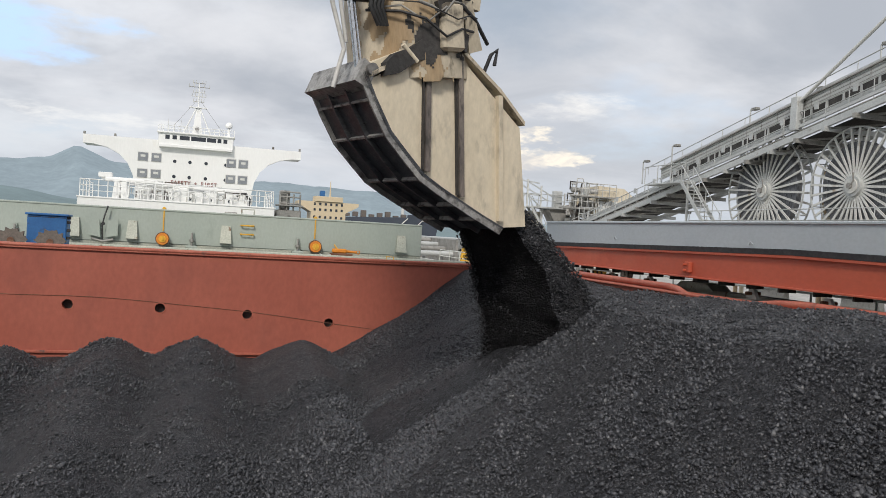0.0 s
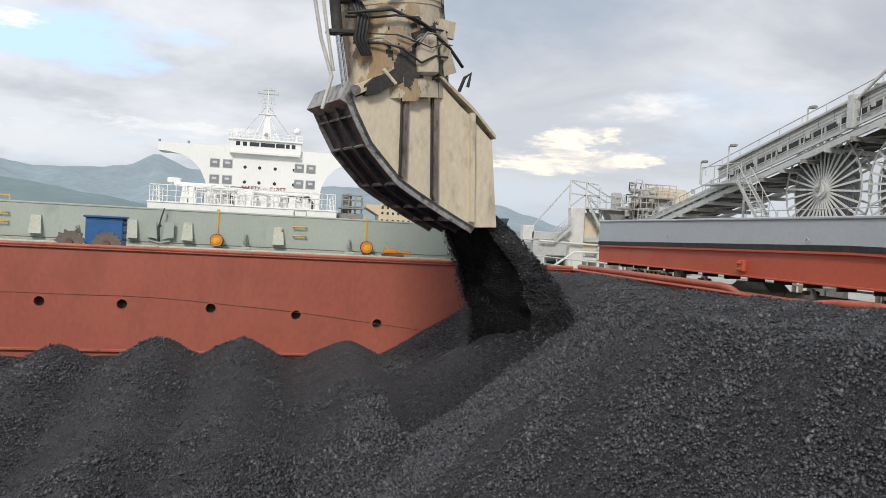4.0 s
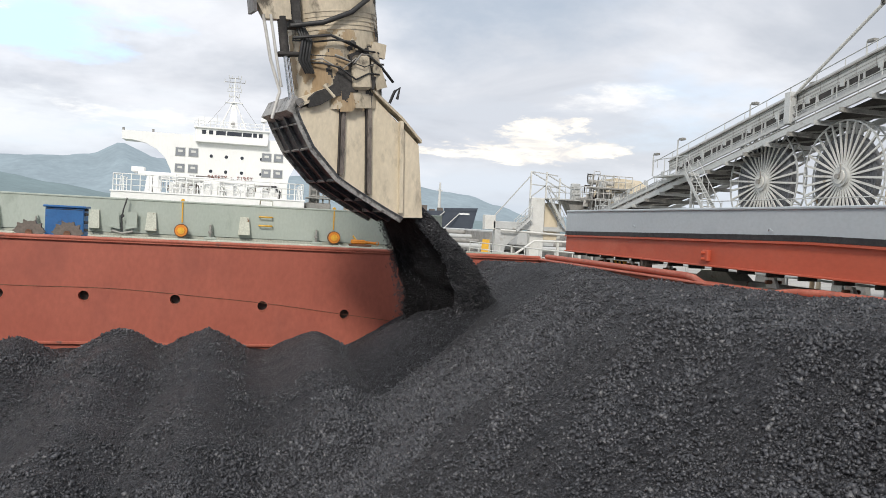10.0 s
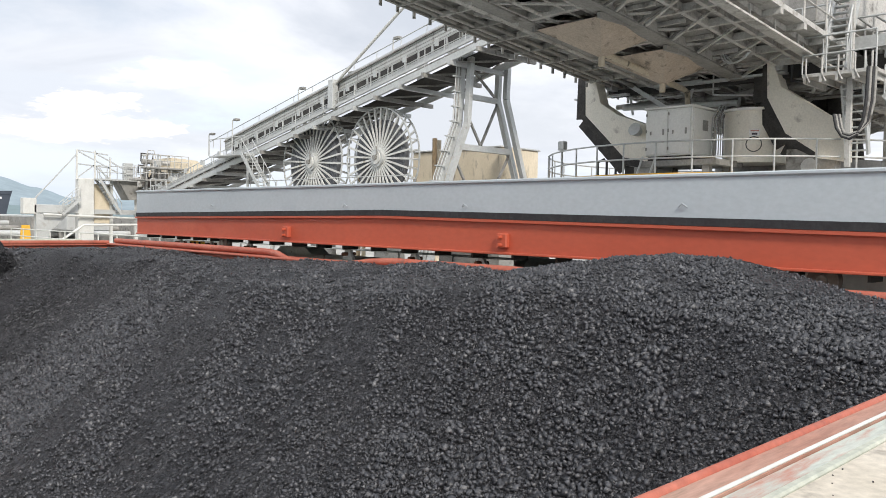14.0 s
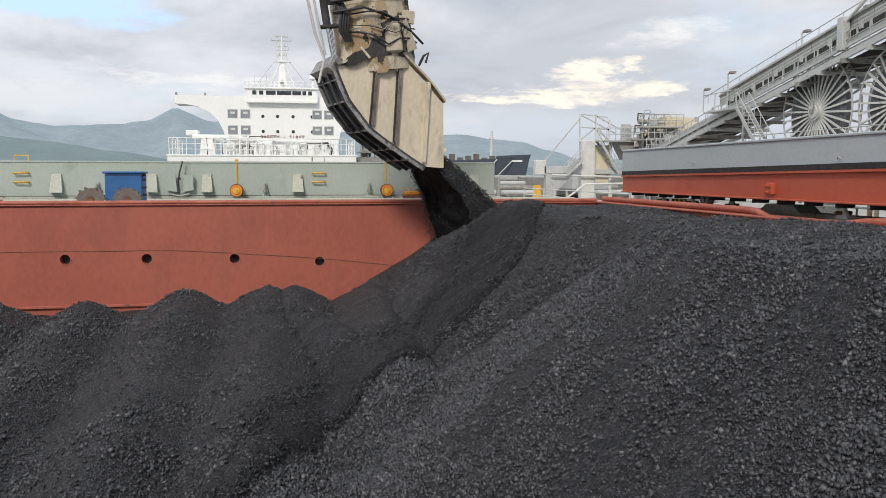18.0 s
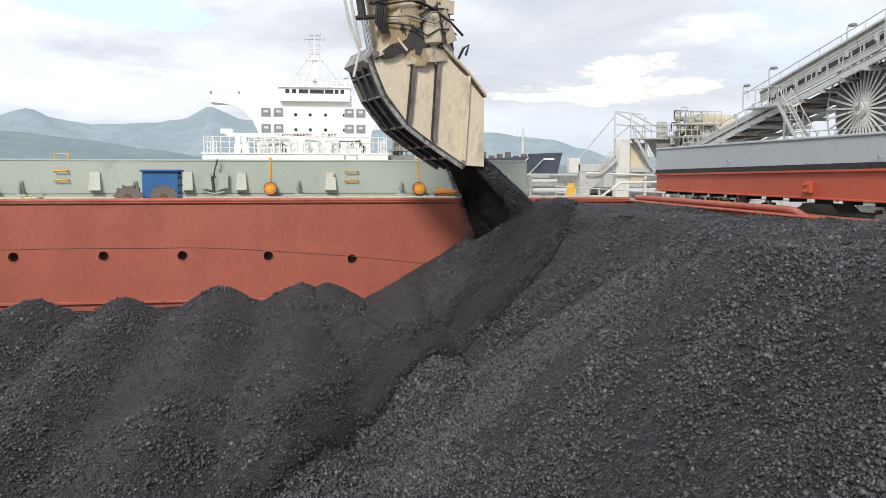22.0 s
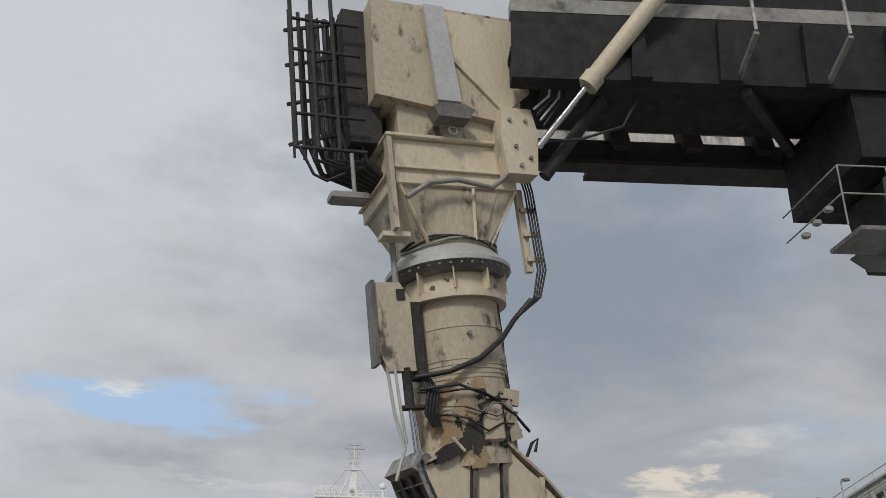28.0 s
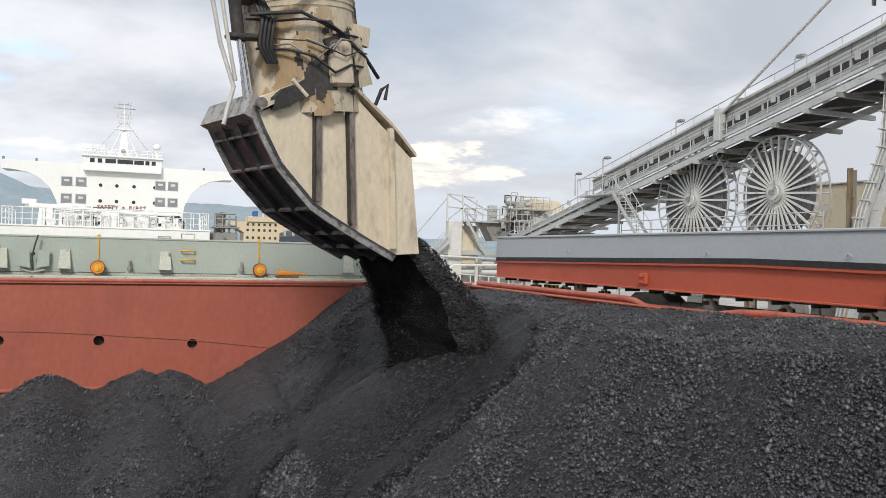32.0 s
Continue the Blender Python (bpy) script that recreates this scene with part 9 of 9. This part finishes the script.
    rim = [(-1.02, 1.64), (-0.24, 2.05), (0.22, 2.10), (0.86, 1.66), (1.26, 1.30)]
    for (xa, za), (xb, zb) in zip(rim, rim[1:]):
        piece("rim_plate", Mesh().prism([(xa, -0.72, za), (xb, -0.72, zb), (xb, -0.72, zb + 0.05), (xa, -0.72, za + 0.05)], (0, 0.2, 0)), CREAM_DIRTY)
        piece("far_rim_plate", Mesh().prism([(xa, 0.54, za), (xb, 0.54, zb), (xb, 0.54, zb + 0.05), (xa, 0.54, za + 0.05)], (0, 0.16, 0)), CREAM_DIRTY)
    piece("roof_plate", Mesh().prism([(0.22, -0.60, 2.06), (1.24, -0.60, 1.26), (1.24, -0.60, 1.30), (0.22, -0.60, 2.10)], (0, 1.2, 0)), CREAM_DIRTY)
    piece("collar_skirt", Mesh().prism([(-0.95, -0.60, 1.66), (-0.24, -0.60, 2.02), (-0.30, -0.60, 2.16), (-0.98, -0.60, 1.80)], (0, 0.5, 0)), CREAM, "cream torn collar plate")
    piece("collar_grime", Mesh().prism([(-0.86, -0.735, 1.66), (-0.66, -0.735, 1.72), (-0.40, -0.735, 1.90), (-0.22, -0.735, 1.93), (-0.20, -0.735, 2.20), (-0.36, -0.735, 2.16), (-0.52, -0.735, 2.03), (-0.72, -0.735, 1.94), (-0.84, -0.735, 1.82)], (0, 0.13, 0)), SOOT_SHADE, "coal packed on the collar")
    piece("loose_pin", Mesh().rod((-0.62, -0.72, 2.05), (-0.42, -0.72, 1.88), 0.03, n=8), CREAM)
    piece("side_hook", Mesh().pipe([(0.62, -0.66, 1.92), (0.68, -0.7, 2.12), (0.78, -0.7, 2.2), (0.74, -0.7, 2.0)], 0.025, 6), RUBBER)
    bpy.data.objects.remove(hold)
    body.parent = SPOUT
    body.location = HINGE
    return body


DEFLECTOR = deflector()


def along(pts, d):
    """A value along a line of (depth, value) points."""
    for (da, ra), (db, rb) in zip(pts, pts[1:]):
        if d <= db:
            return ra + (rb - ra) * max(0.0, d - da) / (db - da)
    return pts[-1][1]


# depth below the lip against distance along the spout: inner face at the far and near edge, and outer face
INNER_FAR = [(-0.30, 1.00), (0.0, 1.16), (0.55, 1.42), (1.3, 1.68), (2.3, 1.85)]
INNER_NEAR = [(-0.30, 1.02), (0.13, 1.40), (0.5, 1.76), (0.88, 2.02), (1.46, 2.22), (2.3, 2.40)]
OUTER = [(-0.30, 1.36), (-0.20, 1.54), (0.0, 1.82), (0.23, 2.10), (0.70, 2.62), (1.2, 3.00), (2.3, 3.45)]
HALF = 0.55


def stream():
    """The falling coal: a curved slab of coal thrown out of the spout, and loose lumps round it, carried along with it."""
    rng = np.random.default_rng(5)
    rows, cols = 44, 14
    shake = lambda x, y, z, k: k * (noise.noise(Vector((x * 4, y * 4, z * 2.5))) + 0.6 * noise.noise(Vector((x * 12, y * 12, z * 8))))
    inner, outer = [], []
    for j in range(rows):
        d = -0.30 + 2.6 * j / (rows - 1)
        k = 0.02 + 0.08 * max(0.0, d)
        for i in range(cols):
            q = i / (cols - 1)
            y = -HALF + 2 * HALF * q
            xi = along(INNER_NEAR, d) * (1 - q) + along(INNER_FAR, d) * q
            xo = max(along(OUTER, d) - 0.10 * abs(2 * q - 1) ** 3, xi + 0.06)
            inner.append((xi + shake(1, y, d, k), y + shake(2, y, d, k), -d))
            outer.append((xo + shake(3, y, d, k), y + shake(4, y, d, k), -d))
    net = [(j * cols + i, j * cols + i + 1, (j + 1) * cols + i + 1, (j + 1) * cols + i) for j in range(rows - 1) for i in range(cols - 1)]
    n = rows * cols
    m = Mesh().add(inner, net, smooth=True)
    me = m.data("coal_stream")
    # the inner face's shade sits in this near-black colour
    me.materials.append(COAL_SHADED)
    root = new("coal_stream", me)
    tagged(root, "dark curtain of coal pouring from the spout", "coal", kind="stuff")
    side = Mesh().add(outer, net, smooth=True)
    for i in (0, cols - 1):
        strip = []
        for j in range(rows):
            a, b = Vector(inner[j * cols + i]), Vector(outer[j * cols + i])
            bulge = (-0.12 if i == 0 else 0.10) * smooth(-0.05, 0.45, -a.z)
            strip += [a.lerp(b, f) + Vector((0, bulge * math.sin(math.pi * f) + shake(5, f, -a.z, 0.015 + 0.04 * smooth(0.0, 0.5, -a.z)), 0)) for f in (0, 0.25, 0.5, 0.75, 1.0)]
        side.add(strip, [(j * 5 + f, j * 5 + f + 1, (j + 1) * 5 + f + 1, (j + 1) * 5 + f) for j in range(rows - 1) for f in range(4)], smooth=True)
    side.add(inner[:cols] + outer[:cols], [(i, i + 1, cols + i + 1, cols + i) for i in range(cols - 1)])
    me = side.data("stream_crust")
    # the lit outer side keeps the heap's own coal colour
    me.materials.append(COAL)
    crust = new("stream_crust", me)
    crust.parent = root
    crust["label"] = "lumpier coal on the stream's outer side"
    c, s = [], []
    for i in range(11000):
        d = -0.24 + 2.3 * rng.random()
        q, f = rng.random(), rng.random()
        spread = abs(rng.normal(0.0, 0.02 + 0.035 * max(0.0, d)))
        xi = along(INNER_NEAR, d) * (1 - q) + along(INNER_FAR, d) * q
        xo = along(OUTER, d)
        y = -HALF + 2 * HALF * q
        kind = i % 10
        if kind < 5:
            xn = along(INNER_NEAR, d) + 0.04
            p = (xn + (xo - xn) * f, -HALF - 0.09 * math.sin(math.pi * f) * smooth(-0.05, 0.45, d) - spread * 0.6 * smooth(0.0, 0.4, d), -d)
        elif kind < 8:
            p = (xo + spread, y, -d)
        else:
            far = along(INNER_FAR, d)
            p = (far - spread * 1.4 + 0.05 * f, HALF - 0.1 * f, -d)
        c.append(p)
        s.append((0.010 + 0.034 * rng.random() ** 3) * (0.8 if kind > 7 else 1.0))
    return root, lump_cloud("falling_coal_lumps", c, s, 21, LUMP_FRESH, (0, 0, 0), "loose coal lumps falling round the stream", "coal")


STREAM, STREAM_LUMPS = stream()


def landing_cone():
    """The small cone that the stream builds where it lands."""
    n, rows = 48, 22
    m = Mesh()
    pts = [(0, 0, 0.56)]
    for j in range(1, rows + 1):
        r = 3.4 * j / rows
        for i in range(n):
            a = 2 * math.pi * i / n
            e = r * (1 + 0.10 * noise.noise(Vector((math.cos(a) * 1.5, math.sin(a) * 1.5, 2.0))))
            z = 0.66 - math.sqrt((0.64 * e) ** 2 + 0.012) + 0.03 * noise.noise(Vector((e * math.cos(a) * 4, e * math.sin(a) * 4, 1.0)))
            pts.append((e * math.cos(a), e * math.sin(a), z))
    fs = [(0, 1 + i, 1 + (i + 1) % n) for i in range(n)]
    fs += [(1 + j * n + i, 1 + (j + 1) * n + i, 1 + (j + 1) * n + (i + 1) % n, 1 + j * n + (i + 1) % n) for j in range(rows - 1) for i in range(n)]
    m.add(pts, fs, smooth=True)
    me = m.data("landing_cone")
    me.materials.append(COAL_SPREAD)
    ob = new("fresh_coal_cone", me)
    tagged(ob, "small dark cone of coal under the pouring stream", "coal", kind="stuff")
    rng = np.random.default_rng(77)
    c, s = [], []
    for _ in range(9000):
        a, e = rng.uniform(0, 2 * math.pi), 3.3 * math.sqrt(rng.random())
        z = 0.66 - math.sqrt((0.64 * e) ** 2 + 0.012) + 0.03 * noise.noise(Vector((e * math.cos(a) * 4, e * math.sin(a) * 4, 1.0)))
        if noise.noise(Vector((math.cos(a) * 2.5 * e, math.sin(a) * 2.5 * e, 5.0))) < -0.1:
            continue
        size = 0.012 + 0.032 * rng.random() ** 3.5
        c.append((e * math.cos(a), e * math.sin(a), z + 0.15 * size))
        s.append(size)
    return ob, lump_cloud("fresh_cone_lumps", c, s, 41, LUMP_FRESH, (0, 0, 0), "coal lumps rolling down the fresh cone", "coal")


CONE = landing_cone()


# ---------------------------------------------------------------- what moves
# seconds, the spout's lip, the deflector's tilt, the turn with the boom
LIP = [
    (0.0, 3.64, 9.59, 2.16, 1.7, 1.5),
    (1.0, 3.65, 10.17, 2.16, 1.1, 0.9),
    (2.0, 3.60, 10.70, 2.13, 0.7, 0.5),
    (3.0, 3.46, 11.11, 2.11, 0.3, 0.7),
    (5.5, 3.19, 12.19, 2.06, -0.4, 0.1),
    (6.0, 3.17, 12.37, 2.07, -0.2, 0.1),
    (7.0, 3.16, 12.74, 2.07, -0.3, -0.0),
    (8.0, 3.17, 13.17, 2.07, -0.5, -0.2),
    (9.0, 3.19, 13.47, 2.08, -0.1, -0.1),
    (10.0, 3.22, 13.87, 2.07, -0.4, -0.4),
    (11.5, 3.21, 14.21, 2.09, -0.3, -0.2),
    (17.5, 3.09, 16.23, 2.04, -7.0, -3.3),
    (18.0, 3.09, 16.16, 2.03, -6.9, -3.2),
    (19.0, 3.08, 16.07, 2.03, -7.0, -3.1),
    (20.0, 3.09, 15.97, 2.04, -6.8, -3.2),
    (21.0, 3.10, 15.74, 2.03, -6.9, -3.1),
    (22.0, 3.09, 15.30, 2.02, -6.8, -2.6),
    (23.0, 3.10, 14.97, 2.02, -6.6, -2.4),
    (23.5, 3.09, 14.78, 2.02, -6.7, -2.7),
    (24.0, 3.14, 14.46, 2.04, -5.4, -2.4),
    (24.5, 3.23, 14.20, 2.09, -3.1, -2.2),
    (25.0, 3.24, 14.00, 2.09, -2.9, -2.0),
    (26.0, 3.24, 13.55, 2.07, -3.3, -2.0),
    (26.5, 3.24, 13.48, 2.06, -3.0, -2.3),
    (29.0, 3.11, 11.80, 2.01, -1.4, -0.4),
    (30.0, 3.13, 11.50, 2.05, -0.6, -0.5),
    (31.0, 3.08, 10.99, 2.04, 0.0, 0.0),
    (32.0, 3.02, 10.49, 2.02, 0.1, 0.6),
]
# seconds, travel of the loader along the pier
TRAVEL = [(0.0, -4.00), (1.0, -3.71), (2.0, -3.36), (3.0, -2.93), (5.5, -2.23), (7.0, -1.60), (9.0, -0.91), (11.0, -0.42), (13.0, 0.00), (15.0, 0.23), (17.5, 0.30), (19.0, 0.28), (20.0, 0.14), (21.0, -0.05), (22.0, -0.25), (23.0, -0.55), (24.0, -1.01), (25.0, -1.28), (26.0, -1.70), (28.5, -2.40), (30.0, -3.03), (31.0, -3.32), (32.0, -3.53)]



def between(rows, t):
    for a, b in zip(rows, rows[1:]):
        if a[0] <= t <= b[0]:
            k = (t - a[0]) / (b[0] - a[0])
            return [p + (q - p) * k for p, q in zip(a[1:], b[1:])]
    return list(rows[-1][1:])


CONE_TOP = [(0, 0.86), (3, 0.80), (6, 0.72), (11, 0.72), (14, 0.74), (17, 0.88), (24, 0.92), (32, 0.90)]
LEAN = 7.6      # the tube hangs a little out of plumb


def spout_pose(t):
    """Pose of the spout and tilt of its deflector, from where the lip is."""
    x, y, z, tilt, turn = between(LIP, t)
    yaw, a = radians(17 + turn), radians(tilt)
    u = Vector((math.cos(yaw), math.sin(yaw), 0))
    v = Vector((-math.sin(yaw), math.cos(yaw), 0))
    hinge = Vector((x, y, z)) + u * (-1.4 * math.cos(a) - 2.2 * math.sin(a)) + Vector((0, 0, -1.4 * math.sin(a) + 2.2 * math.cos(a))) + v * 0.64
    hinge = hinge - u * 0.10
    m = Matrix.Translation(hinge) @ pose(0, 0, 0, rz=math.degrees(yaw)) @ pose(0, 0, 0, ry=-LEAN) @ Matrix.Translation((0, 0, -2.2))
    return hinge - Vector((0, 0, 2.2)), math.degrees(yaw), tilt, m


def stream_at(t):
    x, y, z, tilt, turn = between(LIP, t)
    a = radians(17 + turn)
    return pose(x - 1.4 * math.cos(a) - 0.64 * math.sin(a), y - 1.4 * math.sin(a) + 0.64 * math.cos(a), z, rz=17 + turn)


def motions():
    times = [row[0] for row in LIP]
    for ob, base in MOVES_WITH_LOADER:
        walk(ob, [(t, pose(base.x, base.y + dy, base.z)) for t, dy in TRAVEL])
    spout_rows, tilt_rows, boom_rows, stream_rows = [], [], [], []
    for t in times:
        p, yaw, tilt, m = spout_pose(t)
        spout_rows.append((t, m))
        tilt_rows.append((t, pose(HINGE.x + 0.10, HINGE.y, HINGE.z, ry=-tilt + LEAN)))
        dy = between(TRAVEL, t)[0]
        swing = math.degrees(math.atan2((BOOM_PIVOT.y + dy) - p.y, BOOM_PIVOT.x - p.x))
        boom_rows.append((t, pose(BOOM_PIVOT.x, BOOM_PIVOT.y + dy, BOOM_PIVOT.z, rz=swing)))
        stream_rows.append((t, stream_at(t)))
    walk(SPOUT, spout_rows)
    walk(DEFLECTOR, tilt_rows)
    walk(BOOM, boom_rows)
    walk(STREAM, stream_rows)
    # the loose lumps slip down the stream again and again
    fall, n = [], 107
    for i in range(n + 1):
        t = min(32.0, i * 0.3)
        m = stream_at(t)
        fall.append((t, m))
        if t + 0.2667 < 32.0:
            fall.append((round(t + 0.2667, 4), Matrix.Translation((0, 0, -0.30)) @ stream_at(t + 0.2667)))
    walk(STREAM_LUMPS, fall)
    cone_rows = []
    for t in times:
        m = stream_at(t)
        foot = m @ Vector((2.80, 0.0, -1.3))
        cone_rows.append((t, pose(foot.x, foot.y, between(CONE_TOP, t)[0] - 0.50)))
    for ob in CONE:
        walk(ob, cone_rows)
    for ob in BANK:
        rows = []
        for t in (0, 8, 9.5, 11, 12.5, 14, 15.5, 17, 18, 32):
            k = smooth(8.0, 18.0, t)
            rows.append((t, pose(3 + 1.55 * (1 - k), 14, -0.40 * (1 - smooth(9.5, 14.5, t)))))
        walk(ob, rows)
    for ob in FRESH:
        walk(ob, [(t, pose(2.5, 12, z)) for t, z in ((0, -2.0), (14.2, -2.0), (15.5, -0.9), (16.4, -0.35), (17.2, -0.10), (18, 0), (32, 0))])
    for ob in FRESH_LOBE:
        walk(ob, [(t, pose(2.5, 10, z)) for t, z in ((0, -2.0), (16, -2.0), (19, -0.5), (25, -0.5), (26.5, -0.42), (28, -0.25), (29.2, -0.08), (30.5, 0), (32, 0))])


motions()
